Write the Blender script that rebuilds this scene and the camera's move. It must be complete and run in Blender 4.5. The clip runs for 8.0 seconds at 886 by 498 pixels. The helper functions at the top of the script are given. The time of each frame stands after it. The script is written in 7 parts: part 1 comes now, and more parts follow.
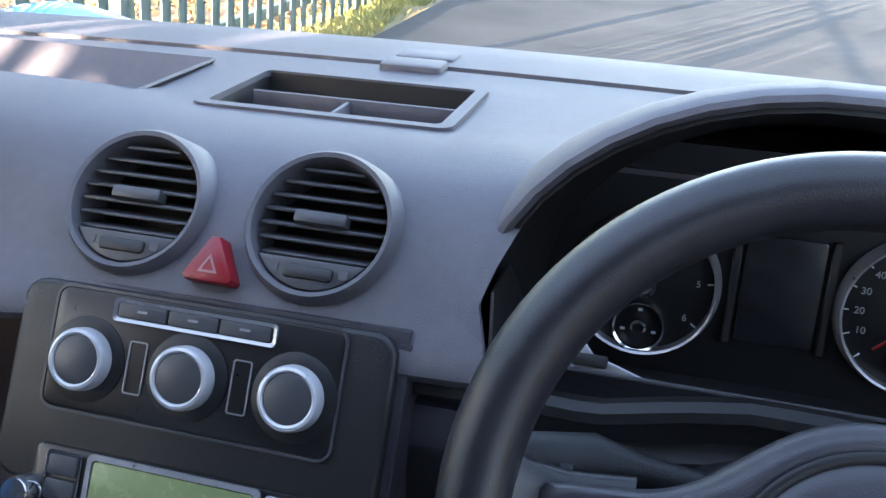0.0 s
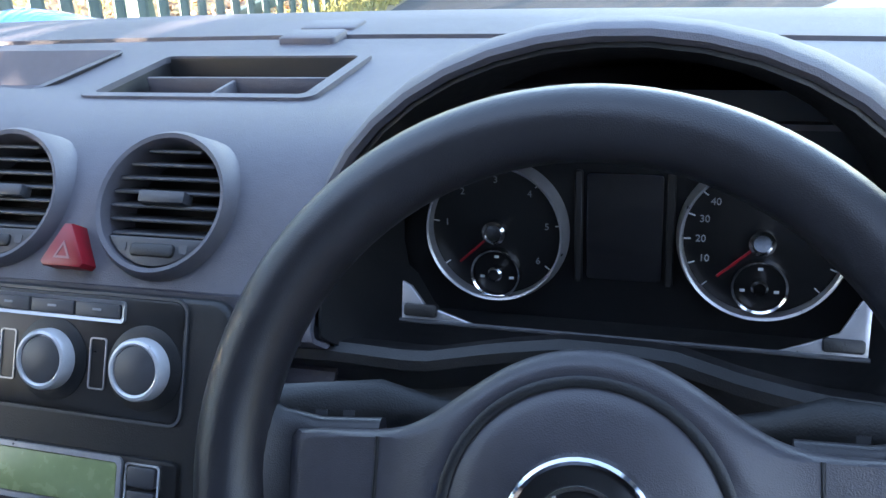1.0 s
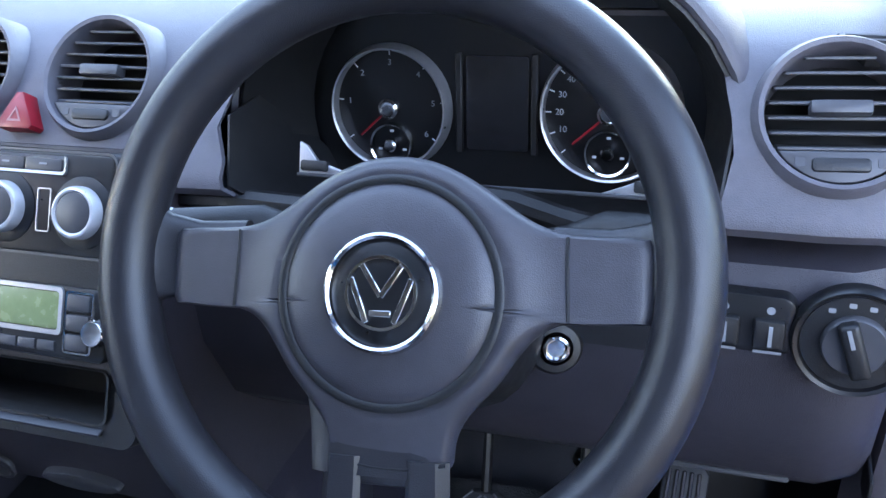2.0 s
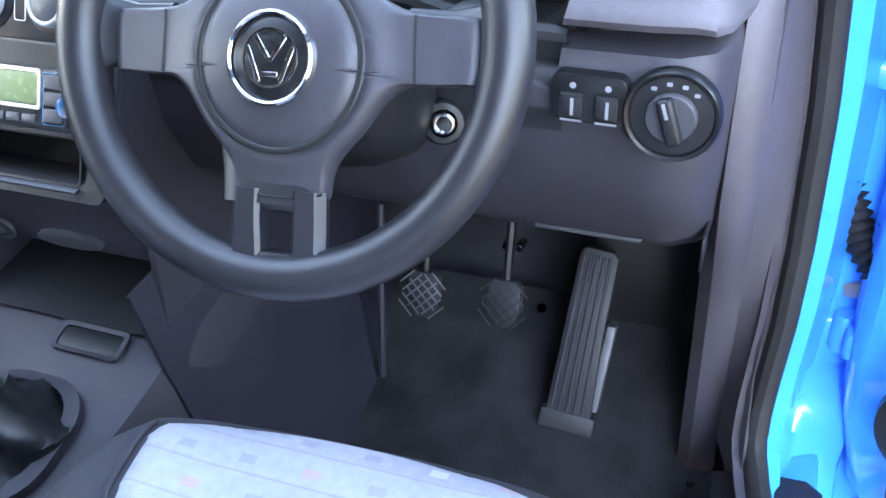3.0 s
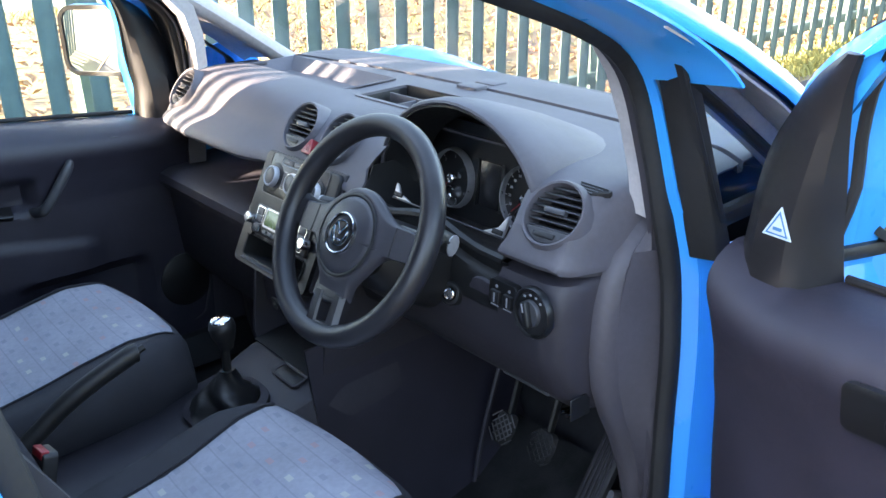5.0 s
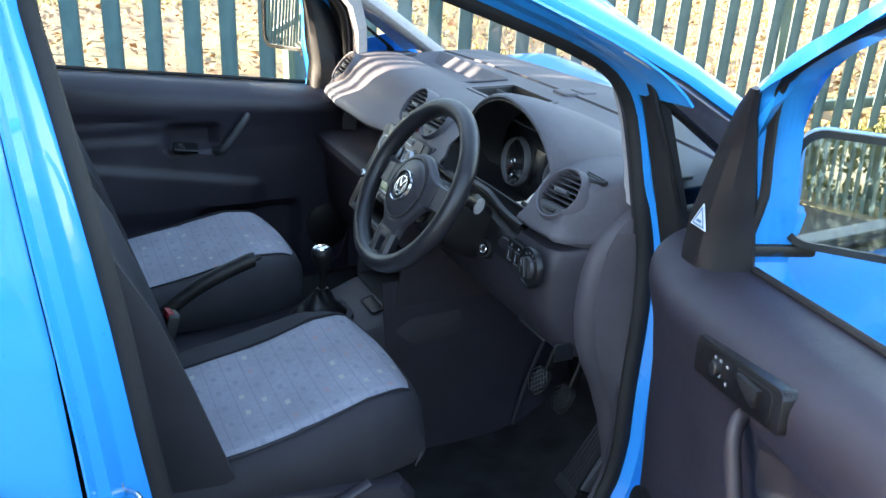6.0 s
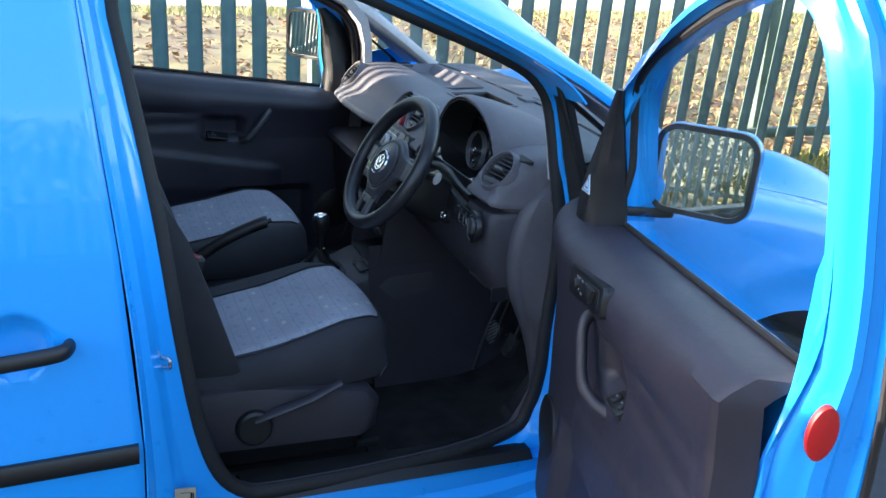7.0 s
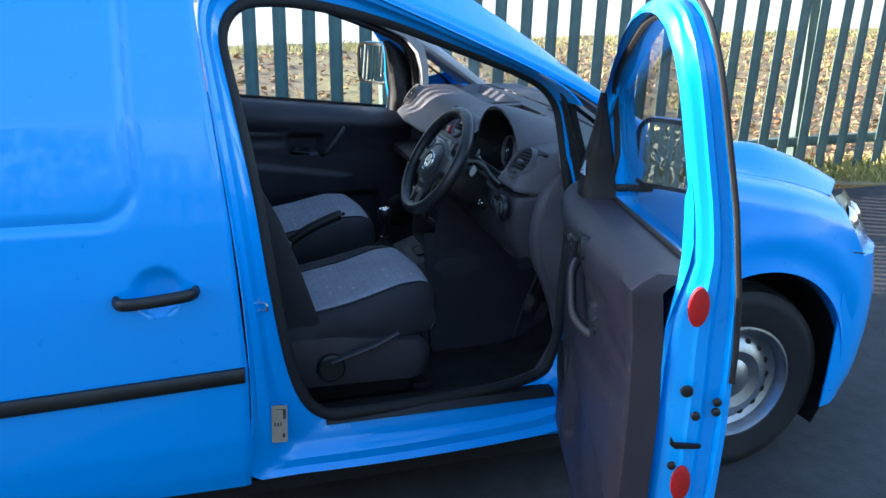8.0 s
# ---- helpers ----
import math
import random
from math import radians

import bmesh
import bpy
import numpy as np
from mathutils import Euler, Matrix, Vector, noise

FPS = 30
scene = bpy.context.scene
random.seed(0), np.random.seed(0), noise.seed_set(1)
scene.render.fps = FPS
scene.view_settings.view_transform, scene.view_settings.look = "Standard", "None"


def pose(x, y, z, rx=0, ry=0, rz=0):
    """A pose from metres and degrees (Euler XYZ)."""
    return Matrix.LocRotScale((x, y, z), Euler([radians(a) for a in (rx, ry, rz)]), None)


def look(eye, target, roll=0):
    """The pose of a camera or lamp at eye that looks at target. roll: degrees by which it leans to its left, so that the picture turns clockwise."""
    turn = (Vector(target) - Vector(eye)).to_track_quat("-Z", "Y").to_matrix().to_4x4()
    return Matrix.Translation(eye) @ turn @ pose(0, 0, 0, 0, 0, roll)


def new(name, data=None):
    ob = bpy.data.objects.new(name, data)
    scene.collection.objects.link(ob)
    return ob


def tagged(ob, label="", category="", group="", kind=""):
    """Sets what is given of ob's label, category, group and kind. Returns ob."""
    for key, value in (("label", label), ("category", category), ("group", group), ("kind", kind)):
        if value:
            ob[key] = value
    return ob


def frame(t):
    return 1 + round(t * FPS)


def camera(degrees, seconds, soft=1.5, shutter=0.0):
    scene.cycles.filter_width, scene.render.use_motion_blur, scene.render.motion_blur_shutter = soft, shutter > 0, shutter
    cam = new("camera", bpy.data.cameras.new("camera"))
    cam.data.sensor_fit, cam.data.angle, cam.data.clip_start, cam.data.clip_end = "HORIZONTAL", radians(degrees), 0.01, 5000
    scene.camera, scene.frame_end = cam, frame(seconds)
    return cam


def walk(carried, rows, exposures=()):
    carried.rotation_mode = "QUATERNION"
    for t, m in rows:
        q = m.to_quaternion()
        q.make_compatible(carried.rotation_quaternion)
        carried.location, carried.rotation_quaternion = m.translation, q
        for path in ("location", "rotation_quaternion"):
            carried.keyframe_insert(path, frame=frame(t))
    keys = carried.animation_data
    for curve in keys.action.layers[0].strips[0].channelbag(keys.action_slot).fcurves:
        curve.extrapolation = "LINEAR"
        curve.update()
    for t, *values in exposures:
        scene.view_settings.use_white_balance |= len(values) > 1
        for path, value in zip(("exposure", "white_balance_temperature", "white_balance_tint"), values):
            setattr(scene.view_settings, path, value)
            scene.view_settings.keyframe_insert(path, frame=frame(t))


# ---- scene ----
cam = camera(51.2, 8.0)
PATH = [
    (0, (0.282, -0.404, 1.234), (-0.193, 1.367, 0.433), 1.9),
    (0.5, (0.336, -0.376, 1.242), (-0.161, 1.373, 0.409), -0.5),
    (1, (0.434, -0.378, 1.234), (-0.179, 1.318, 0.368), -5.3),
    (1.2, (0.487, -0.394, 1.242), (-0.19, 1.277, 0.376), -6.2),
    (2.3, (0.575, -0.484, 1.204), (-0.029, 1.114, 0.164), -4.9),
    (2.5, (0.604, -0.488, 1.243), (-0.032, 0.965, 0.025), -5.0),
    (3, (0.692, -0.575, 1.234), (0.071, 0.878, 0.007), -4.9),
    (3.5, (0.779, -0.601, 1.234), (0.089, 0.876, 0.076), 0.0),
    (4, (0.979, -0.61, 1.325), (-0.088, 0.768, 0.344), -0.1),
    (4.2, (1.083, -0.637, 1.376), (-0.135, 0.662, 0.464), -1.4),
    (5.3, (1.575, -0.756, 1.442), (0.024, 0.281, 0.722), -1.3),
    (5.5, (1.661, -0.742, 1.445), (0.039, 0.18, 0.725), 0.1),
    (6, (1.912, -0.698, 1.49), (0.212, 0.06, 0.759), 1.4),
    (6.5, (2.164, -0.756, 1.517), (0.441, -0.021, 0.815), 2.2),
    (7, (2.428, -0.76, 1.548), (0.689, -0.054, 0.856), 3.1),
    (7.5, (2.725, -0.732, 1.582), (0.935, -0.155, 0.9), 2.3),
    (8, (2.984, -0.832, 1.598), (1.167, -0.291, 0.962), 0.2),
]
EXPOSURES = [(0, 3.8, 7200, 22), (1.2, 3.85, 6700, 19), (2.3, 5.1, 6800, 24), (3.0, 5.5, 7400, 22), (3.5, 5.55, 7500, 20), (4.2, 4.85, 8100, 21), (5.3, 3.7, 7000, 16), (6.0, 3.55, 7000, 13), (6.5, 3.05, 6800, 11), (7.0, 2.84, 6400, 13), (7.5, 2.6, 6100, 13), (8, 2.3, 5900, 12)]
walk(cam, [(t, look(eye, target, roll)) for t, eye, target, roll in PATH], EXPOSURES)

# ---- light ----
scene.view_settings.exposure = 0.0
SUN_AZ, SUN_EL = math.atan2(-0.42, -0.907), radians(15.5)
world = bpy.data.worlds.new("sky")
scene.world = world
world.use_nodes = True
wn = world.node_tree.nodes
sky = wn.new("ShaderNodeTexSky")
sky.sky_type, sky.sun_disc = "NISHITA", False
sky.sun_elevation, sky.sun_rotation = SUN_EL, SUN_AZ
world.node_tree.links.new(sky.outputs[0], wn["Background"].inputs[0])
wn["Background"].inputs[1].default_value = 0.15
sun_dir = Vector((math.sin(SUN_AZ) * math.cos(SUN_EL), math.cos(SUN_AZ) * math.cos(SUN_EL), math.sin(SUN_EL)))
sun = new("sun", bpy.data.lights.new("sun", "SUN"))
sun.data.energy, sun.data.angle, sun.data.color = 4.5, radians(0.5), (1.0, 0.9, 0.74)
sun.matrix_world = look(sun_dir * 30, (0, 0, 0))


# ---- materials ----
def mat(name, colour, rough=0.5, metal=0.0, var=0.15, scale=8.0, bump=0.0, bscale=300.0, coat=0.0, spec=0.5, fine=0.08, colour2=None, voronoi=False):
    """A procedural surface: two scales of tone variation, roughness wear and a fine relief."""
    m = bpy.data.materials.new(name)
    m.use_nodes = True
    nt = m.node_tree
    n, ln = nt.nodes, nt.links
    b = n["Principled BSDF"]
    tc = n.new("ShaderNodeTexCoord")
    big = n.new("ShaderNodeTexNoise")
    big.inputs["Scale"].default_value, big.inputs["Detail"].default_value = scale, 4
    small = n.new("ShaderNodeTexNoise")
    small.inputs["Scale"].default_value, small.inputs["Detail"].default_value = scale * 14, 3
    for t in (big, small):
        ln.new(tc.outputs["Object"], t.inputs["Vector"])
    mix = n.new("ShaderNodeMix")
    mix.data_type = "RGBA"
    c = Vector(colour)
    c2 = Vector(colour2) if colour2 else c * (1 - var * 2)
    mix.inputs[6].default_value = (*(c * (1 + var)), 1)
    mix.inputs[7].default_value = (*c2, 1)
    ramp = n.new("ShaderNodeMapRange")
    ramp.inputs[1].default_value, ramp.inputs[2].default_value = 0.3, 0.7
    ln.new(big.outputs[0], ramp.inputs[0])
    ln.new(ramp.outputs[0], mix.inputs[0])
    mul = n.new("ShaderNodeMix")
    mul.data_type, mul.blend_type = "RGBA", "MULTIPLY"
    mul.inputs[0].default_value = fine * 4
    ln.new(mix.outputs[2], mul.inputs[6])
    ln.new(small.outputs[0], mul.inputs[7])
    ln.new(mul.outputs[2], b.inputs["Base Color"])
    rr = n.new("ShaderNodeMapRange")
    rr.inputs[3].default_value, rr.inputs[4].default_value = max(0.02, rough - 0.08), min(1, rough + 0.1)
    ln.new(small.outputs[0], rr.inputs[0])
    ln.new(rr.outputs[0], b.inputs["Roughness"])
    b.inputs["Metallic"].default_value, b.inputs["Coat Weight"].default_value = metal, coat
    b.inputs["Coat Roughness"].default_value = 0.04
    b.inputs["Specular IOR Level"].default_value = spec
    if bump:
        tex = n.new("ShaderNodeTexVoronoi" if voronoi else "ShaderNodeTexNoise")
        tex.inputs["Scale"].default_value = bscale
        ln.new(tc.outputs["Object"], tex.inputs["Vector"])
        bm_ = n.new("ShaderNodeBump")
        bm_.inputs["Strength"].default_value, bm_.inputs["Distance"].default_value = bump, 0.002
        ln.new(tex.outputs[0], bm_.inputs["Height"])
        ln.new(bm_.outputs[0], b.inputs["Normal"])
    return m


def glass(name, tint=(0.94, 0.97, 0.96), rough=0.0):
    """Thin pane: clear, with a mirror sheen by its angle."""
    m = bpy.data.materials.new(name)
    m.use_nodes = True
    n, ln = m.node_tree.nodes, m.node_tree.links
    n.remove(n["Principled BSDF"])
    t, g, mx, f = (n.new("ShaderNode" + k) for k in ("BsdfTransparent", "BsdfGlossy", "MixShader", "LayerWeight"))
    t.inputs[0].default_value, g.inputs["Roughness"].default_value = (*tint, 1), rough
    pw, ad = n.new("ShaderNodeMath"), n.new("ShaderNodeMath")
    pw.operation, pw.inputs[1].default_value = "POWER", 5.0
    ad.operation, ad.inputs[1].default_value, ad.inputs[2].default_value = "MULTIPLY_ADD", 0.7, 0.03
    ln.new(f.outputs["Facing"], pw.inputs[0])
    ln.new(pw.outputs[0], ad.inputs[0])
    ln.new(ad.outputs[0], mx.inputs[0])
    ln.new(t.outputs[0], mx.inputs[1])
    ln.new(g.outputs[0], mx.inputs[2])
    ln.new(mx.outputs[0], n["Material Output"].inputs[0])
    return m


BLUE = mat("blue_paint", (0.012, 0.315, 0.84), 0.3, 0.0, 0.008, 2, coat=0.8, fine=0.004, spec=0.3)
BLACK = mat("black_plastic", (0.012, 0.012, 0.013), 0.45, var=0.2, bump=0.15, bscale=900)
RUBBER = mat("black_rubber", (0.010, 0.010, 0.011), 0.7, var=0.25, bump=0.1, bscale=200)
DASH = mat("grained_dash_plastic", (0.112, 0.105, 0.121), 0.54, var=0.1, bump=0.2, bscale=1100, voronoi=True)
LINING = mat("door_lining_plastic", (0.029, 0.026, 0.039), 0.48, var=0.12, bump=0.2, bscale=1100, voronoi=True)
CHEEK = mat("grey_post_plastic", (0.076, 0.069, 0.082), 0.48, var=0.08, bump=0.15, bscale=1100, voronoi=True)
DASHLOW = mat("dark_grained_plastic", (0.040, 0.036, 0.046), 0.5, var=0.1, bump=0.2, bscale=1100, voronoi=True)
PIANO = mat("satin_black_panel", (0.012, 0.012, 0.013), 0.3, var=0.15)
LEATHER = mat("steering_leather", (0.024, 0.023, 0.027), 0.32, var=0.12, bump=0.12, bscale=1500, voronoi=True)
VINYL = mat("dark_seat_cloth", (0.03, 0.029, 0.036), 0.8, var=0.15, bump=0.3, bscale=900)
CHROME = mat("chrome", (0.75, 0.75, 0.76), 0.12, 1.0, 0.05)
STEEL = mat("wheel_steel", (0.42, 0.43, 0.45), 0.35, 0.9, 0.12, bump=0.05)
CARPET = mat("black_floor_mat", (0.019, 0.019, 0.021), 0.85, var=0.4, scale=14, bump=0.5, bscale=500)
FELT = mat("dark_grey_felt", (0.030, 0.029, 0.034), 0.9, var=0.2, scale=20, bump=0.3, bscale=600)
TRIM = mat("grey_pillar_trim", (0.50, 0.48, 0.49), 0.7, var=0.06, bump=0.15, bscale=900)
ALU = mat("silver_plastic", (0.5, 0.5, 0.52), 0.3, 0.7, 0.08)
RED = mat("red_plastic", (0.30, 0.008, 0.018), 0.35, var=0.1)
PRINT = mat("grey_print", (0.30, 0.31, 0.33), 0.5, var=0.05)
WHITE = mat("white_print", (0.75, 0.76, 0.78), 0.5, var=0.05)
GLASS = glass("window_glass")
MIRROR = mat("mirror_glass", (0.8, 0.82, 0.82), 0.02, 1.0, 0.0, fine=0.0)
_b = MIRROR.node_tree.nodes["Principled BSDF"].inputs["Roughness"]
MIRROR.node_tree.links.remove(_b.links[0])
_b.default_value = 0.0


# ---- mesh helpers ----
def finish(bm, angle=38):
    bmesh.ops.remove_doubles(bm, verts=bm.verts, dist=1e-5)
    bmesh.ops.recalc_face_normals(bm, faces=bm.faces)
    lim = radians(angle)
    for f in bm.faces:
        f.smooth = True
    for e in bm.edges:
        if len(e.link_faces) == 2 and e.calc_face_angle(0) > lim:
            e.smooth = False


def thing(name, label, category, at=(0, 0, 0), group="", turn=None):
    ob = new(name)
    ob.empty_display_size = 0.05
    ob.matrix_world = Matrix.Translation(at) @ (turn or Matrix())
    return tagged(ob, label, category, group)


def root_of(ob):
    while ob.parent:
        ob = ob.parent
    return ob


def part(name, bm, material, parent=None, label="", angle=38, local=False):
    """Links bm, given in world places, as one mesh under a thing or a part."""
    finish(bm, angle)
    if parent is not None and not local:
        bm.transform(root_of(parent).matrix_basis.inverted())
    me = bpy.data.meshes.new(name)
    bm.to_mesh(me)
    bm.free()
    me.materials.append(material)
    ob = new(name, me)
    if parent is not None:
        ob.parent = parent
    if label:
        ob["label"] = label
    return ob


def structure(name, bm, material, label, category):
    return tagged(part(name, bm, material), label, category, kind="structure")


def face(bm, vs):
    try:
        return bm.faces.new(vs)
    except ValueError:
        return None


def loft(bm, rows, around=False, cap=False):
    """Skins rows of points, each as long as the others; around: each row is a closed ring."""
    vs = [[bm.verts.new(p) for p in r] for r in rows]
    n = len(vs[0])
    for a, b in zip(vs, vs[1:]):
        for i in range(n if around else n - 1):
            j = (i + 1) % n
            face(bm, (a[i], a[j], b[j], b[i]))
    if cap:
        face(bm, vs[0])
        face(bm, vs[-1][::-1])
    return vs


def box(bm, lo, hi, m=None, bevel=0.0, seg=2):
    b = bmesh.new()
    bmesh.ops.create_cube(b, size=1)
    lo, hi = Vector(lo), Vector(hi)
    for v in b.verts:
        v.co = Vector([lo[i] + (v.co[i] + 0.5) * (hi[i] - lo[i]) for i in range(3)])
    if bevel:
        bmesh.ops.bevel(b, geom=b.edges, offset=bevel, segments=seg, profile=0.5, affect="EDGES", clamp_overlap=True)
    join(bm, b, m)
    return bm


def join(bm, b, m=None):
    if m is not None:
        b.transform(m)
    me = bpy.data.meshes.new("tmp")
    b.to_mesh(me)
    b.free()
    bm.from_mesh(me)
    bpy.data.meshes.remove(me)


def lathe(bm, profile, m=None, n=32):
    """Turns (radius, height) pairs about the local z axis."""
    b = bmesh.new()
    rows = [[Vector((r * math.cos(2 * math.pi * i / n), r * math.sin(2 * math.pi * i / n), z)) for i in range(n)] for r, z in profile]
    loft(b, rows, around=True)
    join(bm, b, m)
    return bm


def smooth_path(pts, n=8, closed=False):
    """Catmull-Rom through the points."""
    pts = [Vector(p) for p in pts]
    k = len(pts)
    out = []
    for i in range(k if closed else k - 1):
        if closed:
            p0, p1, p2, p3 = pts[i - 1], pts[i], pts[(i + 1) % k], pts[(i + 2) % k]
        else:
            p0, p1, p2, p3 = pts[max(i - 1, 0)], pts[i], pts[i + 1], pts[min(i + 2, k - 1)]
        for j in range(n):
            t = j / n
            out.append(0.5 * ((2 * p1) + (p2 - p0) * t + (2 * p0 - 5 * p1 + 4 * p2 - p3) * t * t + (3 * p1 - p0 - 3 * p2 + p3) * t ** 3))
    if not closed:
        out.append(pts[-1])
    return out


def sweep(bm, path, a, b=None, n=12, closed=False, up=(0, 0, 1), cap=True):
    """A bar of oval section a x b (numbers or lists along the path)."""
    path = [Vector(p) for p in path]
    k = len(path)
    rows = []
    up = Vector(up)
    for i, p in enumerate(path):
        d = (path[(i + 1) % k] - path[i - 1]) if closed else (path[min(i + 1, k - 1)] - path[max(i - 1, 0)])
        d.normalize()
        s = d.cross(up)
        if s.length < 1e-4:
            s = d.cross(Vector((0, 1, 0.3)))
        s.normalize()
        u = s.cross(d)
        ra = a[i] if isinstance(a, (list, tuple)) else a
        rb = (b[i] if isinstance(b, (list, tuple)) else b) if b is not None else ra
        rows.append([p + s * ra * math.cos(2 * math.pi * j / n) + u * rb * math.sin(2 * math.pi * j / n) for j in range(n)])
    if closed:
        rows.append(rows[0])
    loft(bm, rows, around=True, cap=cap and not closed)
    return bm


def rrect(w, h, r, n=5):
    out = []
    for cx, cy, a0 in ((w / 2 - r, h / 2 - r, 0), (-w / 2 + r, h / 2 - r, 90), (-w / 2 + r, -h / 2 + r, 180), (w / 2 - r, -h / 2 + r, 270)):
        for i in range(n + 1):
            a = radians(a0 + 90 * i / n)
            out.append((cx + r * math.cos(a), cy + r * math.sin(a)))
    return out


def plate(bm, outline, m, depth, bevel=0.0, seg=2):
    """A plate from a flat outline, its face at local z = 0 and its back at -depth."""
    b = bmesh.new()
    vs = [b.verts.new((x, y, 0)) for x, y in outline]
    f = b.faces.new(vs)
    f.normal_update()
    if f.normal.z < 0:
        f.normal_flip()
    ext = bmesh.ops.extrude_face_region(b, geom=[f])
    front = [v for v in b.verts if v.co.z == 0 and v in vs]
    for v in (g for g in ext["geom"] if isinstance(g, bmesh.types.BMVert)):
        v.co.z = 0.0
    new_v = {g for g in ext["geom"] if isinstance(g, bmesh.types.BMVert)}
    for v in vs:
        v.co.z = -depth
    if bevel:
        edges = [e for e in b.edges if all(v in new_v for v in e.verts)]
        bmesh.ops.bevel(b, geom=edges, offset=bevel, segments=seg, profile=0.5, affect="EDGES", clamp_overlap=True)
    join(bm, b, m)
    return bm


def bezel(bm, outer, inner, m, depth, lip=0.0):
    """A flat frame between two outlines of as many points, with side walls."""
    b = bmesh.new()
    rows = [[Vector((x, y, -depth)) for x, y in outer], [Vector((x, y, 0)) for x, y in outer], [Vector((x, y, lip)) for x, y in inner], [Vector((x, y, -depth)) for x, y in inner]]
    loft(b, rows, around=True)
    join(bm, b, m)
    return bm


def frame_at(origin, right, up):
    """Local axes: x right, y up, z out of the face."""
    r = Vector(right).normalized()
    u = (Vector(up) - r * r.dot(Vector(up))).normalized()
    w = r.cross(u)
    return Matrix(((r.x, u.x, w.x, origin[0]), (r.y, u.y, w.y, origin[1]), (r.z, u.z, w.z, origin[2]), (0, 0, 0, 1)))


def thick(bm, d):
    """Gives a sheet a thickness by a plain shift along its normals."""
    bmesh.ops.remove_doubles(bm, verts=bm.verts, dist=1e-5)
    bmesh.ops.recalc_face_normals(bm, faces=bm.faces)
    bm.normal_update()
    faces, verts = bm.faces[:], bm.verts[:]
    back = {v: bm.verts.new(v.co - v.normal * d) for v in verts}
    rim = [e for e in bm.edges if len(e.link_faces) == 1]
    for f in faces:
        bm.faces.new([back[v] for v in reversed(f.verts)])
    for e in rim:
        v, w = e.verts
        face(bm, (v, w, back[w], back[v]))
    return bm


def interp(x, table):
    return float(np.interp(x, [a for a, _ in table], [b for _, b in table]))


def curve_at(x, table):
    """A smooth curve through the (x, value) pairs."""
    xs_, vs_ = [a for a, _ in table], [b for _, b in table]
    if x <= xs_[0]:
        return vs_[0]
    if x >= xs_[-1]:
        return vs_[-1]
    i = max(k for k in range(len(xs_) - 1) if xs_[k] <= x)

    def slope(k):
        a, b = max(k - 1, 0), min(k + 1, len(xs_) - 1)
        return (vs_[b] - vs_[a]) / (xs_[b] - xs_[a])
    h = xs_[i + 1] - xs_[i]
    t = (x - xs_[i]) / h
    return (2 * t ** 3 - 3 * t * t + 1) * vs_[i] + (t ** 3 - 2 * t * t + t) * h * slope(i) + (3 * t * t - 2 * t ** 3) * vs_[i + 1] + (t ** 3 - t * t) * h * slope(i + 1)


def text_bm(text, size, m):
    """Lettering in the built-in font, as a thin raised mesh."""
    cu = bpy.data.curves.new("txt", "FONT")
    cu.body, cu.size, cu.align_x, cu.align_y, cu.extrude = text, size, "CENTER", "CENTER", 0.0003
    ob = bpy.data.objects.new("txt", cu)
    me = bpy.data.meshes.new_from_object(ob)
    bm = bmesh.new()
    bm.from_mesh(me)
    bpy.data.objects.remove(ob)
    bpy.data.curves.remove(cu)
    bpy.data.meshes.remove(me)
    bm.transform(m)
    return bm


def disc(bm, r, m, depth=0.002, n=32):
    return lathe(bm, [(0.0, 0.0), (r * 0.93, 0.0), (r, -depth * 0.3), (r, -depth), (0.0, -depth)], m, n)


def cut(ob, cutter):
    """Takes the shape in the bmesh cutter out of a part, and keeps the result as its mesh."""
    if ob.parent is not None:
        cutter.transform(root_of(ob).matrix_basis.inverted())
    bmesh.ops.recalc_face_normals(cutter, faces=cutter.faces)
    me = bpy.data.meshes.new("cutter")
    cutter.to_mesh(me)
    cutter.free()
    c = bpy.data.objects.new("cutter", me)
    scene.collection.objects.link(c)
    parent, ob.parent = ob.parent, None
    mod = ob.modifiers.new("cut", "BOOLEAN")
    mod.operation, mod.object, mod.solver = "DIFFERENCE", c, "EXACT"
    bpy.context.view_layer.update()
    out = bpy.data.meshes.new_from_object(ob.evaluated_get(bpy.context.evaluated_depsgraph_get()))
    ob.modifiers.clear()
    old = ob.data
    ob.data = out
    out.name = old.name
    bpy.data.meshes.remove(old)
    bpy.data.objects.remove(c)
    bpy.data.meshes.remove(me)
    ob.parent = parent
    return ob


# ---- ground, verge and fence ----
GRASS = mat("dry_grass_soil", (0.24, 0.20, 0.09), 0.95, var=0.4, scale=1.7, bump=0.8, bscale=30, colour2=(0.17, 0.11, 0.08))
ASPHALT = mat("asphalt", (0.07, 0.067, 0.067), 0.85, var=0.25, scale=1.2, bump=0.9, bscale=130, fine=0.2, colour2=(0.035, 0.034, 0.037))
FENCE = mat("weathered_green_steel", (0.115, 0.165, 0.14), 0.55, 0.0, 0.2, 6, bump=0.1, colour2=(0.075, 0.115, 0.10))
FX, ROAD_Z = -2.02, 0.035


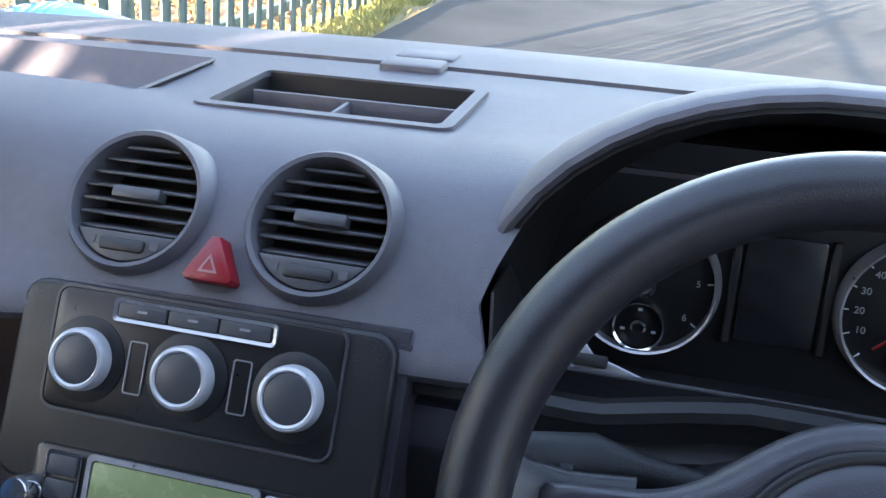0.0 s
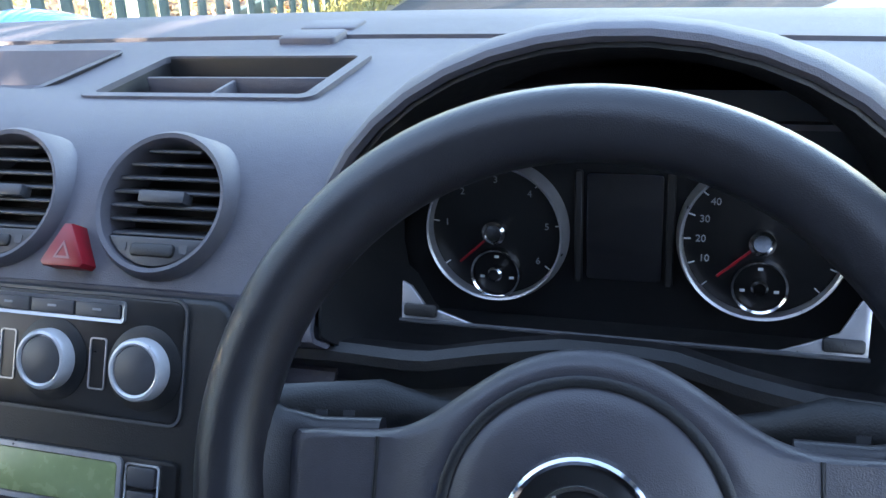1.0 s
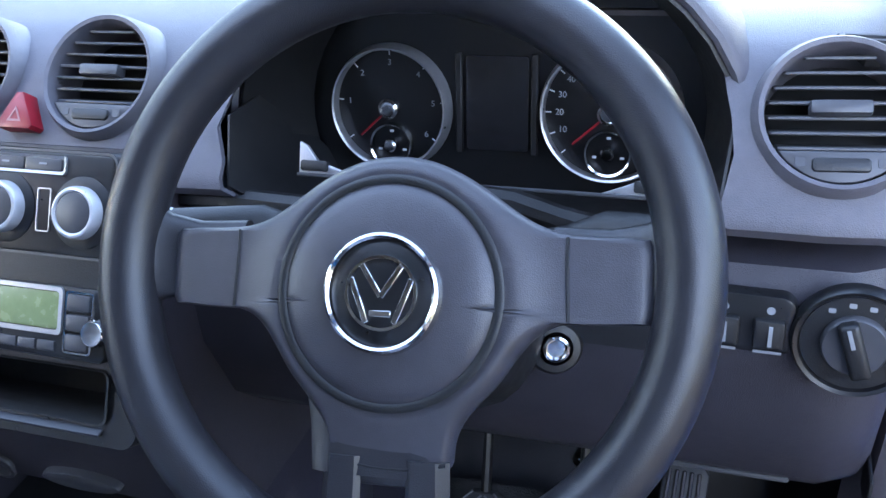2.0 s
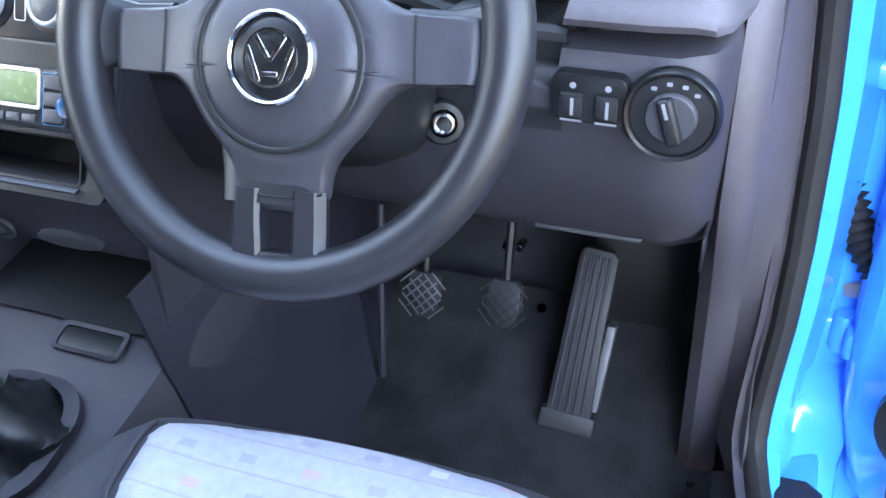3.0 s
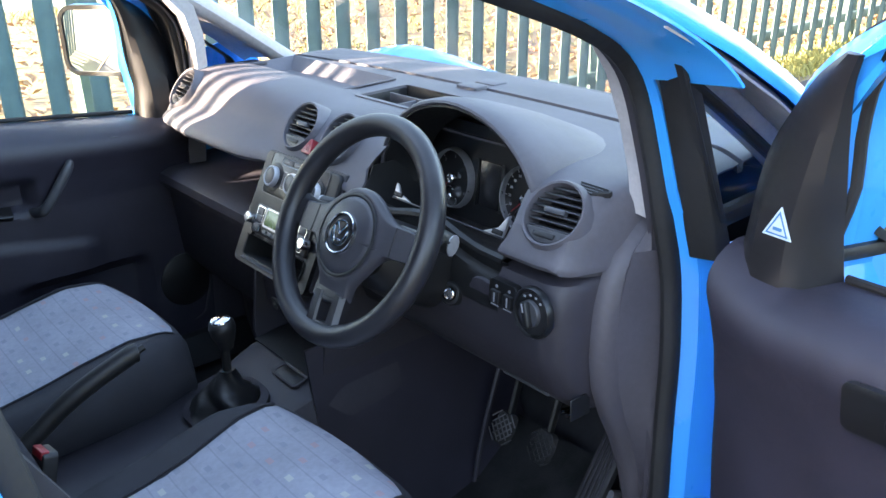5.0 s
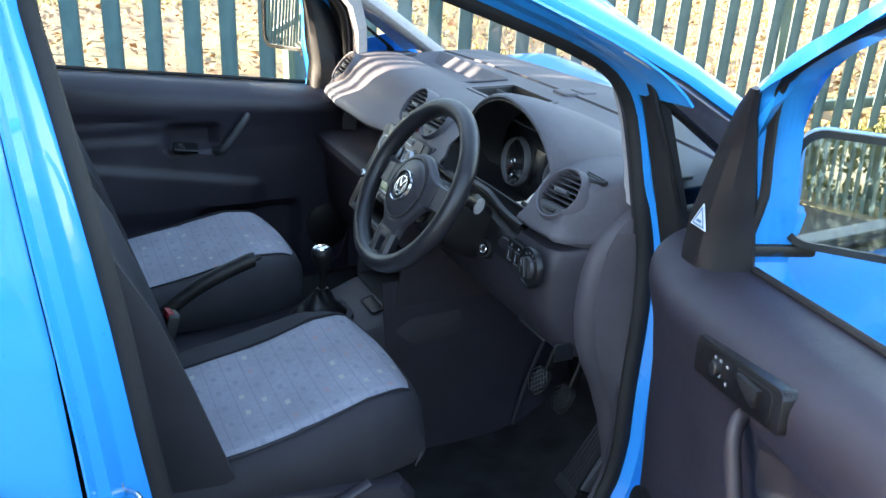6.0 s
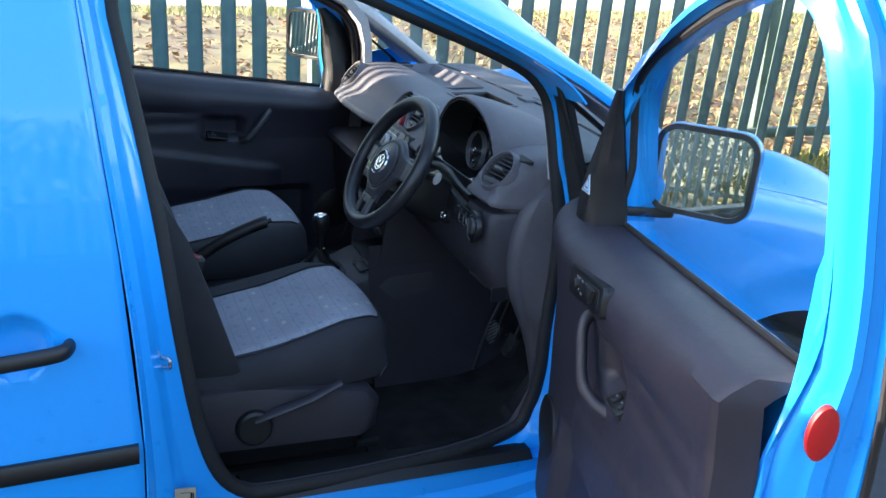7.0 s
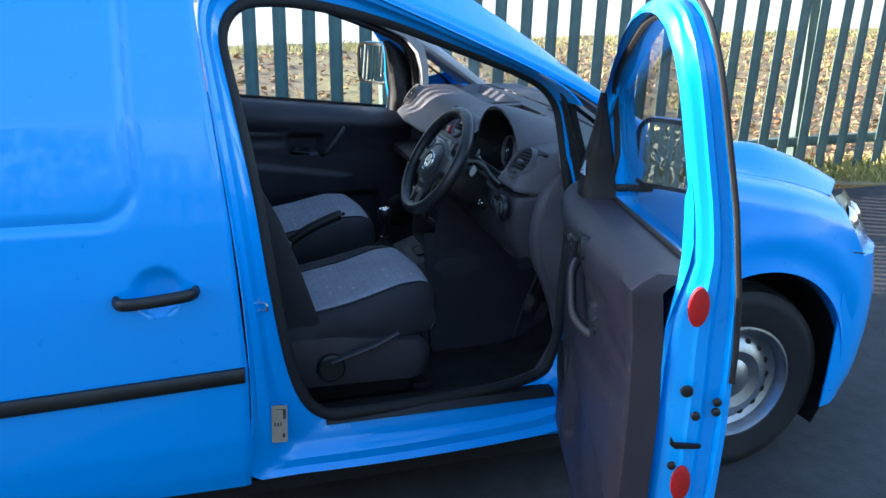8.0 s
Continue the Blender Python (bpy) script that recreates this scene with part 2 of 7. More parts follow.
def ground_z(x, y):
    """Level yard, a raised verge, a soil bank behind the fence and the far yard beyond it."""
    return ROAD_Z + interp(x, ((-200, 0.5), (-9.5, 0.30), (-8.4, 0.34), (-7.6, 0.36), (-5, 0.32), (-2.6, 0.19), (-2.0, 0.12), (-1.72, 0.09), (-1.62, 0.05), (-0.9, 0.0), (7, 0.0), (7.6, 0.1), (200, 0.3)))


def sheet(xs, ys, rough):
    bm = bmesh.new()
    rows = []
    for x in xs:
        rows.append([(x, y, ground_z(x, y) + (noise.noise((x * 2.1, y * 2.1, 0)) * rough if abs(x) < 20 and abs(y) < 30 else 0)) for y in ys])
    loft(bm, rows)
    return bm


xs_road = [-1.7, -1.6, -1.4, -1.1, -0.9, -0.5, 0, 1, 2, 3, 5, 7, 7.4]
ys = [-400, -100, -30, -14, -9] + [-6 + 0.5 * i for i in range(37)] + [14, 18, 30, 100, 400]
structure("road", sheet(xs_road, ys, 0.0), ASPHALT, "dark grey worn asphalt yard under the van", "road")
xs_v = [-8.6, -8.2, -7.8, -7.4, -7, -6.5, -6, -5.5, -5, -4.2, -3.6, -3.1, -2.7, -2.4, -2.2, -2.05, -1.95, -1.85, -1.77, -1.7]
structure("ground", sheet(xs_v, ys, 0.05), GRASS, "sunlit verge of dry grass and brown soil behind the fence", "ground")


PALE_YARD = mat("pale_concrete", (0.56, 0.54, 0.51), 0.9, var=0.15, scale=0.5, bump=0.3, bscale=40, colour2=(0.42, 0.41, 0.40))
structure("pavement", sheet([-400, -100, -40, -20, -12, -9.5, -8.6], ys, 0.0), PALE_YARD, "pale sunlit concrete yard beyond the bank", "pavement")
structure("ground_far", sheet([7.4, 7.6, 9, 12, 20, 40, 100, 400], ys, 0.04), GRASS, "dry grass strip along the hedge", "ground")


def pale_mesh(h=2.4, w=0.066):
    bm = bmesh.new()
    sec = [(-w / 2 - 0.002, -0.014), (-w / 2 + 0.001, 0.010), (-w * 0.2, 0.016), (0, 0.006), (w * 0.2, 0.016), (w / 2 - 0.001, 0.010), (w / 2 + 0.002, -0.014), (w / 2 - 0.004, 0.006), (w * 0.2, 0.012), (0, 0.002), (-w * 0.2, 0.012), (-w / 2 + 0.004, 0.006)]
    sec = [(x, y * 0.42) for x, y in sec]
    rows = [[(x, y - 0.008, z) for x, y in sec] for z in (0, h - 0.09)]
    rows.append([(x * 0.15, y - 0.008, h) for x, y in sec])
    loft(bm, rows, around=True, cap=True)
    finish(bm)
    me = bpy.data.meshes.new("pale")
    bm.to_mesh(me)
    bm.free()
    me.materials.append(FENCE)
    return me


def palisade(label, x, y0, y1, pitch=0.151, face_turn=90, zbase=0.12, h=2.4, lean=4.4):
    f = thing("palisade_fence", label, "fence", (x, y0, zbase - 0.05))
    pale = pale_mesh(h)
    n = int((y1 - y0) / pitch)
    for i in range(n):
        ob = new("pale", pale)
        ob.parent = f
        ob.matrix_basis = pose(0, i * pitch, random.uniform(-0.01, 0.01), lean + random.uniform(-0.4, 0.4), random.uniform(-0.4, 0.4), face_turn + random.uniform(-3, 3))
    side = -0.045 if x < 0 else 0.045
    for z in (0.23, 2.1 if h > 2.2 else 1.85):
        bm = bmesh.new()
        box(bm, (x + side - 0.025, y0, zbase + z - 0.03), (x + side + 0.025, y1, zbase + z + 0.03), bevel=0.004)
        part("rail", bm, FENCE, f)
    y = y0 + 1.75
    while y < y1:
        bm = bmesh.new()
        box(bm, (x + side * 2.2 - 0.05, y - 0.035, zbase - 0.1), (x + side * 2.2 + 0.05, y + 0.035, zbase + h - 0.1), bevel=0.004)
        part("post", bm, FENCE, f)
        y += 2.75
    return f


palisade("tall green-grey steel palisade fence along the verge beside the van", FX, -6.899, 14.0)

# ---- van body ----
W_TAB = ((0.15, 0.84), (0.25, 0.868), (0.35, 0.885), (0.55, 0.896), (0.8, 0.897), (0.95, 0.89), (1.05, 0.878), (1.2, 0.85), (1.45, 0.785), (1.62, 0.735), (1.72, 0.68), (1.78, 0.6))
AXLE_Y, REAR_Y, WHEEL_R = 0.805, -1.85, 0.315
van = thing("van", "bright blue panel van with its driver's door open", "van", (0, -0.5, 0))


# the body's set against the dashboard: a slight turn and scale
BODY = Matrix(((0.975, 0, 0, 0.012), (0.0327, 0.9321, 0.0292, -0.0561), (0.0142, -0.0132, 0.9616, 0.0348), (0, 0, 0, 1)))


def body(name, bm, material, parent=None, label=""):
    """A part of the body shell, brought to its place."""
    bm.transform(BODY)
    return part(name, bm, material, parent, label)


def half_width(y, z):
    w = interp(z, W_TAB)
    t = interp(y, ((-2.8, 0.97), (-2.6, 0.99), (-1.2, 1.0), (0.5, 1.0), (0.9, 0.992), (1.2, 0.955), (1.35, 0.9)))
    # unseen rear shoulder, widened to keep the sun off the open door
    w += 0.055 * max(0, min(1, (z - 1.5) / 0.2)) * max(0, min(1, (-y - 0.95) / 0.4))
    return w * t


def resample(pts, n, closed=False):
    pts = [Vector(p) for p in pts]
    if closed:
        pts = pts + [pts[0]]
    d = [0.0]
    for a, b in zip(pts, pts[1:]):
        d.append(d[-1] + (b - a).length)
    out = []
    for i in range(n):
        s = d[-1] * i / (n if closed else n - 1)
        k = max(j for j in range(len(d)) if d[j] <= s + 1e-9)
        k = min(k, len(pts) - 2)
        t = (s - d[k]) / max(d[k + 1] - d[k], 1e-9)
        out.append(pts[k].lerp(pts[k + 1], min(t, 1)))
    return out


# door aperture and door gap, as (y, z) loops from the rear foot, over the roof, to the front foot
APERTURE = [(-0.45, 0.352), (-0.52, 0.362), (-0.58, 0.42), (-0.625, 0.55), (-0.662, 0.75), (-0.69, 0.95), (-0.715, 1.1), (-0.745, 1.26), (-0.762, 1.36), (-0.745, 1.42), (-0.70, 1.455), (-0.628, 1.462), (-0.546, 1.456), (-0.435, 1.436), (-0.30, 1.402), (-0.196, 1.366), (-0.06, 1.318), (0.055, 1.274), (0.132, 1.234), (0.18, 1.178), (0.198, 1.11), (0.207, 1.04), (0.216, 0.98), (0.228, 0.9), (0.226, 0.78), (0.218, 0.65), (0.218, 0.52), (0.20, 0.43), (0.14, 0.37), (-0.2, 0.35)]
GAP = [(-0.60, 0.215), (-0.738, 0.23), (-0.738, 0.4), (-0.74, 0.55), (-0.752, 0.75), (-0.772, 0.95), (-0.792, 1.12), (-0.812, 1.3), (-0.822, 1.42), (-0.80, 1.50), (-0.74, 1.535), (-0.66, 1.54), (-0.56, 1.532), (-0.44, 1.50), (-0.30, 1.445), (-0.18, 1.395), (-0.04, 1.335), (0.07, 1.285), (0.15, 1.235), (0.195, 1.18), (0.208, 1.11), (0.218, 1.045), (0.30, 1.005), (0.333, 0.95), (0.335, 0.76), (0.335, 0.62), (0.33, 0.48), (0.31, 0.36), (0.23, 0.25), (-0.2, 0.215)]


def inset_at(y, z=0.5):
    """How far the door aperture lies inside the skin: deeper at the hinge post."""
    extra = 0.010 * max(0, min(1, (z - 0.65) / 0.3, (y - 0.1) / 0.08, (1.27 - z) / 0.1))
    return interp(y, ((-0.45, 0.085), (0.02, 0.115), (0.2, 0.156))) + extra


def ap_point(y, z, extra=0.0):
    return Vector((half_width(y, z) - inset_at(y, z) - extra, y, z))


def both(make):
    """The right side as built, and its mirror image for the left."""
    for flip in (False, True):
        bm = make()
        if flip:
            bmesh.ops.scale(bm, vec=(-1, 1, 1), verts=bm.verts)
        yield bm


def jamb():
    bm = bmesh.new()
    a = smooth_path([(0, y, z) for y, z in APERTURE], 3, True)
    g = smooth_path([(0, y, z) for y, z in GAP], 3, True)
    rows = []
    rows.append([Vector((half_width(p.y, p.z) - 0.003, p.y, p.z)) for p in g])
    for t, f in ((0.06, 0.12), (0.12, 0.24), (0.3, 0.30), (0.38, 0.42), (0.5, 0.66), (0.58, 0.72), (0.8, 0.80), (0.88, 0.92), (1.0, 1.0)):
        rows.append([Vector((half_width(q.y, q.z) - f * inset_at(r.y, r.z), q.y + (0.04 * math.exp(-((t - 0.42) / 0.2) ** 2) if r.y > 0.12 and 0.4 < q.z < 0.985 else 0), q.z)) for q, r in ((p.lerp(r, t), r) for p, r in zip(g, a))])
    loft(bm, rows, around=True)
    kill = []
    for f in bm.faces:
        c = f.calc_center_median()
        if c.y > 0.13 and 0.955 < c.z < 1.205 and c.x > half_width(c.y, c.z) - 0.130:
            kill.append(f)
    bmesh.ops.delete(bm, geom=kill, context="FACES")
    return thick(bm, 0.004)


for bm in both(jamb):
    body("door_jamb", bm, BLUE, van)


def seal():
    bm = bmesh.new()
    sweep(bm, [ap_point(p.y, p.z, -0.004) for p in smooth_path([(0, y, z) for y, z in APERTURE], 4, True)], 0.017, 0.014, 10, True, up=(1, 0, 0))
    return bm


def reveal():
    bm = bmesh.new()
    a = smooth_path([(0, y, z) for y, z in APERTURE], 4, True)
    c = Vector((0, -0.28, 0.9))
    loft(bm, [[ap_point(p.y, p.z, 0.002) for p in a], [ap_point(p.y, p.z, 0.012) for p in a], [Vector((half_width(p.y, p.z) - inset_at(p.y, p.z) - 0.022, *(p.lerp(c, 0.006)).yz)) for p in a]], around=True)
    return thick(bm, 0.004)


for bm in both(reveal):
    body("aperture_trim", bm, DASHLOW, van, "dark grey plastic aperture trim")
for bm in both(seal):
    body("door_seal", bm, RUBBER, van, "black rubber door seal")


def groove(y, z, cy, cz, hy, hz, r, width, depth):
    """Pressed groove that follows a rounded rectangle."""
    qx, qz = abs(y - cy) - hy + r, abs(z - cz) - hz + r
    d = math.hypot(max(qx, 0), max(qz, 0)) + min(max(qx, qz), 0) - r
    return depth * math.exp(-(d / width) ** 2)


def rear_side():
    bm = bmesh.new()
    ysn, zsn = 230, 150
    rows = []
    for i in range(ysn + 1):
        f = i / ysn
        row = []
        for j in range(zsn + 1):
            z = 0.2 + (1.72 - 0.2) * j / zsn
            front = interp(z, ((0.2, -0.740), (0.55, -0.742), (0.95, -0.774), (1.3, -0.814), (1.45, -0.827), (1.72, -0.827)))
            y = front + (-2.77 - front) * f
            x = half_width(y, z) - groove(y, z, -1.75, 1.27, 0.75, 0.30, 0.09, 0.013, 0.009)
            x -= 0.006 * math.exp(-((y - front) / 0.008) ** 2)
            x -= 0.03 * max(0.0, 1 - math.hypot((y + 0.955) / 0.062, (z - 0.79) / 0.062) ** 2) ** 0.7
            row.append((x, y, z))
        rows.append(row)
    loft(bm, rows)
    kill = [f for f in bm.faces if math.hypot(f.calc_center_median().y - REAR_Y, f.calc_center_median().z - 0.32) < 0.375]
    bmesh.ops.delete(bm, geom=kill, context="FACES")
    return thick(bm, 0.006)


for bm in both(rear_side):
    body("side_panel", bm, BLUE, van, "bright blue pressed side panel with sliding door")


SHUT = ((0.3, 1.035), (0.45, 1.025), (0.62, 1.0), (0.81, 0.962), (0.95, 0.931), (1.08, 0.892), (1.16, 0.862))


def front_wing():
    bm = bmesh.new()
    n = 72
    arch = [(AXLE_Y + 0.372 * math.cos(radians(a)), 0.325 + 0.372 * math.sin(radians(a))) for a in np.linspace(200, -14, n)]
    top = [(0, y, curve_at(y, SHUT)) for y in np.linspace(0.36, 1.09, 12)]
    outer = resample([(0, 0.335, 0.2), (0, 0.34, 0.5), (0, 0.34, 0.9), (0, 0.335, 1.03), *top, (0, 1.105, 0.872), (0, 1.125, 0.82), (0, 1.165, 0.76), (0, 1.205, 0.70), (0, 1.21, 0.55), (0, 1.19, 0.40), (0, 1.15, 0.25)], n)
    rows = []
    for k in range(25):
        t = 1 - (1 - k / 24) ** 1.9
        row = []
        for (ay, az), o in zip(arch, outer):
            y, z = ay + (o.y - ay) * t, az + (o.z - az) * t
            x = half_width(y, z)
            x += 0.012 * math.exp(-(t / 0.12) ** 2)
            x += 0.010 * math.exp(-((math.hypot(y - AXLE_Y, z - 0.325) - 0.47) / 0.05) ** 2) * max(0, min(1, (z - 0.4) / 0.1))
            x -= curve_at(z - curve_at(y, SHUT), ((-0.14, 0), (-0.08, 0.004), (-0.045, 0.014), (-0.026, 0.028), (-0.014, 0.05), (-0.006, 0.075), (0.0, 0.10))) * max(0, min(1, (z - 0.72) / 0.1))
            row.append((x, y, z))
        rows.append(row)
    rows.insert(0, [(x - 0.05, y, z) for x, y, z in rows[0]])
    loft(bm, rows)
    return thick(bm, 0.004)


for bm in both(front_wing):
    body("front_wing", bm, BLUE, van, "bright blue front wing")


def bonnet():
    bm = bmesh.new()
    rows = []
    for i in range(61):
        a = abs(-1 + 2 * i / 60)
        row = []
        for j in range(33):
            t = j / 32
            y = curve_at(a, ((0, 0.80), (0.6, 0.74), (1, 0.56))) * (1 - t) + curve_at(a, ((0, 1.50), (0.5, 1.43), (0.8, 1.29), (1, 1.125))) * t
            edge = half_width(y, curve_at(y, SHUT)) - 0.104
            ax = a * edge
            zc = curve_at(y, ((0.5, 0.985), (0.8, 0.966), (1.0, 0.936), (1.2, 0.892), (1.35, 0.845), (1.45, 0.80), (1.52, 0.75)))
            ridge = math.exp(-((ax - 0.655) / 0.15) ** 2) if ax < 0.655 else 0.5 + 0.5 * math.cos(math.pi * min(1, (ax - 0.655) / 0.16))
            zc += 0.078 * ridge * curve_at(y, ((0.55, 0.3), (0.85, 1), (1.0, 0.82), (1.15, 0.42), (1.27, 0.06), (1.42, 0.0)))
            w = max(0, (a - 0.86) / 0.14)
            zc = zc * (1 - w ** 2) + (curve_at(y, SHUT) + 0.001) * w ** 2
            row.append((ax if i > 30 else -ax, y, zc))
        rows.append(row)
    loft(bm, rows)
    return thick(bm, 0.005)


body("bonnet", bonnet(), BLUE, van, "bright blue bonnet with raised shoulders")


def nose():
    bm = bmesh.new()
    rows = []
    for z in np.linspace(0.2, 0.70, 13):
        bulge = interp(z, ((0.2, -0.08), (0.3, -0.01), (0.42, 0.02), (0.55, 0.022), (0.64, 0.0), (0.70, -0.01)))
        half = [(0.868, 1.13), (0.855, 1.20), (0.822, 1.275), (0.745, 1.355), (0.6, 1.43), (0.4, 1.49), (0.2, 1.52), (0, 1.53)]
        pts = [(x, y + bulge * min(1, (y - 1.1) * 4), z) for x, y in half]
        rows.append([*pts, *[(-x, y, zz) for x, y, zz in pts[-2::-1]]])
    for k, dz in ((0.985, 0.008), (0.93, 0.012), (0.85, 0.012)):
        rows.append([(x * k, 1.0 + (y - 1.0) * k, z + dz) for x, y, z in rows[12]])
    loft(bm, rows)
    return thick(bm, 0.005)


body("front_bumper", nose(), BLUE, van)


def roof():
    bm = bmesh.new()
    rows = []
    for y in [-2.82, -2.7, -2.2, -1.8, -1.4, -1.0, -0.7, -0.5, -0.38]:
        zt = interp(y, ((-2.82, 1.72), (-2.65, 1.80), (-1.5, 1.83), (-0.8, 1.79), (-0.5, 1.71), (-0.38, 1.64)))
        half = [(0.0, 0), (0.3, -0.005), (0.5, -0.02), (0.6, -0.045), (0.67, -0.09)]
        # rear roof edge, out of view, widened likewise to shade the door
        wide = max(0, min(1, (-y - 0.9) / 0.4))
        r = [(x * (1 + 0.09 * wide), y, zt + d) for x, d in half]
        edge = (0.73 + 0.035 * wide, y, min(zt - 0.13, 1.64))
        r.append(edge)
        rows.append([(-x, yy, z) for x, yy, z in r[::-1]] + r[1:])
    loft(bm, rows)
    return thick(bm, 0.006)


body("roof", roof(), BLUE, van)
bm = bmesh.new()
rows = []
for z in np.linspace(0.25, 1.7, 10):
    w = interp(z, W_TAB) * 0.955
    rows.append([(x * w, -2.78 - 0.05 * (1 - (x) ** 4), z) for x in np.linspace(-1, 1, 13)])
loft(bm, rows)
body("rear_doors", thick(bm, 0.006), BLUE, van)


def screen_pt(u, v, off=0.0):
    """u across (-1..1), v up (0..1)."""
    y0, y1 = 0.80 - 0.26 * abs(u) ** 2.2, -0.37 - 0.02 * abs(u) ** 2
    z0, z1 = 0.972 + 0.055 * u * u, 1.655 - 0.03 * u * u
    w = 0.735 + (0.64 - 0.735) * v
    return Vector((u * w, y0 + (y1 - y0) * v, z0 + (z1 - z0) * v + 0.035 * math.sin(math.pi * v) + off))


# windscreen pillars: from the roof to the wing
def pillar():
    bm = bmesh.new()
    g = [(-0.50, 1.548), (-0.44, 1.50), (-0.30, 1.445), (-0.18, 1.395), (-0.04, 1.335), (0.07, 1.285), (0.17, 1.235), (0.27, 1.175), (0.37, 1.105), (0.47, 1.03)]
    rows = []
    for dy, dz, dep in ((0, 0, 0.004), (0.008, 0.008, 0.001), (0.018, 0.018, 0.006), (0.026, 0.026, 0.02)):
        rows.append([Vector((half_width(y, z) - dep, y + dy, z + dz)) for y, z in g])
    rows.append([screen_pt(0.995, v, 0.006) for v in np.linspace(0.99, 0.03, len(g))])
    loft(bm, rows)
    return thick(bm, 0.004)


for bm in both(pillar):
    body("windscreen_pillar", bm, BLUE, van)


def pillar_inside():
    bm = bmesh.new()
    g = [(0.07, 1.285), (0.17, 1.235), (0.27, 1.175), (0.37, 1.105), (0.47, 1.03)]
    loft(bm, [[Vector((half_width(y, z) - d, y + e, z + e)) for y, z in g] for d, e in ((0.012, -0.004), (0.03, 0.006))] + [[screen_pt(0.975, v, -0.004) for v in np.linspace(0.45, 0.03, 5)]])
    return thick(bm, 0.003)


for bm in both(pillar_inside):
    body("pillar_lining", bm, TRIM, van, "light grey pillar lining")


bm = bmesh.new()
loft(bm, [[screen_pt(u, v) for u in np.linspace(-1, 1, 21)] for v in np.linspace(0, 1, 9)])
body("windscreen", thick(bm, 0.005), GLASS, van, "clear laminated windscreen").visible_shadow = False

# floor pan, firewall, bulkhead and headlining
bm = bmesh.new()
box(bm, (-0.76, -0.98, 0.22), (0.76, 0.36, 0.262), bevel=0.01)
part("floor_pan", bm, CARPET, van, "black rubber cab floor")
bm = bmesh.new()
loft(bm, [[(x, y, z) for y, z in ((0.20, 0.262), (0.36, 0.28), (0.47, 0.36), (0.52, 0.5), (0.53, 0.98))] for x in np.linspace(-0.78, 0.78, 9)])
part("firewall", thick(bm, 0.01), FELT, van, "dark grey felt footwell lining")
for s in (-1, 1):
    bm = bmesh.new()
    box(bm, (s * 0.725 - 0.012, 0.222, 0.262), (s * 0.725 + 0.012, 0.55, 0.66), bevel=0.005)
    part("kick_panel", bm, FELT, van, "dark footwell side panel")
bm = bmesh.new()
loft(bm, [[(s_ * (interp(z, W_TAB) - 0.03), y, z) for s_, y in ((-1, -1.0), (1, -1.0), (1, -0.97), (-1, -0.97))] for z in np.linspace(0.25, 1.68, 12)], around=True, cap=True)
body("bulkhead", bm, DASHLOW, van, "dark grey cab bulkhead")
bm = bmesh.new()
loft(bm, [[(x, y, interp(y, ((-1, 1.74), (-0.6, 1.70), (-0.42, 1.60))) - 0.05 * (abs(x) / 0.66) ** 3) for y in (-0.98, -0.7, -0.5, -0.42)] for x in np.linspace(-0.66, 0.66, 9)])
body("headlining", thick(bm, 0.01), TRIM, van)
for s in (-1, 1):
    bm = bmesh.new()
    box(bm, (s * 0.77 - 0.045, -0.78, 0.20), (s * 0.77 + 0.045, 0.34, 0.335), bevel=0.01)
    body("sill", bm, BLUE, van)
    bm = bmesh.new()
    loft(bm, [[(s * x, y, z) for x, z in ((0.82, 0.335), (0.80, 0.352), (0.74, 0.352), (0.70, 0.34), (0.66, 0.27))] for y in (-0.52, -0.3, 0.0, 0.18 if s > 0 else 0.30)])
    body("sill_plate", thick(bm, 0.004), BLACK, van, "black plastic sill trim")


def wheel(y, x, s):
    c = BODY @ Vector((x, y, WHEEL_R))
    m = frame_at((c.x, c.y, ROAD_Z + WHEEL_R * 0.945), (0, s, 0), (0, 0, 1)) @ Matrix.Scale(0.945, 4)
    w = bmesh.new()
    lathe(w, [(0.0, -0.2), (0.06, -0.2), (0.06, -0.03), (0.0, -0.03)], m, 24)
    w = part("wheel", w, BLACK, van)
    bm = bmesh.new()
    lathe(bm, [(0.205, -0.19), (0.27, -0.20), (0.305, -0.185), (0.315, -0.15), (0.315, -0.135), (0.308, -0.13), (0.308, -0.12), (0.315, -0.115), (0.316, -0.085), (0.308, -0.08), (0.308, -0.07), (0.316, -0.065), (0.316, -0.05), (0.305, -0.012), (0.285, 0.0), (0.27, 0.004), (0.262, 0.002), (0.215, 0.0), (0.190, -0.010), (0.185, -0.1), (0.205, -0.19)], m, 72)
    part("tyre", bm, RUBBER, w, "black road tyre")
    bm = bmesh.new()
    lathe(bm, [(0.1820, -0.19), (0.1729, -0.1), (0.1884, -0.008), (0.1929, 0.002), (0.1856, 0.004), (0.1747, -0.01), (0.1683, -0.035), (0.1502, -0.045), (0.1365, -0.03), (0.1001, -0.018), (0.0683, -0.03), (0.0546, -0.022), (0.0273, -0.012), (0.0000, -0.01)], m, 64)
    part("rim", bm, STEEL, w, "grey pressed steel rim")
    for k in range(16):
        a = 2 * math.pi * k / 16
        bm = bmesh.new()
        lathe(bm, [(0.0, -0.0265), (0.013, -0.0285), (0.013, -0.04), (0.0, -0.04)], m @ pose(0.130 * math.cos(a), 0.130 * math.sin(a), 0.0), 12)
        part("vent_hole", bm, BLACK, w)


for y in (AXLE_Y, REAR_Y):
    for s in (1, -1):
        wheel(y, s * 0.835, s)


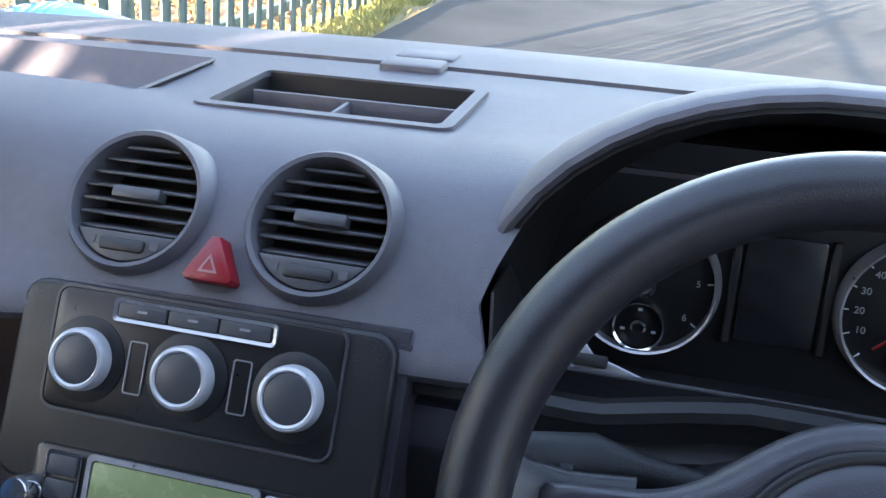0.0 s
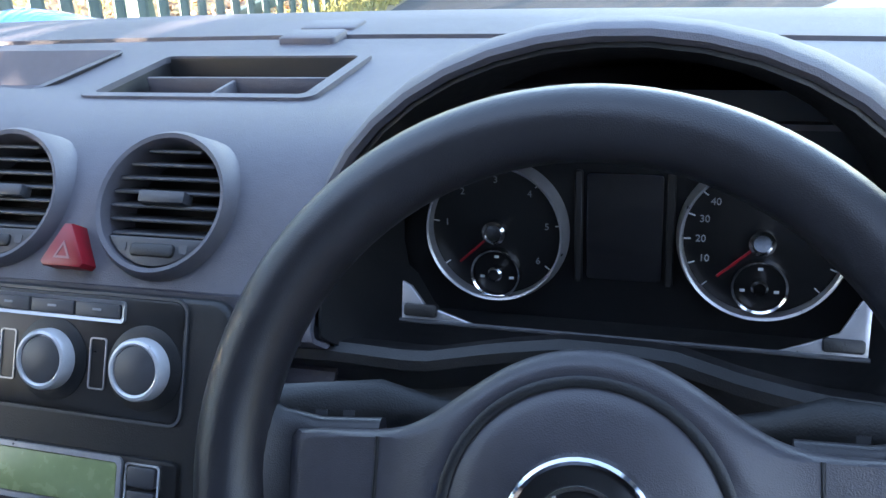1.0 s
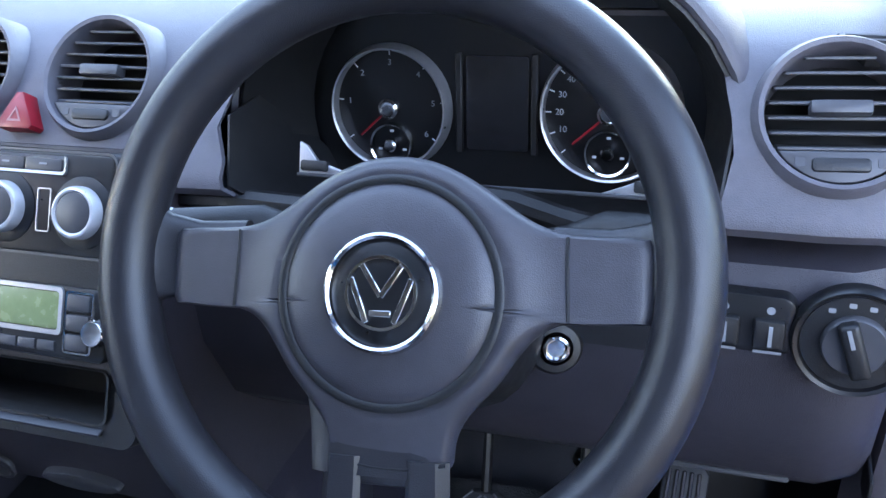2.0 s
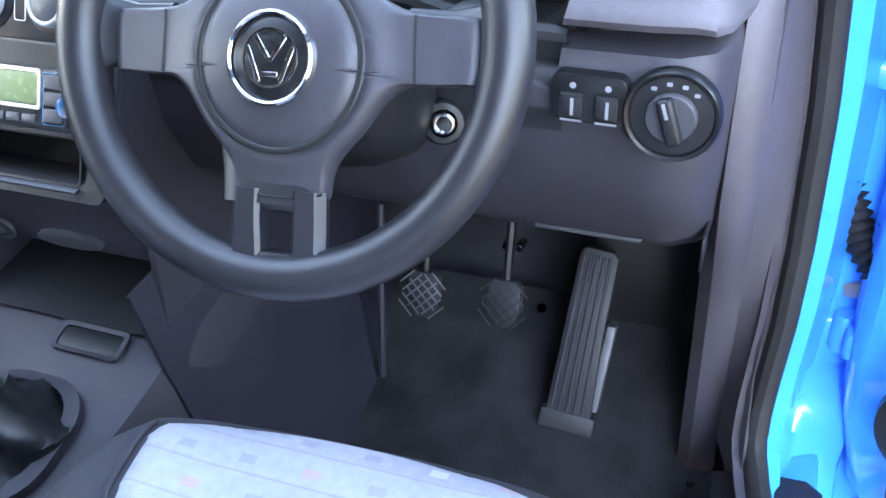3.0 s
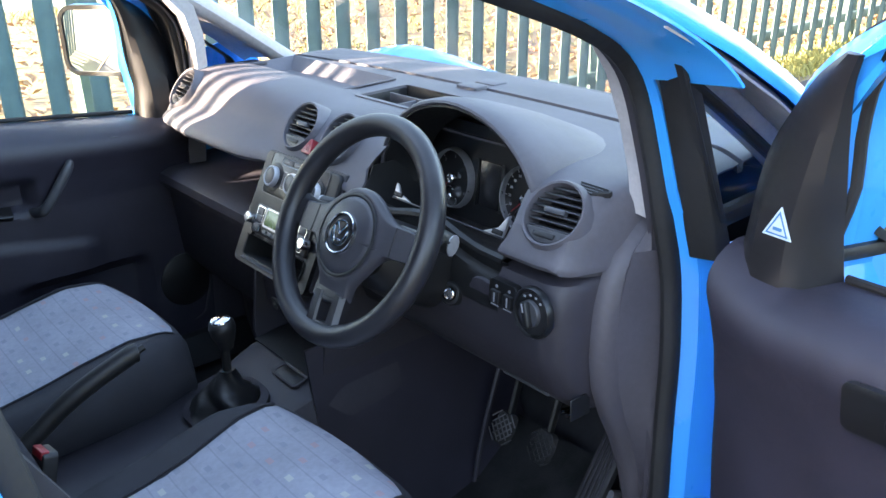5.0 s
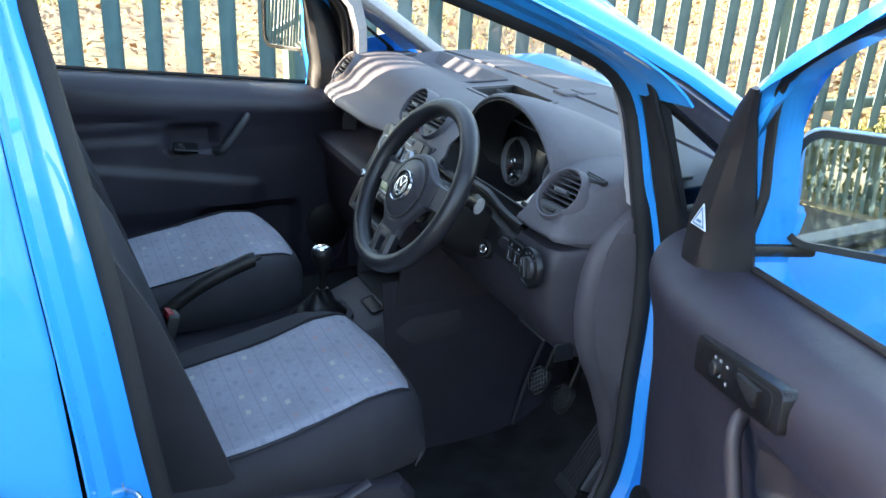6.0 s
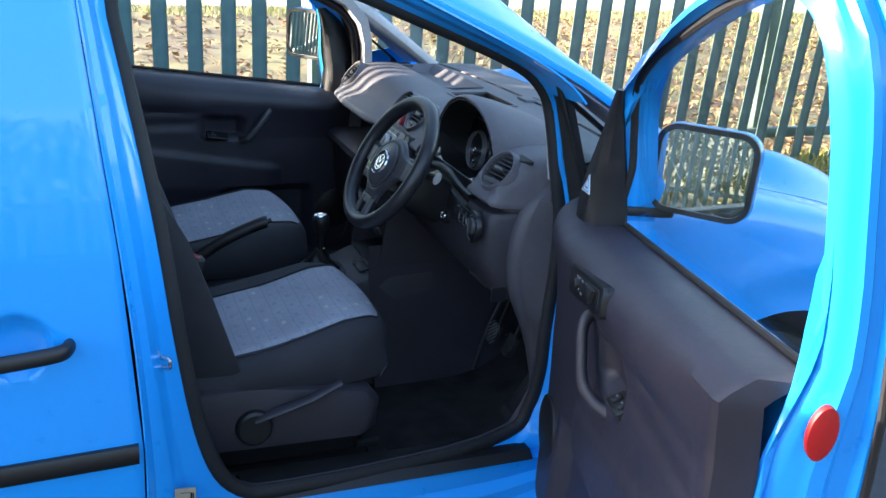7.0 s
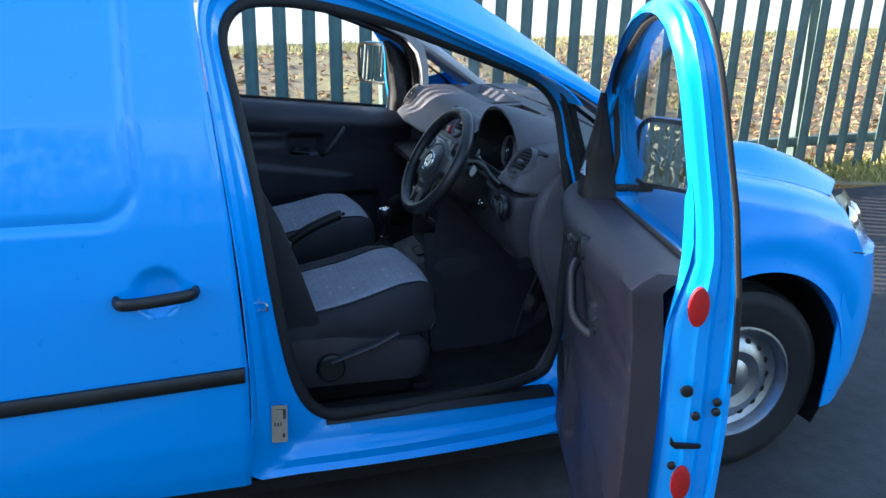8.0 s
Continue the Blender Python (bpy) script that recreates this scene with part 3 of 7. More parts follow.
def liner():
    bm = bmesh.new()
    rows = []
    for x in (0.845, 0.5):
        rows.append([(x, AXLE_Y + 0.367 * math.cos(radians(a)), 0.325 + 0.367 * math.sin(radians(a))) for a in np.linspace(205, -32, 27)])
    loft(bm, rows)
    return thick(bm, 0.004)


for bm in both(liner):
    body("wheel_arch_liner", bm, BLACK, van)
bm = bmesh.new()
box(bm, (-0.78, -2.5, 0.18), (0.78, 1.1, 0.22))
box(bm, (-0.44, 0.54, 0.22), (0.44, 1.15, 0.78))
part("underbody", bm, BLACK, van)


# ---- dashboard ----
dash = thing("dashboard", "grey grained plastic dashboard with round air vents", "dashboard", (0, 0.2, 0.7))


def pad_profile(x):
    """The section of the padded top, from the windscreen to the lip and back under."""
    a = abs(x)
    k = interp(a, ((0.0, 0.0), (0.56, 0.0), (0.63, 0.15), (0.66, 0.5), (0.74, 1.25)))
    drop = 0.07 * k * k
    wind = 0.79 - 0.26 * (a / 0.735) ** 2.2
    bow = 0.05 * (a / 0.7) ** 2
    up = interp(x, ((-0.7, 0.004), (-0.5, 0.012), (-0.2, 0.008), (-0.1, 0.0), (0.2, 0.0)))
    lip = interp(x, ((-0.74, 0.10), (-0.68, 0.07), (-0.6, 0.042), (-0.45, 0.026), (-0.2, 0.03), (-0.13, 0.05), (0.13, 0.055), (0.2, 0.060), (0.5, 0.060), (0.6, 0.060), (0.645, 0.066), (0.74, 0.07)))
    turn = interp(a, ((0.645, 0.0), (0.655, 0.014), (0.664, 0.05), (0.672, 0.10), (0.68, 0.14)))
    prof = [(wind - 0.03, 0.985 + 0.02 * (a / 0.7) ** 2 - drop * 0.3), (0.635 - bow, 1.020 - drop * 0.3), (0.60 - bow, 1.030 - drop * 0.3), (0.54 - bow, 1.034 - drop * 0.35), (0.472 - bow, 1.034 - drop * 0.4), (0.470 - bow, 1.020 - drop * 0.4), (0.464 - bow, 1.020 - drop * 0.4), (0.462 - bow, 1.032 - drop * 0.4), (0.40, 1.033 - drop * 0.5), (0.382, 1.033 - drop * 0.5), (0.34, 1.032 - drop * 0.6), (0.30, 1.032 - drop * 0.6), (0.262, 1.033 + up - drop * 0.6), (0.23, 1.036 + up - drop * 0.7), (0.20, 1.036 + up - drop * 0.8), (0.175, 1.034 + up - drop), (0.152, 1.030 + up - drop), (0.132, 1.022 + up * 0.7 - drop), (0.114, 1.010 + up * 0.4 - drop), (0.099, 0.995 - drop), (0.084, 0.978 - drop * 0.9), (lip + 0.014, 0.958 - drop * 0.6), (lip + 0.002, 0.948 - drop * 0.5), (lip, 0.940 - drop * 0.4), (lip + 0.006, 0.932 - drop * 0.3), (lip + 0.05, 0.926), (0.3, 0.925)]
    return [(y + turn * max(0.0, min(1.0, (0.30 - y) / 0.15)), z) for y, z in prof]


TRAY = (-0.105, 0.100, 0.262, 0.382)
LTRAY = (-0.60, -0.17, 0.262, 0.40)
bm = bmesh.new()
xs = sorted(set([-0.68, -0.672, -0.668, -0.664, -0.66, -0.655, -0.645, -0.6, -0.17, -0.105, 0.1, *np.linspace(-0.63, 0.63, 43).round(4).tolist(), 0.645, 0.655, 0.66, 0.664, 0.668, 0.672, 0.68]))
loft(bm, [[(x, y, z) for y, z in pad_profile(x)] for x in xs])
kill = []
for f in bm.faces:
    c = f.calc_center_median()
    for x0, x1, y0, y1 in (TRAY, LTRAY):
        if x0 < c.x < x1 and y0 < c.y < y1 and c.z > 1.0:
            kill.append(f)
bmesh.ops.delete(bm, geom=kill, context="FACES")
dash_top = part("dash_top", thick(bm, 0.004), DASH, dash, "grey grained dash top")


def tray(x0, x1, y0, y1, ztop, deep, slope, mt, label):
    bm = bmesh.new()
    rows = [[(x0, y0, ztop), (x1, y0, ztop), (x1, y1, ztop), (x0, y1, ztop)], [(x0 + slope, y0 + 0.01, ztop - deep), (x1 - slope, y0 + 0.01, ztop - deep), (x1 - slope, y1 - slope, ztop - deep), (x0 + slope, y1 - slope, ztop - deep)]]
    vs = loft(bm, rows, around=True)
    face(bm, vs[1])
    return part("dash_tray", thick(bm, 0.003), mt, dash, label)


tray(*TRAY, 1.034, 0.045, 0.006, BLACK, "deep black storage tray")
tray(*LTRAY, 1.038, 0.028, 0.03, DASH, "shallow grey storage tray")
bm = bmesh.new()
bezel(bm, rrect(0.222, 0.138, 0.012), rrect(0.2, 0.118, 0.006), frame_at((-0.0025, 0.322, 1.0365), (1, 0, 0), (0, 1, 0)), 0.006)
part("tray_rim", bm, DASH, dash)
bm = bmesh.new()
box(bm, (-0.095, 0.33, 1.012), (0.095, 0.334, 1.03), bevel=0.001)
part("tray_divider", bm, DASH, dash)
bm = bmesh.new()
box(bm, (-0.006, 0.27, 0.992), (-0.002, 0.33, 1.028), bevel=0.001)
part("tray_divider", bm, DASH, dash)
bm = bmesh.new()
for y0, y1, z in ((0.44, 0.478, 1.039), (0.49, 0.53, 1.037)):
    plate(bm, rrect(0.062, y1 - y0, 0.006), frame_at((0.015, (y0 + y1) / 2, z), (1, 0, 0), (0, 1, 0)), 0.012, 0.003)
part("tray_catch", bm, DASH, dash)

# instrument hood
HX, HZ = 0.366, 0.945


def squeeze(a):
    """The opening is drawn in a little at its foot beside the outer vent."""
    return 1 - 0.10 * (1 - math.sin(radians(a))) if a < 90 else 1.0


def hood_ring(y, r, zr, n=24, a0=-8, a1=188):
    return [Vector((HX + squeeze(a) * r * math.cos(radians(a)), y, HZ + zr * math.sin(radians(a)))) for a in np.linspace(a0, a1, n)]


bm = bmesh.new()
rows = [hood_ring(0.122, 0.200, 0.166), hood_ring(0.119, 0.204, 0.170), hood_ring(0.121, 0.208, 0.1735), hood_ring(0.128, 0.2115, 0.1755), hood_ring(0.15, 0.216, 0.174), hood_ring(0.19, 0.219, 0.164), hood_ring(0.24, 0.219, 0.147), hood_ring(0.30, 0.216, 0.124), hood_ring(0.39, 0.205, 0.082)]
loft(bm, rows)
part("instrument_hood", thick(bm, 0.005), DASH, dash)
# inside of the hood, split off in black to carry the shade below the brow
bm = bmesh.new()
loft(bm, [hood_ring(0.198, 0.172, 0.140), hood_ring(0.16, 0.186, 0.153), hood_ring(0.124, 0.1995, 0.1655)])
part("hood_inner_shade", thick(bm, 0.003), BLACK, dash, "underside of the instrument hood, blackened for its shade")

cb = bmesh.new()
ring = [(HX + squeeze(a) * 0.196 * math.cos(radians(a)), HZ + 0.162 * math.sin(radians(a))) for a in np.linspace(12, 168, 24)]
ring = [(0.46, 0.90), (0.515, 0.912), (0.530, 0.925), (0.537, 0.95), *ring, (0.182, 0.955), (0.185, 0.938), (0.196, 0.925), (0.22, 0.90)]
loft(cb, [[(x, -0.1, z) for x, z in ring], [(x, 0.21, z) for x, z in ring]], around=True, cap=True)
cut(dash_top, cb)
# black floor; the pad-coloured side walls are black too, for their shade
bm = bmesh.new()
lip_y = ((0.90, 0.09), (0.926, 0.074), (0.942, 0.064), (0.958, 0.076), (0.978, 0.087), (0.995, 0.101))
loft(bm, [[(x, interp(z, lip_y) + y, z) for x, z in ((0.542, 0.99), (0.537, 0.945), (0.527, 0.926), (0.505, 0.918 - dz), (0.22, 0.918 - dz), (0.198, 0.926), (0.186, 0.94), (0.180, 0.985))] for y, dz in ((0.0, 0.0), (0.05, 0.02), (0.12, 0.03))])
part("binnacle_shade_liner", thick(bm, 0.002), BLACK, dash, "instrument surround with black floor and walls blackened for shade")
VENTS = ((-0.069, 0.106, 1.007, 0), (0.064, 0.106, 1.007, 0), (0.602, 0.107, 0.999, 6), (-0.602, 0.105, 1.006, -6))


def vent_frame(x, y, z, yaw, tilt=40):
    return frame_at((x, y, z), (math.cos(radians(yaw)), math.sin(radians(yaw)), 0), (0, math.sin(radians(tilt)), math.cos(radians(tilt))))


for v in VENTS:
    cb = bmesh.new()
    lathe(cb, [(0.0, -0.06), (0.046, -0.06), (0.046, 0.06), (0.0, 0.06)], vent_frame(*v), 40)
    cut(dash_top, cb)

# lower dash on the driver's side
bm = bmesh.new()
prof = [(0.16, 0.917), (0.088, 0.914), (0.072, 0.910), (0.063, 0.898), (0.056, 0.87), (0.058, 0.80), (0.085, 0.73), (0.115, 0.70), (0.15, 0.692), (0.35, 0.70)]
loft(bm, [[(x, y + interp(x, ((0.13, 0.0), (0.62, 0.0), (0.645, 0.014), (0.655, 0.035), (0.664, 0.075), (0.675, 0.12))), z) for y, z in prof] for x in [0.13, 0.2, 0.3, 0.4, 0.5, 0.56, 0.6, 0.62, 0.635, 0.645, 0.65, 0.655, 0.66, 0.664, 0.67, 0.675]])
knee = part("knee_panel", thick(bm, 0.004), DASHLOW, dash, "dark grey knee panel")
cb = bmesh.new()
box(cb, (0.19, -0.1, 0.852), (0.530, 0.4, 1.0))
cut(knee, cb)

# side cheek of the dashboard
CREASE = ((1.012, 0.236), (1.0, 0.215), (0.95, 0.152), (0.92, 0.135), (0.88, 0.122), (0.85, 0.117), (0.80, 0.113), (0.75, 0.118), (0.70, 0.135), (0.65, 0.158), (0.58, 0.182), (0.50, 0.20), (0.42, 0.21), (0.34, 0.216), (0.268, 0.218))
for s in (1, -1):
    bm = bmesh.new()
    rows = []
    for z, y in CREASE:
        rows.append([(s * (0.660 + q), y + dy * (0.25 - y) + 0.004 * (k == 0), z - 0.004 * k) for k, (q, dy) in enumerate(((-0.012, 0.25), (0.002, 0.0), (0.012, 0.0), (0.024, 0.07), (0.0322, 0.19), (0.034, 0.36)))])
    loft(bm, rows)
    part("dash_cheek", thick(bm, 0.006), CHEEK, dash, "smooth dark grey dashboard end panel")
    # post cover that closes the cheek against the aperture trim
    bm = bmesh.new()
    front = sorted((p.z, p.y, abs(p.x)) for p in (BODY @ Vector((s * q.x, q.y, q.z)) for q in (ap_point(y, z, 0.012) for y, z in APERTURE if y > 0.1 and z < 1.06)))
    rows = []
    for z, y in CREASE[1:-1]:
        ya = interp(z, [(a, b) for a, b, _ in front])
        xa = interp(z, [(a, c) for a, _, c in front])
        yc = y + 0.17 * (0.25 - y)
        rows.append([(s * 0.6905, yc, z), (s * (0.6905 + 0.4 * (xa - 0.6905)), yc + 0.35 * (ya - yc), z), (s * (0.6905 + 0.75 * (xa - 0.6905)), yc + 0.72 * (ya - yc), z), (s * xa, ya - 0.004, z), (s * (xa + 0.006), ya + 0.02, z)])
    loft(bm, rows)
    part("post_cover", thick(bm, 0.004), CHEEK, dash, "grey plastic post cover")


# ---- seats ----
def seat_cloth():
    """Light grey cloth with thin dark lines across and scattered small woven blocks."""
    m = mat("light_grey_seat_cloth", (0.36, 0.365, 0.42), 0.9, var=0.08, bump=0.4, bscale=1200)
    n, ln = m.node_tree.nodes, m.node_tree.links
    b = n["Principled BSDF"]
    base = b.inputs["Base Color"].links[0].from_socket
    tc = n.new("ShaderNodeTexCoord")
    brick = n.new("ShaderNodeTexBrick")
    brick.inputs["Scale"].default_value = 1.0
    brick.inputs["Brick Width"].default_value, brick.inputs["Row Height"].default_value = 0.052, 0.028
    brick.inputs["Mortar Size"].default_value, brick.offset = 0.0, 0.5
    brick.inputs["Color1"].default_value, brick.inputs["Color2"].default_value = (0, 0, 0, 1), (1, 1, 1, 1)
    sep = n.new("ShaderNodeSeparateXYZ")
    ln.new(tc.outputs["Object"], sep.inputs[0])

    def op(kind, *vals):
        q = n.new("ShaderNodeMath")
        q.operation = kind
        for i, v in enumerate(vals):
            if isinstance(v, (int, float)):
                q.inputs[i].default_value = v
            else:
                ln.new(v, q.inputs[i])
        return q.outputs[0]

    row = op("FLOOR", op("DIVIDE", sep.outputs[1], 0.034))
    shift = op("MULTIPLY", op("FRACT", op("MULTIPLY", row, 0.381)), 0.06)
    cx_ = op("ADD", sep.outputs[0], shift)
    fy = op("FRACT", op("DIVIDE", sep.outputs[1], 0.034))
    fx = op("FRACT", op("DIVIDE", cx_, 0.056))
    block = op("MULTIPLY", op("LESS_THAN", op("ABSOLUTE", op("SUBTRACT", fx, 0.5)), 0.13), op("LESS_THAN", op("ABSOLUTE", op("SUBTRACT", fy, 0.5)), 0.13))
    line = op("LESS_THAN", op("ABSOLUTE", op("SUBTRACT", fy, 0.12)), 0.035)
    white = n.new("ShaderNodeTexWhiteNoise")
    comb = n.new("ShaderNodeCombineXYZ")
    ln.new(op("FLOOR", op("DIVIDE", cx_, 0.056)), comb.inputs[0])
    ln.new(row, comb.inputs[1])
    ln.new(comb.outputs[0], white.inputs[0])
    ramp = n.new("ShaderNodeValToRGB")
    ramp.color_ramp.interpolation = "CONSTANT"
    el = ramp.color_ramp.elements
    el[0].position, el[0].color = 0.0, (0.20, 0.22, 0.27, 1)
    el[1].position, el[1].color = 0.5, (0.50, 0.48, 0.40, 1)
    for pos, col in ((0.7, (0.42, 0.24, 0.24, 1)), (0.85, (0.22, 0.22, 0.28, 1))):
        e = el.new(pos)
        e.color = col
    ln.new(white.outputs[0], ramp.inputs[0])
    m1, m2 = n.new("ShaderNodeMix"), n.new("ShaderNodeMix")
    m1.data_type = m2.data_type = "RGBA"
    ln.new(op("MULTIPLY", line, 0.35), m1.inputs[0])
    ln.new(base, m1.inputs[6])
    m1.inputs[7].default_value = (0.15, 0.16, 0.2, 1)
    ln.new(op("MULTIPLY", block, 0.6), m2.inputs[0])
    ln.new(m1.outputs[2], m2.inputs[6])
    ln.new(ramp.outputs[0], m2.inputs[7])
    ln.new(m2.outputs[2], b.inputs["Base Color"])
    n.remove(brick)
    return m


FABRIC = seat_cloth()


def seat(name, label, cx, side):
    """side: the sill side, which carries the height lever."""
    s = thing(name, label, "seat", (cx, -0.45, 0.27))
    y0, y1, hw = -0.68, -0.112, 0.245

    def top(u, v):
        z = interp(v, ((0, 0.55), (0.5, 0.604), (0.78, 0.642), (0.9, 0.642), (0.97, 0.628), (1.0, 0.598)))
        z += 0.018 * max(0, abs(u) - 0.45) / 0.55 * (1.1 - v * 0.6)
        z -= 0.045 * max(0, (abs(u) - 0.80) / 0.2) ** 2.5
        return z

    def spot(u, v, lift=0.0):
        w = hw * interp(v, ((0, 0.94), (0.4, 1.0), (0.8, 0.97), (1.0, 0.86)))
        y = y0 + (y1 - y0) * v - 0.06 * abs(u) ** 3 * max(0, v - 0.45)
        return Vector((cx + u * w, y, top(u, v) + lift))

    def seam(v, sg=1):
        """The seam lies further out on the sill side."""
        if sg == side:
            return interp(v, ((0, 0.88), (0.35, 0.88), (0.6, 0.86), (0.82, 0.82), (0.97, 0.80)))
        return interp(v, ((0, 0.64), (0.35, 0.62), (0.6, 0.62), (0.82, 0.70), (0.97, 0.80)))

    bm = bmesh.new()
    us = np.linspace(-1, 1, 41)
    vs = np.linspace(0, 1, 36)
    rows = []
    for v in vs:
        r = [spot(u, v) for u in us]
        lo = 0.50
        rows.append([Vector((r[0].x + 0.012, r[0].y, lo)), Vector((r[0].x - 0.004, r[0].y, (lo + r[0].z) / 2)), *r, Vector((r[-1].x + 0.004, r[-1].y, (lo + r[-1].z) / 2)), Vector((r[-1].x - 0.012, r[-1].y, lo))])
    rows.append([Vector((q.x, q.y + 0.006, min(q.z, 0.555))) for q in rows[-1]])
    rows.append([Vector((q.x, q.y - 0.012, 0.50)) for q in rows[-2]])
    loft(bm, rows)
    cu = body("seat_cushion", bm, VINYL, s, "dark cloth seat cushion")
    bm = bmesh.new()
    rows = []
    for j in range(35):
        v = 0.04 + 0.945 * j / 34
        row = []
        for i in range(25):
            u = (-1 + i / 12) * seam(v, -1 if i < 12 else 1)
            vv = min(v, 0.985) - 0.03 * (u / 0.8) ** 2 * (v > 0.8)
            edge = i in (0, 24) or j in (0, 34)
            dent = 0.004 * math.exp(-((v - 0.55) / 0.012) ** 2)
            row.append(spot(u, vv, -0.004 if edge else 0.005 - dent))
        rows.append(row)
    loft(bm, rows)
    body("seat_insert", bm, FABRIC, s, "light grey patterned cloth panel")
    for sg in (-1, 1):
        bm = bmesh.new()
        sweep(bm, [spot(sg * seam(v, sg), v - 0.03 * (v > 0.8) * (seam(v, sg) / 0.8) ** 2, 0.0025) for v in np.linspace(0.04, 0.975, 28)], 0.0022, 0.0022, 6)
        body("piping", bm, VINYL, cu)
    # backrest: a padded shell with side bolsters
    bm = bmesh.new()
    rows = []
    for j in range(25):
        v = j / 24
        z = 0.56 + 0.66 * v
        yb = -0.535 - 0.25 * v
        hwid = curve_at(v, ((0, 0.235), (0.2, 0.26), (0.6, 0.26), (0.85, 0.23), (0.95, 0.18), (1, 0.12)))
        t = interp(v, ((0, 0.055), (0.3, 0.06), (0.9, 0.045), (1, 0.02)))
        ring = []
        for i in range(32):
            a = 2 * math.pi * i / 32
            c, sn = math.cos(a), math.sin(a)
            fwd = (0.075 * abs(c) ** 2.5 * interp(v, ((0, 0.9), (0.5, 1), (1, 0.2))) if sn > -0.2 else 0)
            ring.append(Vector((cx + hwid * abs(c) ** 0.55 * (1 if c > 0 else -1), yb - 0.05 + t * abs(sn) ** 0.6 * (1 if sn > 0 else -1) + fwd, z)))
        rows.append(ring)
    loft(bm, rows, around=True, cap=True)
    body("backrest", bm, VINYL, s, "dark cloth backrest")
    bm = bmesh.new()
    rows = []
    for j in range(13):
        v = 0.08 + 0.8 * j / 12
        rows.append([Vector((cx + u * 0.13, -0.535 - 0.25 * v - 0.05 + interp(v, ((0, 0.055), (0.3, 0.06), (0.9, 0.045))) + 0.006 - 0.004 * u * u, 0.56 + 0.66 * v)) for u in np.linspace(-1, 1, 9)])
    loft(bm, rows)
    body("back_insert", bm, FABRIC, s, "light grey patterned cloth panel")
    bm = bmesh.new()
    rows = []
    for z, k in ((1.24, 0.8), (1.26, 1.0), (1.36, 1.0), (1.40, 0.8), (1.405, 0.4)):
        rows.append([Vector((cx + 0.125 * k * x * 2, -0.85 + 0.05 * k * y * 2, z)) for x, y in rrect(1, 1, 0.35)])
    loft(bm, rows, around=True, cap=True)
    body("headrest", bm, VINYL, s)
    for sg in (-1, 1):
        bm = bmesh.new()
        sweep(bm, [(cx + sg * 0.06, -0.845, 1.15), (cx + sg * 0.06, -0.85, 1.27)], 0.006, 0.006, 8)
        body("headrest_post", bm, CHROME, s)
    # pedestal with a moulded side cover
    bm = bmesh.new()
    box(bm, (cx - 0.21, -0.62, 0.30), (cx + 0.21, -0.20, 0.51), bevel=0.02, seg=3)
    body("seat_base", bm, BLACK, s)
    bm = bmesh.new()
    rows = []
    for x, k in ((0.205, 1.0), (0.235, 1.0), (0.25, 0.93), (0.252, 0.85)):
        pts = [(-0.66, 0.40), (-0.645, 0.535), (-0.45, 0.530), (-0.28, 0.505), (-0.19, 0.49), (-0.165, 0.46), (-0.17, 0.385), (-0.20, 0.365), (-0.62, 0.372)]
        rows.append([Vector((cx + side * x, -0.41 + (y + 0.41) * k, 0.45 + (z - 0.45) * k)) for y, z in pts])
    loft(bm, rows, around=True, cap=True)
    cover = body("side_cover", bm, DASHLOW, s, "dark moulded seat side cover")
    m = frame_at((cx + side * 0.252, -0.475, 0.435), (0, side, 0), (0, 0, 1))
    bm = bmesh.new()
    lathe(bm, [(0.044, 0.0), (0.042, 0.012), (0.036, 0.017), (0.0, 0.017)], m, 32)
    kb = body("recline_knob", bm, BLACK, cover, "round black backrest knob")
    bm = bmesh.new()
    sweep(bm, [m @ Vector(q) for q in ((side * side * 0.0, 0.02, 0.012), (0.06, 0.045, 0.02), (0.13, 0.066, 0.022), (0.2, 0.098, 0.022))], [0.012, 0.018, 0.014, 0.012], [0.006, 0.007, 0.007, 0.006], 12, up=(0, 0, 1))
    body("height_lever", bm, DASHLOW, cover, "dark plastic height lever")
    for k in range(2):
        bm = bmesh.new()
        box(bm, (cx + side * (0.19 + 0.06 * k) - 0.006, -0.66, 0.300), (cx + side * (0.19 + 0.06 * k) + 0.006, -0.14, 0.318), bevel=0.002)
        body("seat_rail", bm, SLATM, s, "steel seat rail")
    bm = bmesh.new()
    box(bm, (cx - 0.2, -0.6, 0.262), (cx + 0.27, -0.18, 0.302), bevel=0.004)
    body("pedestal", bm, BLACK, s)
    return s


SLATM = mat("dark_steel", (0.10, 0.10, 0.11), 0.35, 0.8, 0.1)
seat("driver_seat", "driver's seat with light grey patterned cloth insert and dark bolsters", 0.415, 1)
seat("passenger_seat", "passenger seat with light grey cloth insert and dark bolsters", -0.315, -1)

# ---- driver's door, standing open ----
HINGE = Vector((0.845, 0.315, 0.0))
DT = Matrix.Translation(Vector((-0.010, -0.028, 0))) @ Matrix.Translation(HINGE) @ Matrix.Rotation(radians(70), 4, "Z") @ Matrix.Translation(-HINGE)
DOOR_SET = Matrix.Translation((-0.0011, -0.0479, 0.0249)) @ Euler((radians(-2.2), radians(-0.49), radians(2.76))).to_matrix().to_4x4() @ Matrix.Scale(0.962, 4)
GAPS = [Vector((0, y, z)) for y, z in GAP]


def door_outline(shrink=0.006):
    c = Vector((0, -0.25, 0.85))
    pts = smooth_path(GAPS, 3, True)
    pts = [p + Vector((0, 0.02, 0.022)) * max(0, min(1, (p.z - 1.06) / 0.08, (p.y + 0.55) / 0.25)) for p in pts]
    return [p + (c - p).normalized() * shrink for p in pts]


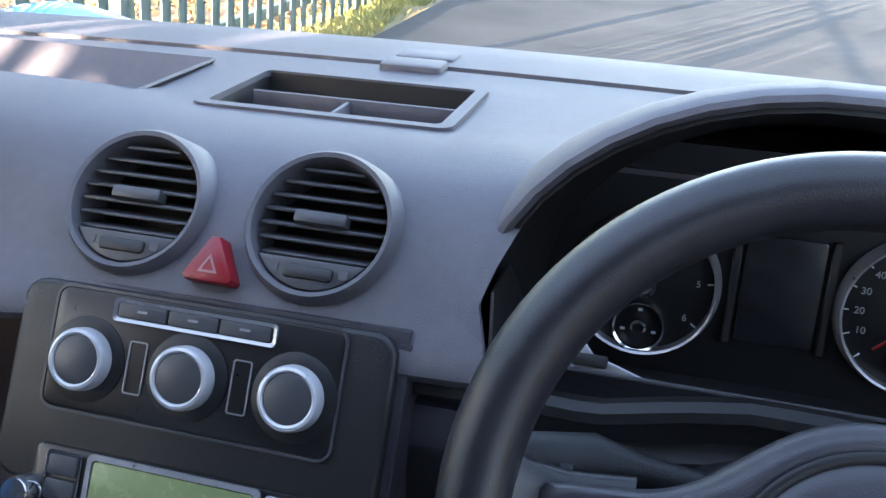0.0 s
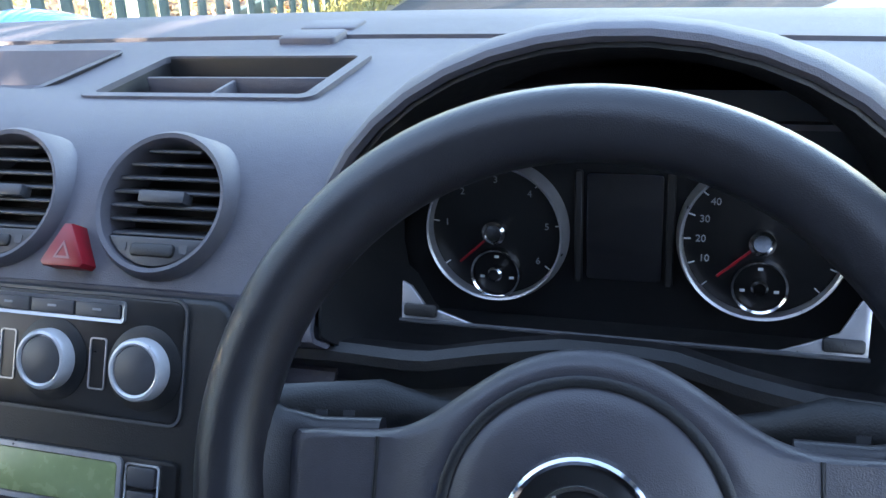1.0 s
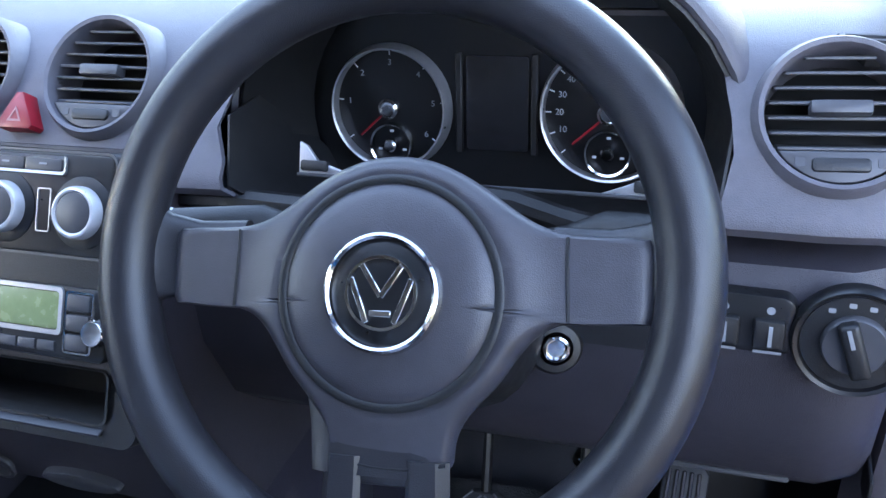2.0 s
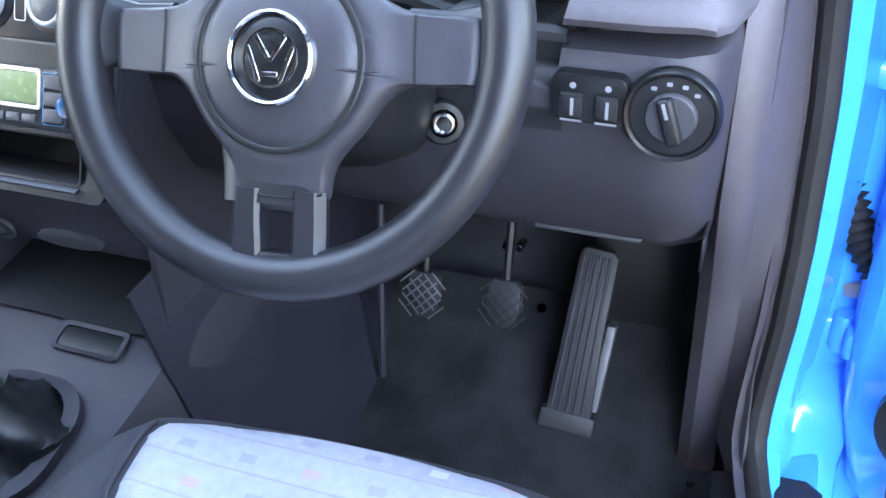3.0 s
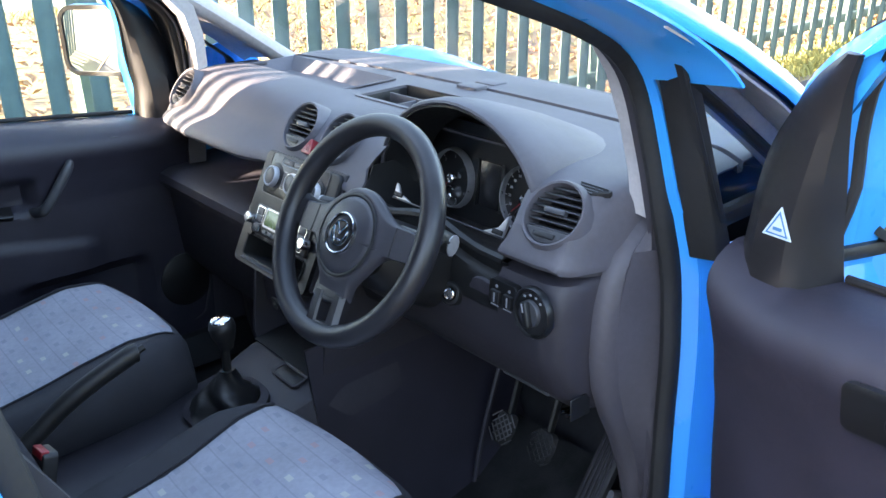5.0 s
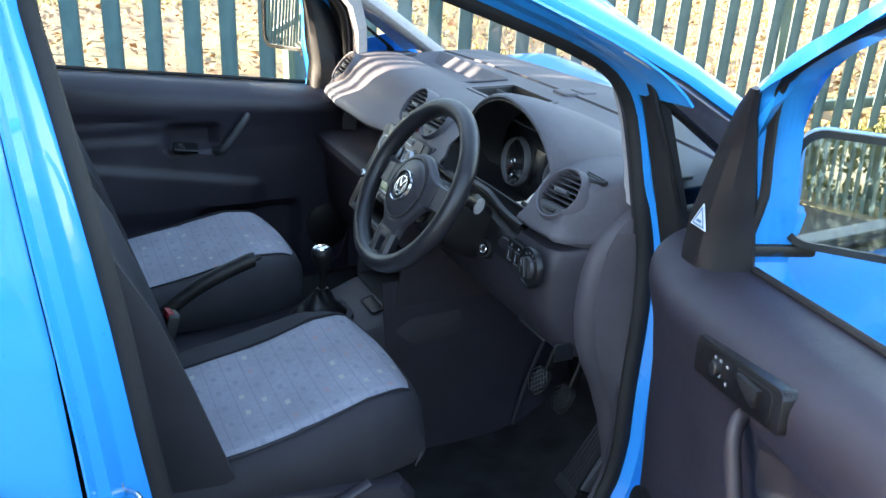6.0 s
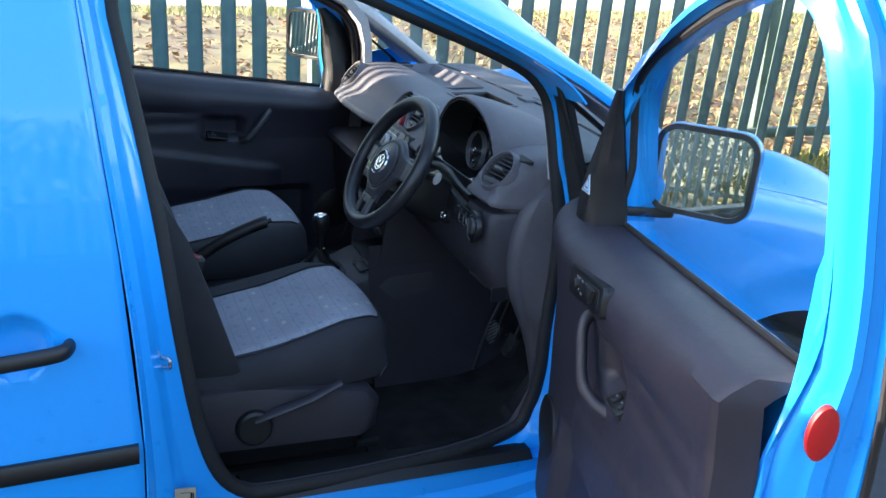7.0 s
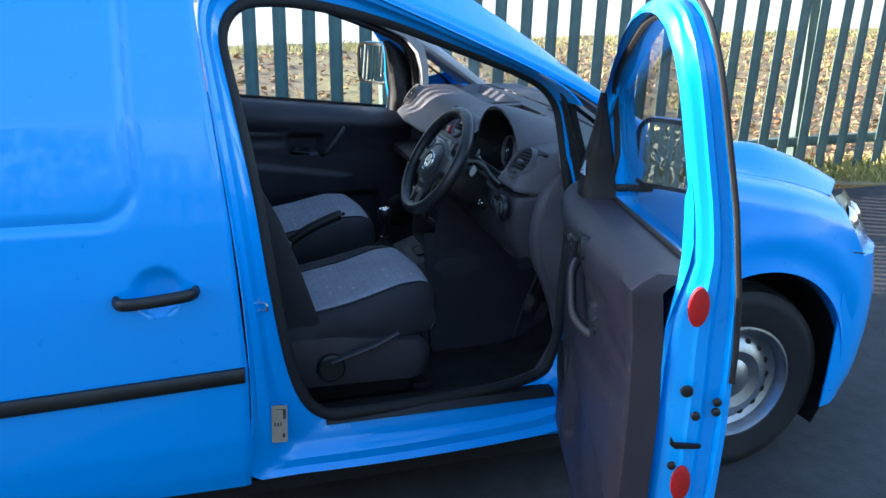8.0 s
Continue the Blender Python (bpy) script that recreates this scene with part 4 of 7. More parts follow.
DOOR_WIN = [(-0.722, 1.05), (-0.75, 1.2), (-0.775, 1.34), (-0.775, 1.42), (-0.75, 1.475), (-0.69, 1.499), (-0.59, 1.495), (-0.47, 1.474), (-0.33, 1.435), (-0.2, 1.393), (-0.1, 1.358), (0.0, 1.314), (0.055, 1.272), (0.092, 1.2), (0.105, 1.1), (0.108, 0.962), (-0.2, 0.99), (-0.5, 1.022)]


def build_door(flip):
    name = "passenger_door" if flip else "driver_door"
    lab = "closed blue passenger door with dark grey lining" if flip else "open blue driver's door with dark grey plastic lining"
    d = thing(name, lab, "door", (-0.845, 0.315, 0.5) if flip else tuple(HINGE + Vector((0, 0, 0.5))))
    M = BODY @ Matrix.Diagonal((-1, 1, 1, 1)) if flip else DOOR_SET @ DT

    def put(n, bm, mt, label="", parent=None):
        bm.transform(M)
        return part(n, bm, mt, parent or d, label)

    n = 84
    tuck = 0.0 if flip else 0.042

    def drawn(y, z):
        """How far the hinge end of the open door stands back from the post."""
        return tuck * max(0, min(1, (y - 0.12) / 0.12)) * max(0, min(1, (1.05 - z) / 0.06))

    o = resample([Vector((p.x, p.y - drawn(p.y, p.z), p.z)) for p in door_outline()], n, True)
    w = resample([(0, y, z) for y, z in smooth2(DOOR_WIN)], n, True)
    w = align(w, o)
    low = -0.05 if flip else 0.0
    w = [Vector((p.x, p.y, p.z + low * max(0, min(1, (1.15 - p.z) / 0.09)))) for p in w]

    def deep(z):
        return interp(z, ((0.2, 0.10), (0.6, 0.115), (0.98, 0.12), (1.12, 0.07), (1.5, 0.055)))

    mid = Vector((0, -0.25, 0.85))
    bm = bmesh.new()
    rows = []
    for t in np.linspace(1, 0, 7):
        rows.append([Vector((half_width(p.y, p.z) - 0.006 * math.exp(-(t / 0.05) ** 2), p.y, p.z)) for p in (a.lerp(b, float(t)) for a, b in zip(o, w))])
    for f, k in ((0.10, 0.0), (0.16, 0.012), (0.34, 0.014), (0.42, 0.006), (0.58, 0.006), (0.66, 0.014), (0.8, 0.016), (0.9, 0.024), (1.0, 0.04)):
        rows.append([Vector((half_width(p.y, p.z) - f * deep(p.z), *(p + (mid - p).normalized() * k).yz)) for p in o])
    inner = [p.lerp(q, 0.55) for p, q in zip(o, w)]
    rows.append([Vector((half_width(p.y, p.z) - deep(p.z), p.y, p.z)) for p in inner])
    rows.append([Vector((half_width(p.y, p.z) - deep(p.z), *(p.lerp(q, 0.8)).yz)) for p, q in zip(o, w)])
    rows.append([Vector((half_width(p.y, p.z) - deep(p.z) * 0.8, p.y, p.z)) for p in w])
    rows.append([Vector((half_width(p.y, p.z), p.y, p.z)) for p in w])
    loft(bm, rows, around=True)
    put("door_shell", bm, BLUE, "blue painted door shell")
    bm = bmesh.new()
    sweep(bm, [Vector((half_width(p.y, p.z) - deep(p.z) * 0.72, p.y, p.z)) for p in w], 0.008, 0.008, 8, True, up=(1, 0, 0))
    put("window_seal", bm, RUBBER, "black window seal")
    # lining
    bm = bmesh.new()
    rows = []
    for j in range(73):
        z = 0.27 + 0.80 * j / 72
        row = []
        for i in range(89):
            f = i / 88
            f = f + 0.10 * math.sin(2 * math.pi * f) / (2 * math.pi) * -1
            yr = interp(z, ((0.27, -0.60), (0.32, -0.68), (0.45, -0.715), (0.7, -0.728), (1.07, -0.738)))
            yf = interp(z, ((0.27, 0.18), (0.34, 0.225), (0.5, 0.242), (0.85, 0.248), (0.98, 0.24), (1.07, 0.232))) - tuck * 0.8 * max(0, min(1, (1.06 - z) / 0.08))
            y = yr + (yf - yr) * f
            depth = curve_at(z, ((0.27, 0.14), (0.34, 0.165), (0.6, 0.172), (0.72, 0.178), (0.80, 0.180), (0.9, 0.186), (0.955, 0.194), (0.99, 0.196), (1.02, 0.188), (1.045, 0.168), (1.07, 0.13)))
            if 0.34 < z < 1.03:
                depth += (0.176 - depth) * max(0, 1 - f / 0.3)
            x = half_width(y, z) - depth
            fall = min(1, max(0, min(f, 1 - f) - 0.02) / 0.06)
            # hand hollow behind the grip, grooves along the upper panel, armrest edge and door pocket
            qy, qz = abs(y + 0.285) - 0.05, abs(z - 0.862) - 0.03
            near = math.hypot(max(qy, 0), max(qz, 0)) + min(max(qy, qz), 0)
            x += 0.034 * max(0, min(1, (0.035 - near) / 0.03)) * fall
            away = max(0, min(1, (-0.30 - y) / 0.12))
            x += (0.005 * math.exp(-((z - 0.935 - 0.05 * (y + 0.3)) / 0.009) ** 2) + 0.004 * math.exp(-((z - 0.885 - 0.05 * (y + 0.3)) / 0.012) ** 2)) * away * fall
            x += 0.006 * max(0, min(1, (0.955 - z) / 0.012)) * max(0, min(1, (z - 0.84) / 0.02)) * away * fall
            arm = max(0, min(1, (z - 0.70 + 0.18 * (y + 0.25)) / 0.02))
            x -= 0.012 * (1 - arm) * max(0, min(1, (-0.06 - y) / 0.05)) * max(0, min(1, (z - 0.55) / 0.05)) * fall
            pocket = max(0, min(1, (0.60 - z) / 0.03)) * max(0, min(1, (z - 0.31) / 0.04)) * max(0, min(1, (0.06 - y) / 0.04)) * max(0, min(1, (y + 0.30) / 0.06))
            x += 0.036 * pocket * fall
            edge = min(f, 1 - f)
            x += 0.055 * max(0, 1 - edge / 0.014) ** 2
            belt = interp(y, ((-0.72, 0.0), (0.11, -0.082), (0.16, -0.072), (0.22, -0.05))) * max(0, min(1, (z - 0.8) / 0.27))
            row.append((x, y, z + belt + low * max(0, min(1, (z - 0.6) / 0.4))))
        rows.append(row)
    rows.append([(half_width(y, 1.06) - 0.06, y, z + 0.003) for x, y, z in rows[-1]])
    loft(bm, rows)
    put("door_lining", thick(bm, 0.008), LINING, "dark grey grained door lining")
    bm = bmesh.new()
    g = [Vector((half_width(p.y, p.z) - 0.035, p.y, p.z)) for p in w]
    bm.faces.new([bm.verts.new(p) for p in g])
    gl = put("window_pane", thick(bm, 0.004), GLASS, "clear door window")
    gl.visible_shadow = False
    return d, put


def smooth2(pts):
    return [(p.y, p.z) for p in smooth_path([(0, y, z) for y, z in pts], 3, True)]


def align(w, o):
    """Turns and orders loop w so that it pairs with loop o by direction from its middle."""
    def area(q):
        return sum(a.y * b.z - b.y * a.z for a, b in zip(q, q[1:] + q[:1]))
    if area(w) * area(o) < 0:
        w = w[::-1]
    best = min(range(len(w)), key=lambda s: sum((w[(i + s) % len(w)] - o[i]).length_squared for i in range(0, len(w), 4)))
    return [w[(i + best) % len(w)] for i in range(len(w))]


door_r, put_r = build_door(False)
door_l, put_l = build_door(True)


# ---- fittings of the dashboard ----
VENT_IN = mat("vent_black", (0.008, 0.008, 0.009), 0.5, var=0.2)
SLAT = mat("vent_slat_plastic", (0.06, 0.061, 0.068), 0.4, var=0.1)


def air_vent(x, y, z, yaw, r=0.0445):
    m = vent_frame(x, y, z, yaw) @ pose(0, 0, 0.007)
    bm = bmesh.new()
    lathe(bm, [(r + 0.016, -0.075), (r + 0.012, -0.03), (r + 0.007, -0.004), (r + 0.004, 0.001), (r + 0.001, 0.0), (r, -0.004), (r, -0.012), (r - 0.002, -0.06)], m, 48)
    v = part("air_vent", bm, DASH, dash, "round air vent with horizontal slats")
    bm = bmesh.new()
    disc(bm, r - 0.001, m @ pose(0, 0, -0.036), 0.003, 40)
    part("vent_back", bm, VENT_IN, v)
    for k in range(7):
        h = 0.037 - 0.0098 * k
        if h < -0.024:
            break
        half = math.sqrt(max((r - 0.002) ** 2 - h * h, 0.0001))
        bm = bmesh.new()
        box(bm, (-half, -0.0012, -0.022), (half, 0.0012, 0.0), m @ pose(0, h, -0.006, 22), 0.0008, 1)
        part("slat", bm, SLAT, v)
    bm = bmesh.new()
    box(bm, (-0.018, -0.0045, -0.012), (0.018, 0.0045, 0.0), m @ pose(0, 0.004, 0.0), 0.002)
    part("vent_tab", bm, SLAT, v, "grey slat tab")
    bm = bmesh.new()
    seg = [(math.cos(radians(a)) * (r - 0.001), math.sin(radians(a)) * (r - 0.001)) for a in np.linspace(213, 327, 18)]
    plate(bm, seg, m @ pose(0, 0, -0.003), 0.02, 0.001)
    part("vent_base", bm, SLAT, v)
    bm = bmesh.new()
    plate(bm, rrect(0.034, 0.009, 0.003), m @ pose(0, -0.0325, -0.001), 0.01, 0.002)
    part("thumb_wheel", bm, BLACK, v, "black ribbed thumb wheel")
    for s in (-1, 1):
        bm = bmesh.new()
        plate(bm, rrect(0.006, 0.006, 0.001), m @ pose(s * 0.0235, -0.031, -0.0025), 0.002)
        part("vent_mark", bm, SLAT, v)
    return v


for v in VENTS:
    air_vent(*v)

# small demister slots at the ends
for s in (1, -1):
    m = frame_at((s * 0.624, 0.153, 1.0305), (1, 0.1 * s, -0.06 * s), (0, 1, 0.24))
    bm = bmesh.new()
    tri = [(-0.03, 0.014), (0.034, 0.012), (0.036, 0.004), (0.0, -0.016), (-0.012, -0.016)]
    plate(bm, [(x * s * 0.85, y * 0.9) for x, y in tri], m, 0.008, 0.002)
    dv = part("demister_vent", bm, BLACK, dash, "small black side demister vent")
    for k in range(4):
        bm = bmesh.new()
        half = 0.023 - 0.005 * k
        box(bm, (-half, -0.0008, 0), (half, 0.0008, 0.002), m @ pose(0.002 * s, 0.008 - 0.006 * k, 0.0))
        part("slat", bm, SLAT, dv)
    bm = bmesh.new()
    plate(bm, rrect(0.09, 0.05, 0.008), frame_at((s * 0.635, 0.30, 1.0335), (1, 0.1 * s, -0.06 * s), (0, 1, 0)), 0.006, 0.002)
    part("speaker_grille", bm, DASHLOW, dash, "grey dash speaker grille")

# hazard button
m = frame_at((0.001, 0.077, 0.9845), (1, 0, 0), (0, 0.76, 1)) @ Matrix.Scale(0.86, 4)
bm = bmesh.new()
plate(bm, [(-0.0175, -0.0155), (0.0175, -0.0155), (0.0205, -0.012), (0.0035, 0.019), (-0.0035, 0.019), (-0.0205, -0.012)], m @ pose(0, 0, 0.006), 0.02, 0.002)
hz = part("hazard_button", bm, RED, dash, "red triangular hazard button")
bm = bmesh.new()
bezel(bm, [(-0.008, -0.009), (0.008, -0.009), (0, 0.005)], [(-0.005, -0.0072), (0.005, -0.0072), (0, 0.0015)], m @ pose(0, 0, 0.0066), 0.001)
part("hazard_mark", bm, mat("faded_pink_print", (0.45, 0.2, 0.2), 0.5), hz)

# ---- centre stack ----
def stack_y(z):
    return 0.044 + (z - 0.927) * 0.53


def stk(x, z, out=0.0):
    """Local axes on the sloping face of the stack."""
    return frame_at((x, stack_y(z), z), (1, 0, 0), (0, 0.53, 1)) @ pose(0, 0, out)


bm = bmesh.new()
loft(bm, [[(x, y, z) for y, z in ((0.3, 0.96), (stack_y(0.962) + 0.006, 0.962), (stack_y(0.95) + 0.006, 0.95), (stack_y(0.775) + 0.006, 0.775), (stack_y(0.77) + 0.035, 0.765), (0.008, 0.735), (0.016, 0.65), (0.022, 0.645), (0.165, 0.64), (0.172, 0.58), (0.3, 0.57))] for x in (-0.131, -0.128, 0.134, 0.137)])
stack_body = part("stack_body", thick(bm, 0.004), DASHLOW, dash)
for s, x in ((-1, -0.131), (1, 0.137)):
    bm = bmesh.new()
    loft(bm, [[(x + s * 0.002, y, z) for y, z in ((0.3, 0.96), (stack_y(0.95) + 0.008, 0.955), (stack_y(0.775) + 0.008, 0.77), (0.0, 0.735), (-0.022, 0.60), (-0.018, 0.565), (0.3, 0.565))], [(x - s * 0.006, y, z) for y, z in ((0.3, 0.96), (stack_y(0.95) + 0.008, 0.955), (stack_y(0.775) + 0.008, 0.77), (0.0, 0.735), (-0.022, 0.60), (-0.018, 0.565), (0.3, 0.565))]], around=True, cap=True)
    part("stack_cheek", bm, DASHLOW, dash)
bm = bmesh.new()
plate(bm, rrect(0.262, 0.132, 0.016), stk(0.002, 0.904, 0.003), 0.02, 0.004, 3)
hvac = part("heater_panel", bm, BLACK, dash, "dark heater control panel")
bm = bmesh.new()
plate(bm, rrect(0.200, 0.078, 0.008), stk(0.0, 0.925, 0.0045), 0.006, 0.001)
part("panel_back", bm, PIANO, hvac, "satin black control field")
bm = bmesh.new()
bezel(bm, rrect(0.2045, 0.0825, 0.010), rrect(0.2005, 0.0785, 0.008), stk(0.0, 0.925, 0.0048), 0.004)
part("panel_line", bm, SLAT, hvac)
RING = mat("bright_silver_plastic", (0.72, 0.72, 0.74), 0.3, 0.35)
for x in (-0.073, 0.0, 0.073):
    bm = bmesh.new()
    lathe(bm, [(0.0285, -0.004), (0.028, 0.0012), (0.023, 0.003), (0.019, 0.003)], stk(x, 0.920, 0.004), 36)
    part("knob_collar", bm, BLACK, hvac)
    bm = bmesh.new()
    lathe(bm, [(0.0205, 0.001), (0.0202, 0.010), (0.0190, 0.0125), (0.0172, 0.0132), (0.0160, 0.0125), (0.0155, 0.011)], stk(x, 0.920, 0.004), 40)
    kn = part("heater_knob", bm, RING, hvac, "chrome-ringed heater knob")
    bm = bmesh.new()
    lathe(bm, [(0.0158, 0.008), (0.0156, 0.0116), (0.0140, 0.0124), (0.0, 0.0124)], stk(x, 0.920, 0.004), 30)
    part("knob_cap", bm, SLAT, kn, "dark knob cap")
bm = bmesh.new()
bezel(bm, rrect(0.114, 0.0145, 0.003), rrect(0.109, 0.0098, 0.002), stk(-0.001, 0.951, 0.007), 0.008, -0.001)
bar = part("button_bar", bm, ALU, hvac, "silver-edged button bar")
for k in range(3):
    bm = bmesh.new()
    plate(bm, rrect(0.0345, 0.0094, 0.0015), stk(-0.001 + 0.036 * (k - 1), 0.951, 0.0072), 0.006, 0.0008)
    part("button", bm, SLAT, bar)
    bm = bmesh.new()
    plate(bm, rrect(0.007, 0.0015, 0.0004), stk(-0.001 + 0.036 * (k - 1), 0.9515, 0.0076), 0.0006)
    part("button_mark", bm, PRINT, bar)
for x in (-0.0365, 0.0365):
    bm = bmesh.new()
    bezel(bm, rrect(0.013, 0.034, 0.002), rrect(0.0112, 0.0322, 0.0014), stk(x, 0.920, 0.0056), 0.004)
    part("slider_frame", bm, ALU, hvac)

# radio
bm = bmesh.new()
bezel(bm, rrect(0.262, 0.118, 0.014), rrect(0.198, 0.050, 0.006), stk(0.003, 0.817, 0.003), 0.02, -0.003)
bezel_r = part("radio_surround", bm, PIANO, dash, "satin black radio surround")
bm = bmesh.new()
plate(bm, rrect(0.20, 0.056, 0.006), stk(0.003, 0.845, 0.006), 0.02, 0.002)
radio = part("radio", bm, PIANO, dash, "black radio with green display")
LCD = mat("green_lcd", (0.30, 0.36, 0.16), 0.25, var=0.08)
bm = bmesh.new()
plate(bm, rrect(0.112, 0.029, 0.003), stk(0.003, 0.8525, 0.0075), 0.004, 0.001)
part("radio_display", bm, LCD, radio, "green radio display")
bm = bmesh.new()
bezel(bm, rrect(0.12, 0.037, 0.004), rrect(0.113, 0.030, 0.003), stk(0.003, 0.8525, 0.008), 0.003)
part("display_frame", bm, ALU, radio)
for s in (-1, 1):
    bm = bmesh.new()
    bezel(bm, rrect(0.026, 0.048, 0.003), rrect(0.023, 0.045, 0.002), stk(0.003 + s * 0.076, 0.846, 0.0085), 0.006)
    part("button_frame", bm, CHROME, radio)
    for k in range(3):
        bm = bmesh.new()
        plate(bm, rrect(0.021, 0.0128, 0.002), stk(0.003 + s * 0.076, 0.8595 - 0.0135 * k, 0.010), 0.008, 0.001)
        part("button", bm, SLAT, radio)
    bm = bmesh.new()
    lathe(bm, [(0.0105, 0.0), (0.0102, 0.014), (0.009, 0.016), (0.0, 0.0162)], stk(0.003 + s * 0.099, 0.842, 0.006), 24)
    part("radio_knob", bm, CHROME, radio, "chrome radio knob")
for k in range(6):
    bm = bmesh.new()
    plate(bm, rrect(0.0165, 0.008, 0.001), stk(0.003 + 0.0185 * (k - 2.5), 0.828, 0.0075), 0.006, 0.0008)
    part("preset_button", bm, SLAT, radio)
# open cubby below the radio
cb = bmesh.new()
o = rrect(0.205, 0.040, 0.006)
loft(cb, [[stk(0.003, 0.797, d_) @ Vector((x, y, 0)) for x, y in o] for d_ in (0.03, -0.05)], around=True, cap=True)
cut(stack_body, cb.copy())
cut(bezel_r, cb)
bm = bmesh.new()
rows = [[stk(0.003, 0.797, d_) @ Vector((x * k, y * k, 0)) for x, y in o] for d_, k in ((0.004, 1.02), (0.003, 0.99), (-0.02, 0.97), (-0.09, 0.95))]
vs = loft(bm, rows, around=True)
face(bm, vs[-1])
part("cubby", bm, mat("matt_black_lining", (0.006, 0.006, 0.006), 0.8, var=0.2), dash, "open black storage cubby")
bm = bmesh.new()
box(bm, (-0.098, stack_y(0.778) - 0.010, 0.7745), (0.104, stack_y(0.778) + 0.004, 0.7775), bevel=0.001)
part("cubby_lip", bm, SLAT, dash)
# power socket and ashtray pull
bm = bmesh.new()
lathe(bm, [(0.015, 0.004), (0.0145, 0.007), (0.011, 0.007), (0.0105, 0.0), (0.0, 0.0)], frame_at((-0.072, 0.010, 0.668), (1, 0, 0), (0, -0.2, 1)), 28)
part("power_socket", bm, SLAT, dash, "round power socket")
bm = bmesh.new()
plate(bm, [(0.042 * math.cos(a), 0.010 * math.sin(a)) for a in np.linspace(0, 2 * math.pi, 28, endpoint=False)], frame_at((0.012, 0.014, 0.664), (1, 0, 0), (0, -0.1, 1)) @ pose(0, 0, 0.008), 0.014, 0.003)
part("ashtray_pull", bm, SLAT, dash, "oval ashtray pull")
# open shelf behind the console slot; an added black sheet gives its shade
SHELF_SHADE = mat("black_shelf_shade", (0.010, 0.010, 0.011), 0.7, var=0.3)
bm = bmesh.new()
loft(bm, [[(x, y, z) for y, z in ((-0.026, 0.5795), (0.02, 0.5855), (0.14, 0.5935), (0.158, 0.602), (0.160, 0.636), (0.03, 0.641))] for x in (-0.122, -0.12, 0.126, 0.128)])
part("shelf_shade_sheet", thick(bm, 0.002), SHELF_SHADE, dash, "black sheet that deepens the shade in the open shelf")

# glovebox side: open shelf and lid
bm = bmesh.new()
loft(bm, [[(x, y, z) for y, z in ((0.32, 0.925), (0.32, 0.81), (0.07, 0.80), (0.05, 0.792), (0.048, 0.78), (0.07, 0.75), (0.085, 0.58), (0.13, 0.52), (0.36, 0.52))] for x in np.linspace(-0.74, -0.135, 7)])
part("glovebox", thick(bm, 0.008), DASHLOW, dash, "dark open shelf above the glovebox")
bm = bmesh.new()
box(bm, (-0.70, 0.043, 0.783), (-0.14, 0.05, 0.795), bevel=0.003)
part("shelf_lip", bm, SLAT, dash)

# ---- instruments ----
DIAL = mat("dial_black", (0.006, 0.006, 0.007), 0.35, var=0.1)
CL = frame_at((0.357, 0.192, 0.958), (1, 0, 0), (0, 0.16, 1))
bm = bmesh.new()
plate(bm, rrect(0.33, 0.20, 0.05), CL @ pose(0, 0.0, -0.012), 0.03)
cluster = part("instrument_panel", bm, DIAL, dash, "black instrument panel with two round dials")


def dial(cx, cy, r, marks, start, sweep_deg, needle_at):
    m = CL @ pose(cx, cy, 0)
    bm = bmesh.new()
    lathe(bm, [(r - 0.001, -0.008), (r - 0.0008, 0.002), (r + 0.0008, 0.003), (r + 0.003, -0.004), (r + 0.004, -0.011)], m, 64)
    part("dial_ring", bm, ALU, cluster, "chrome dial ring")
    bm = bmesh.new()
    disc(bm, r, m @ pose(0, 0, -0.008), 0.002, 48)
    part("dial_face", bm, DIAL, cluster)
    n = len(marks)
    for i, t in enumerate(marks):
        a = radians(start - sweep_deg * i / (n - 1))
        p = m @ pose(0.76 * r * math.cos(a), 0.76 * r * math.sin(a), -0.0074)
        if t:
            part("dial_number", text_bm(t, 0.0068, p), PRINT, cluster)
        bm = bmesh.new()
        box(bm, (-0.0022, -0.0004, 0), (0.0022, 0.0004, 0.0006), m @ pose(0, 0, -0.008) @ Matrix.Rotation(a, 4, "Z") @ pose(0.93 * r, 0, 0))
        part("dial_tick", bm, WHITE, cluster)
    bm = bmesh.new()
    box(bm, (0.006, -0.0008, 0), (r * 0.72, 0.0008, 0.001), m @ pose(0, 0, -0.003) @ Matrix.Rotation(radians(needle_at), 4, "Z"))
    part("needle", bm, RED, cluster, "red needle")
    bm = bmesh.new()
    lathe(bm, [(0.0085, -0.006), (0.0085, 0.001), (0.0065, 0.003), (0.0055, 0.001), (0.0, 0.001)], m, 28)
    part("dial_hub", bm, CHROME, cluster)
    ms = m @ pose(0, -0.031, 0)
    bm = bmesh.new()
    lathe(bm, [(0.0165, -0.008), (0.0165, -0.002), (0.018, -0.001), (0.0185, -0.008)], ms, 40)
    part("small_dial_ring", bm, CHROME, cluster)
    bm = bmesh.new()
    lathe(bm, [(0.0055, -0.007), (0.0055, 0.0), (0.004, 0.0015), (0.0, 0.0015)], ms, 24)
    part("small_dial_hub", bm, CHROME, cluster)
    for k in range(3):
        a = radians(200 - 110 * k)
        bm = bmesh.new()
        box(bm, (-0.0016, -0.0009, 0), (0.0016, 0.0009, 0.0006), ms @ pose(0.0115 * math.cos(a), 0.0115 * math.sin(a), -0.007))
        part("dial_tick", bm, WHITE, cluster)


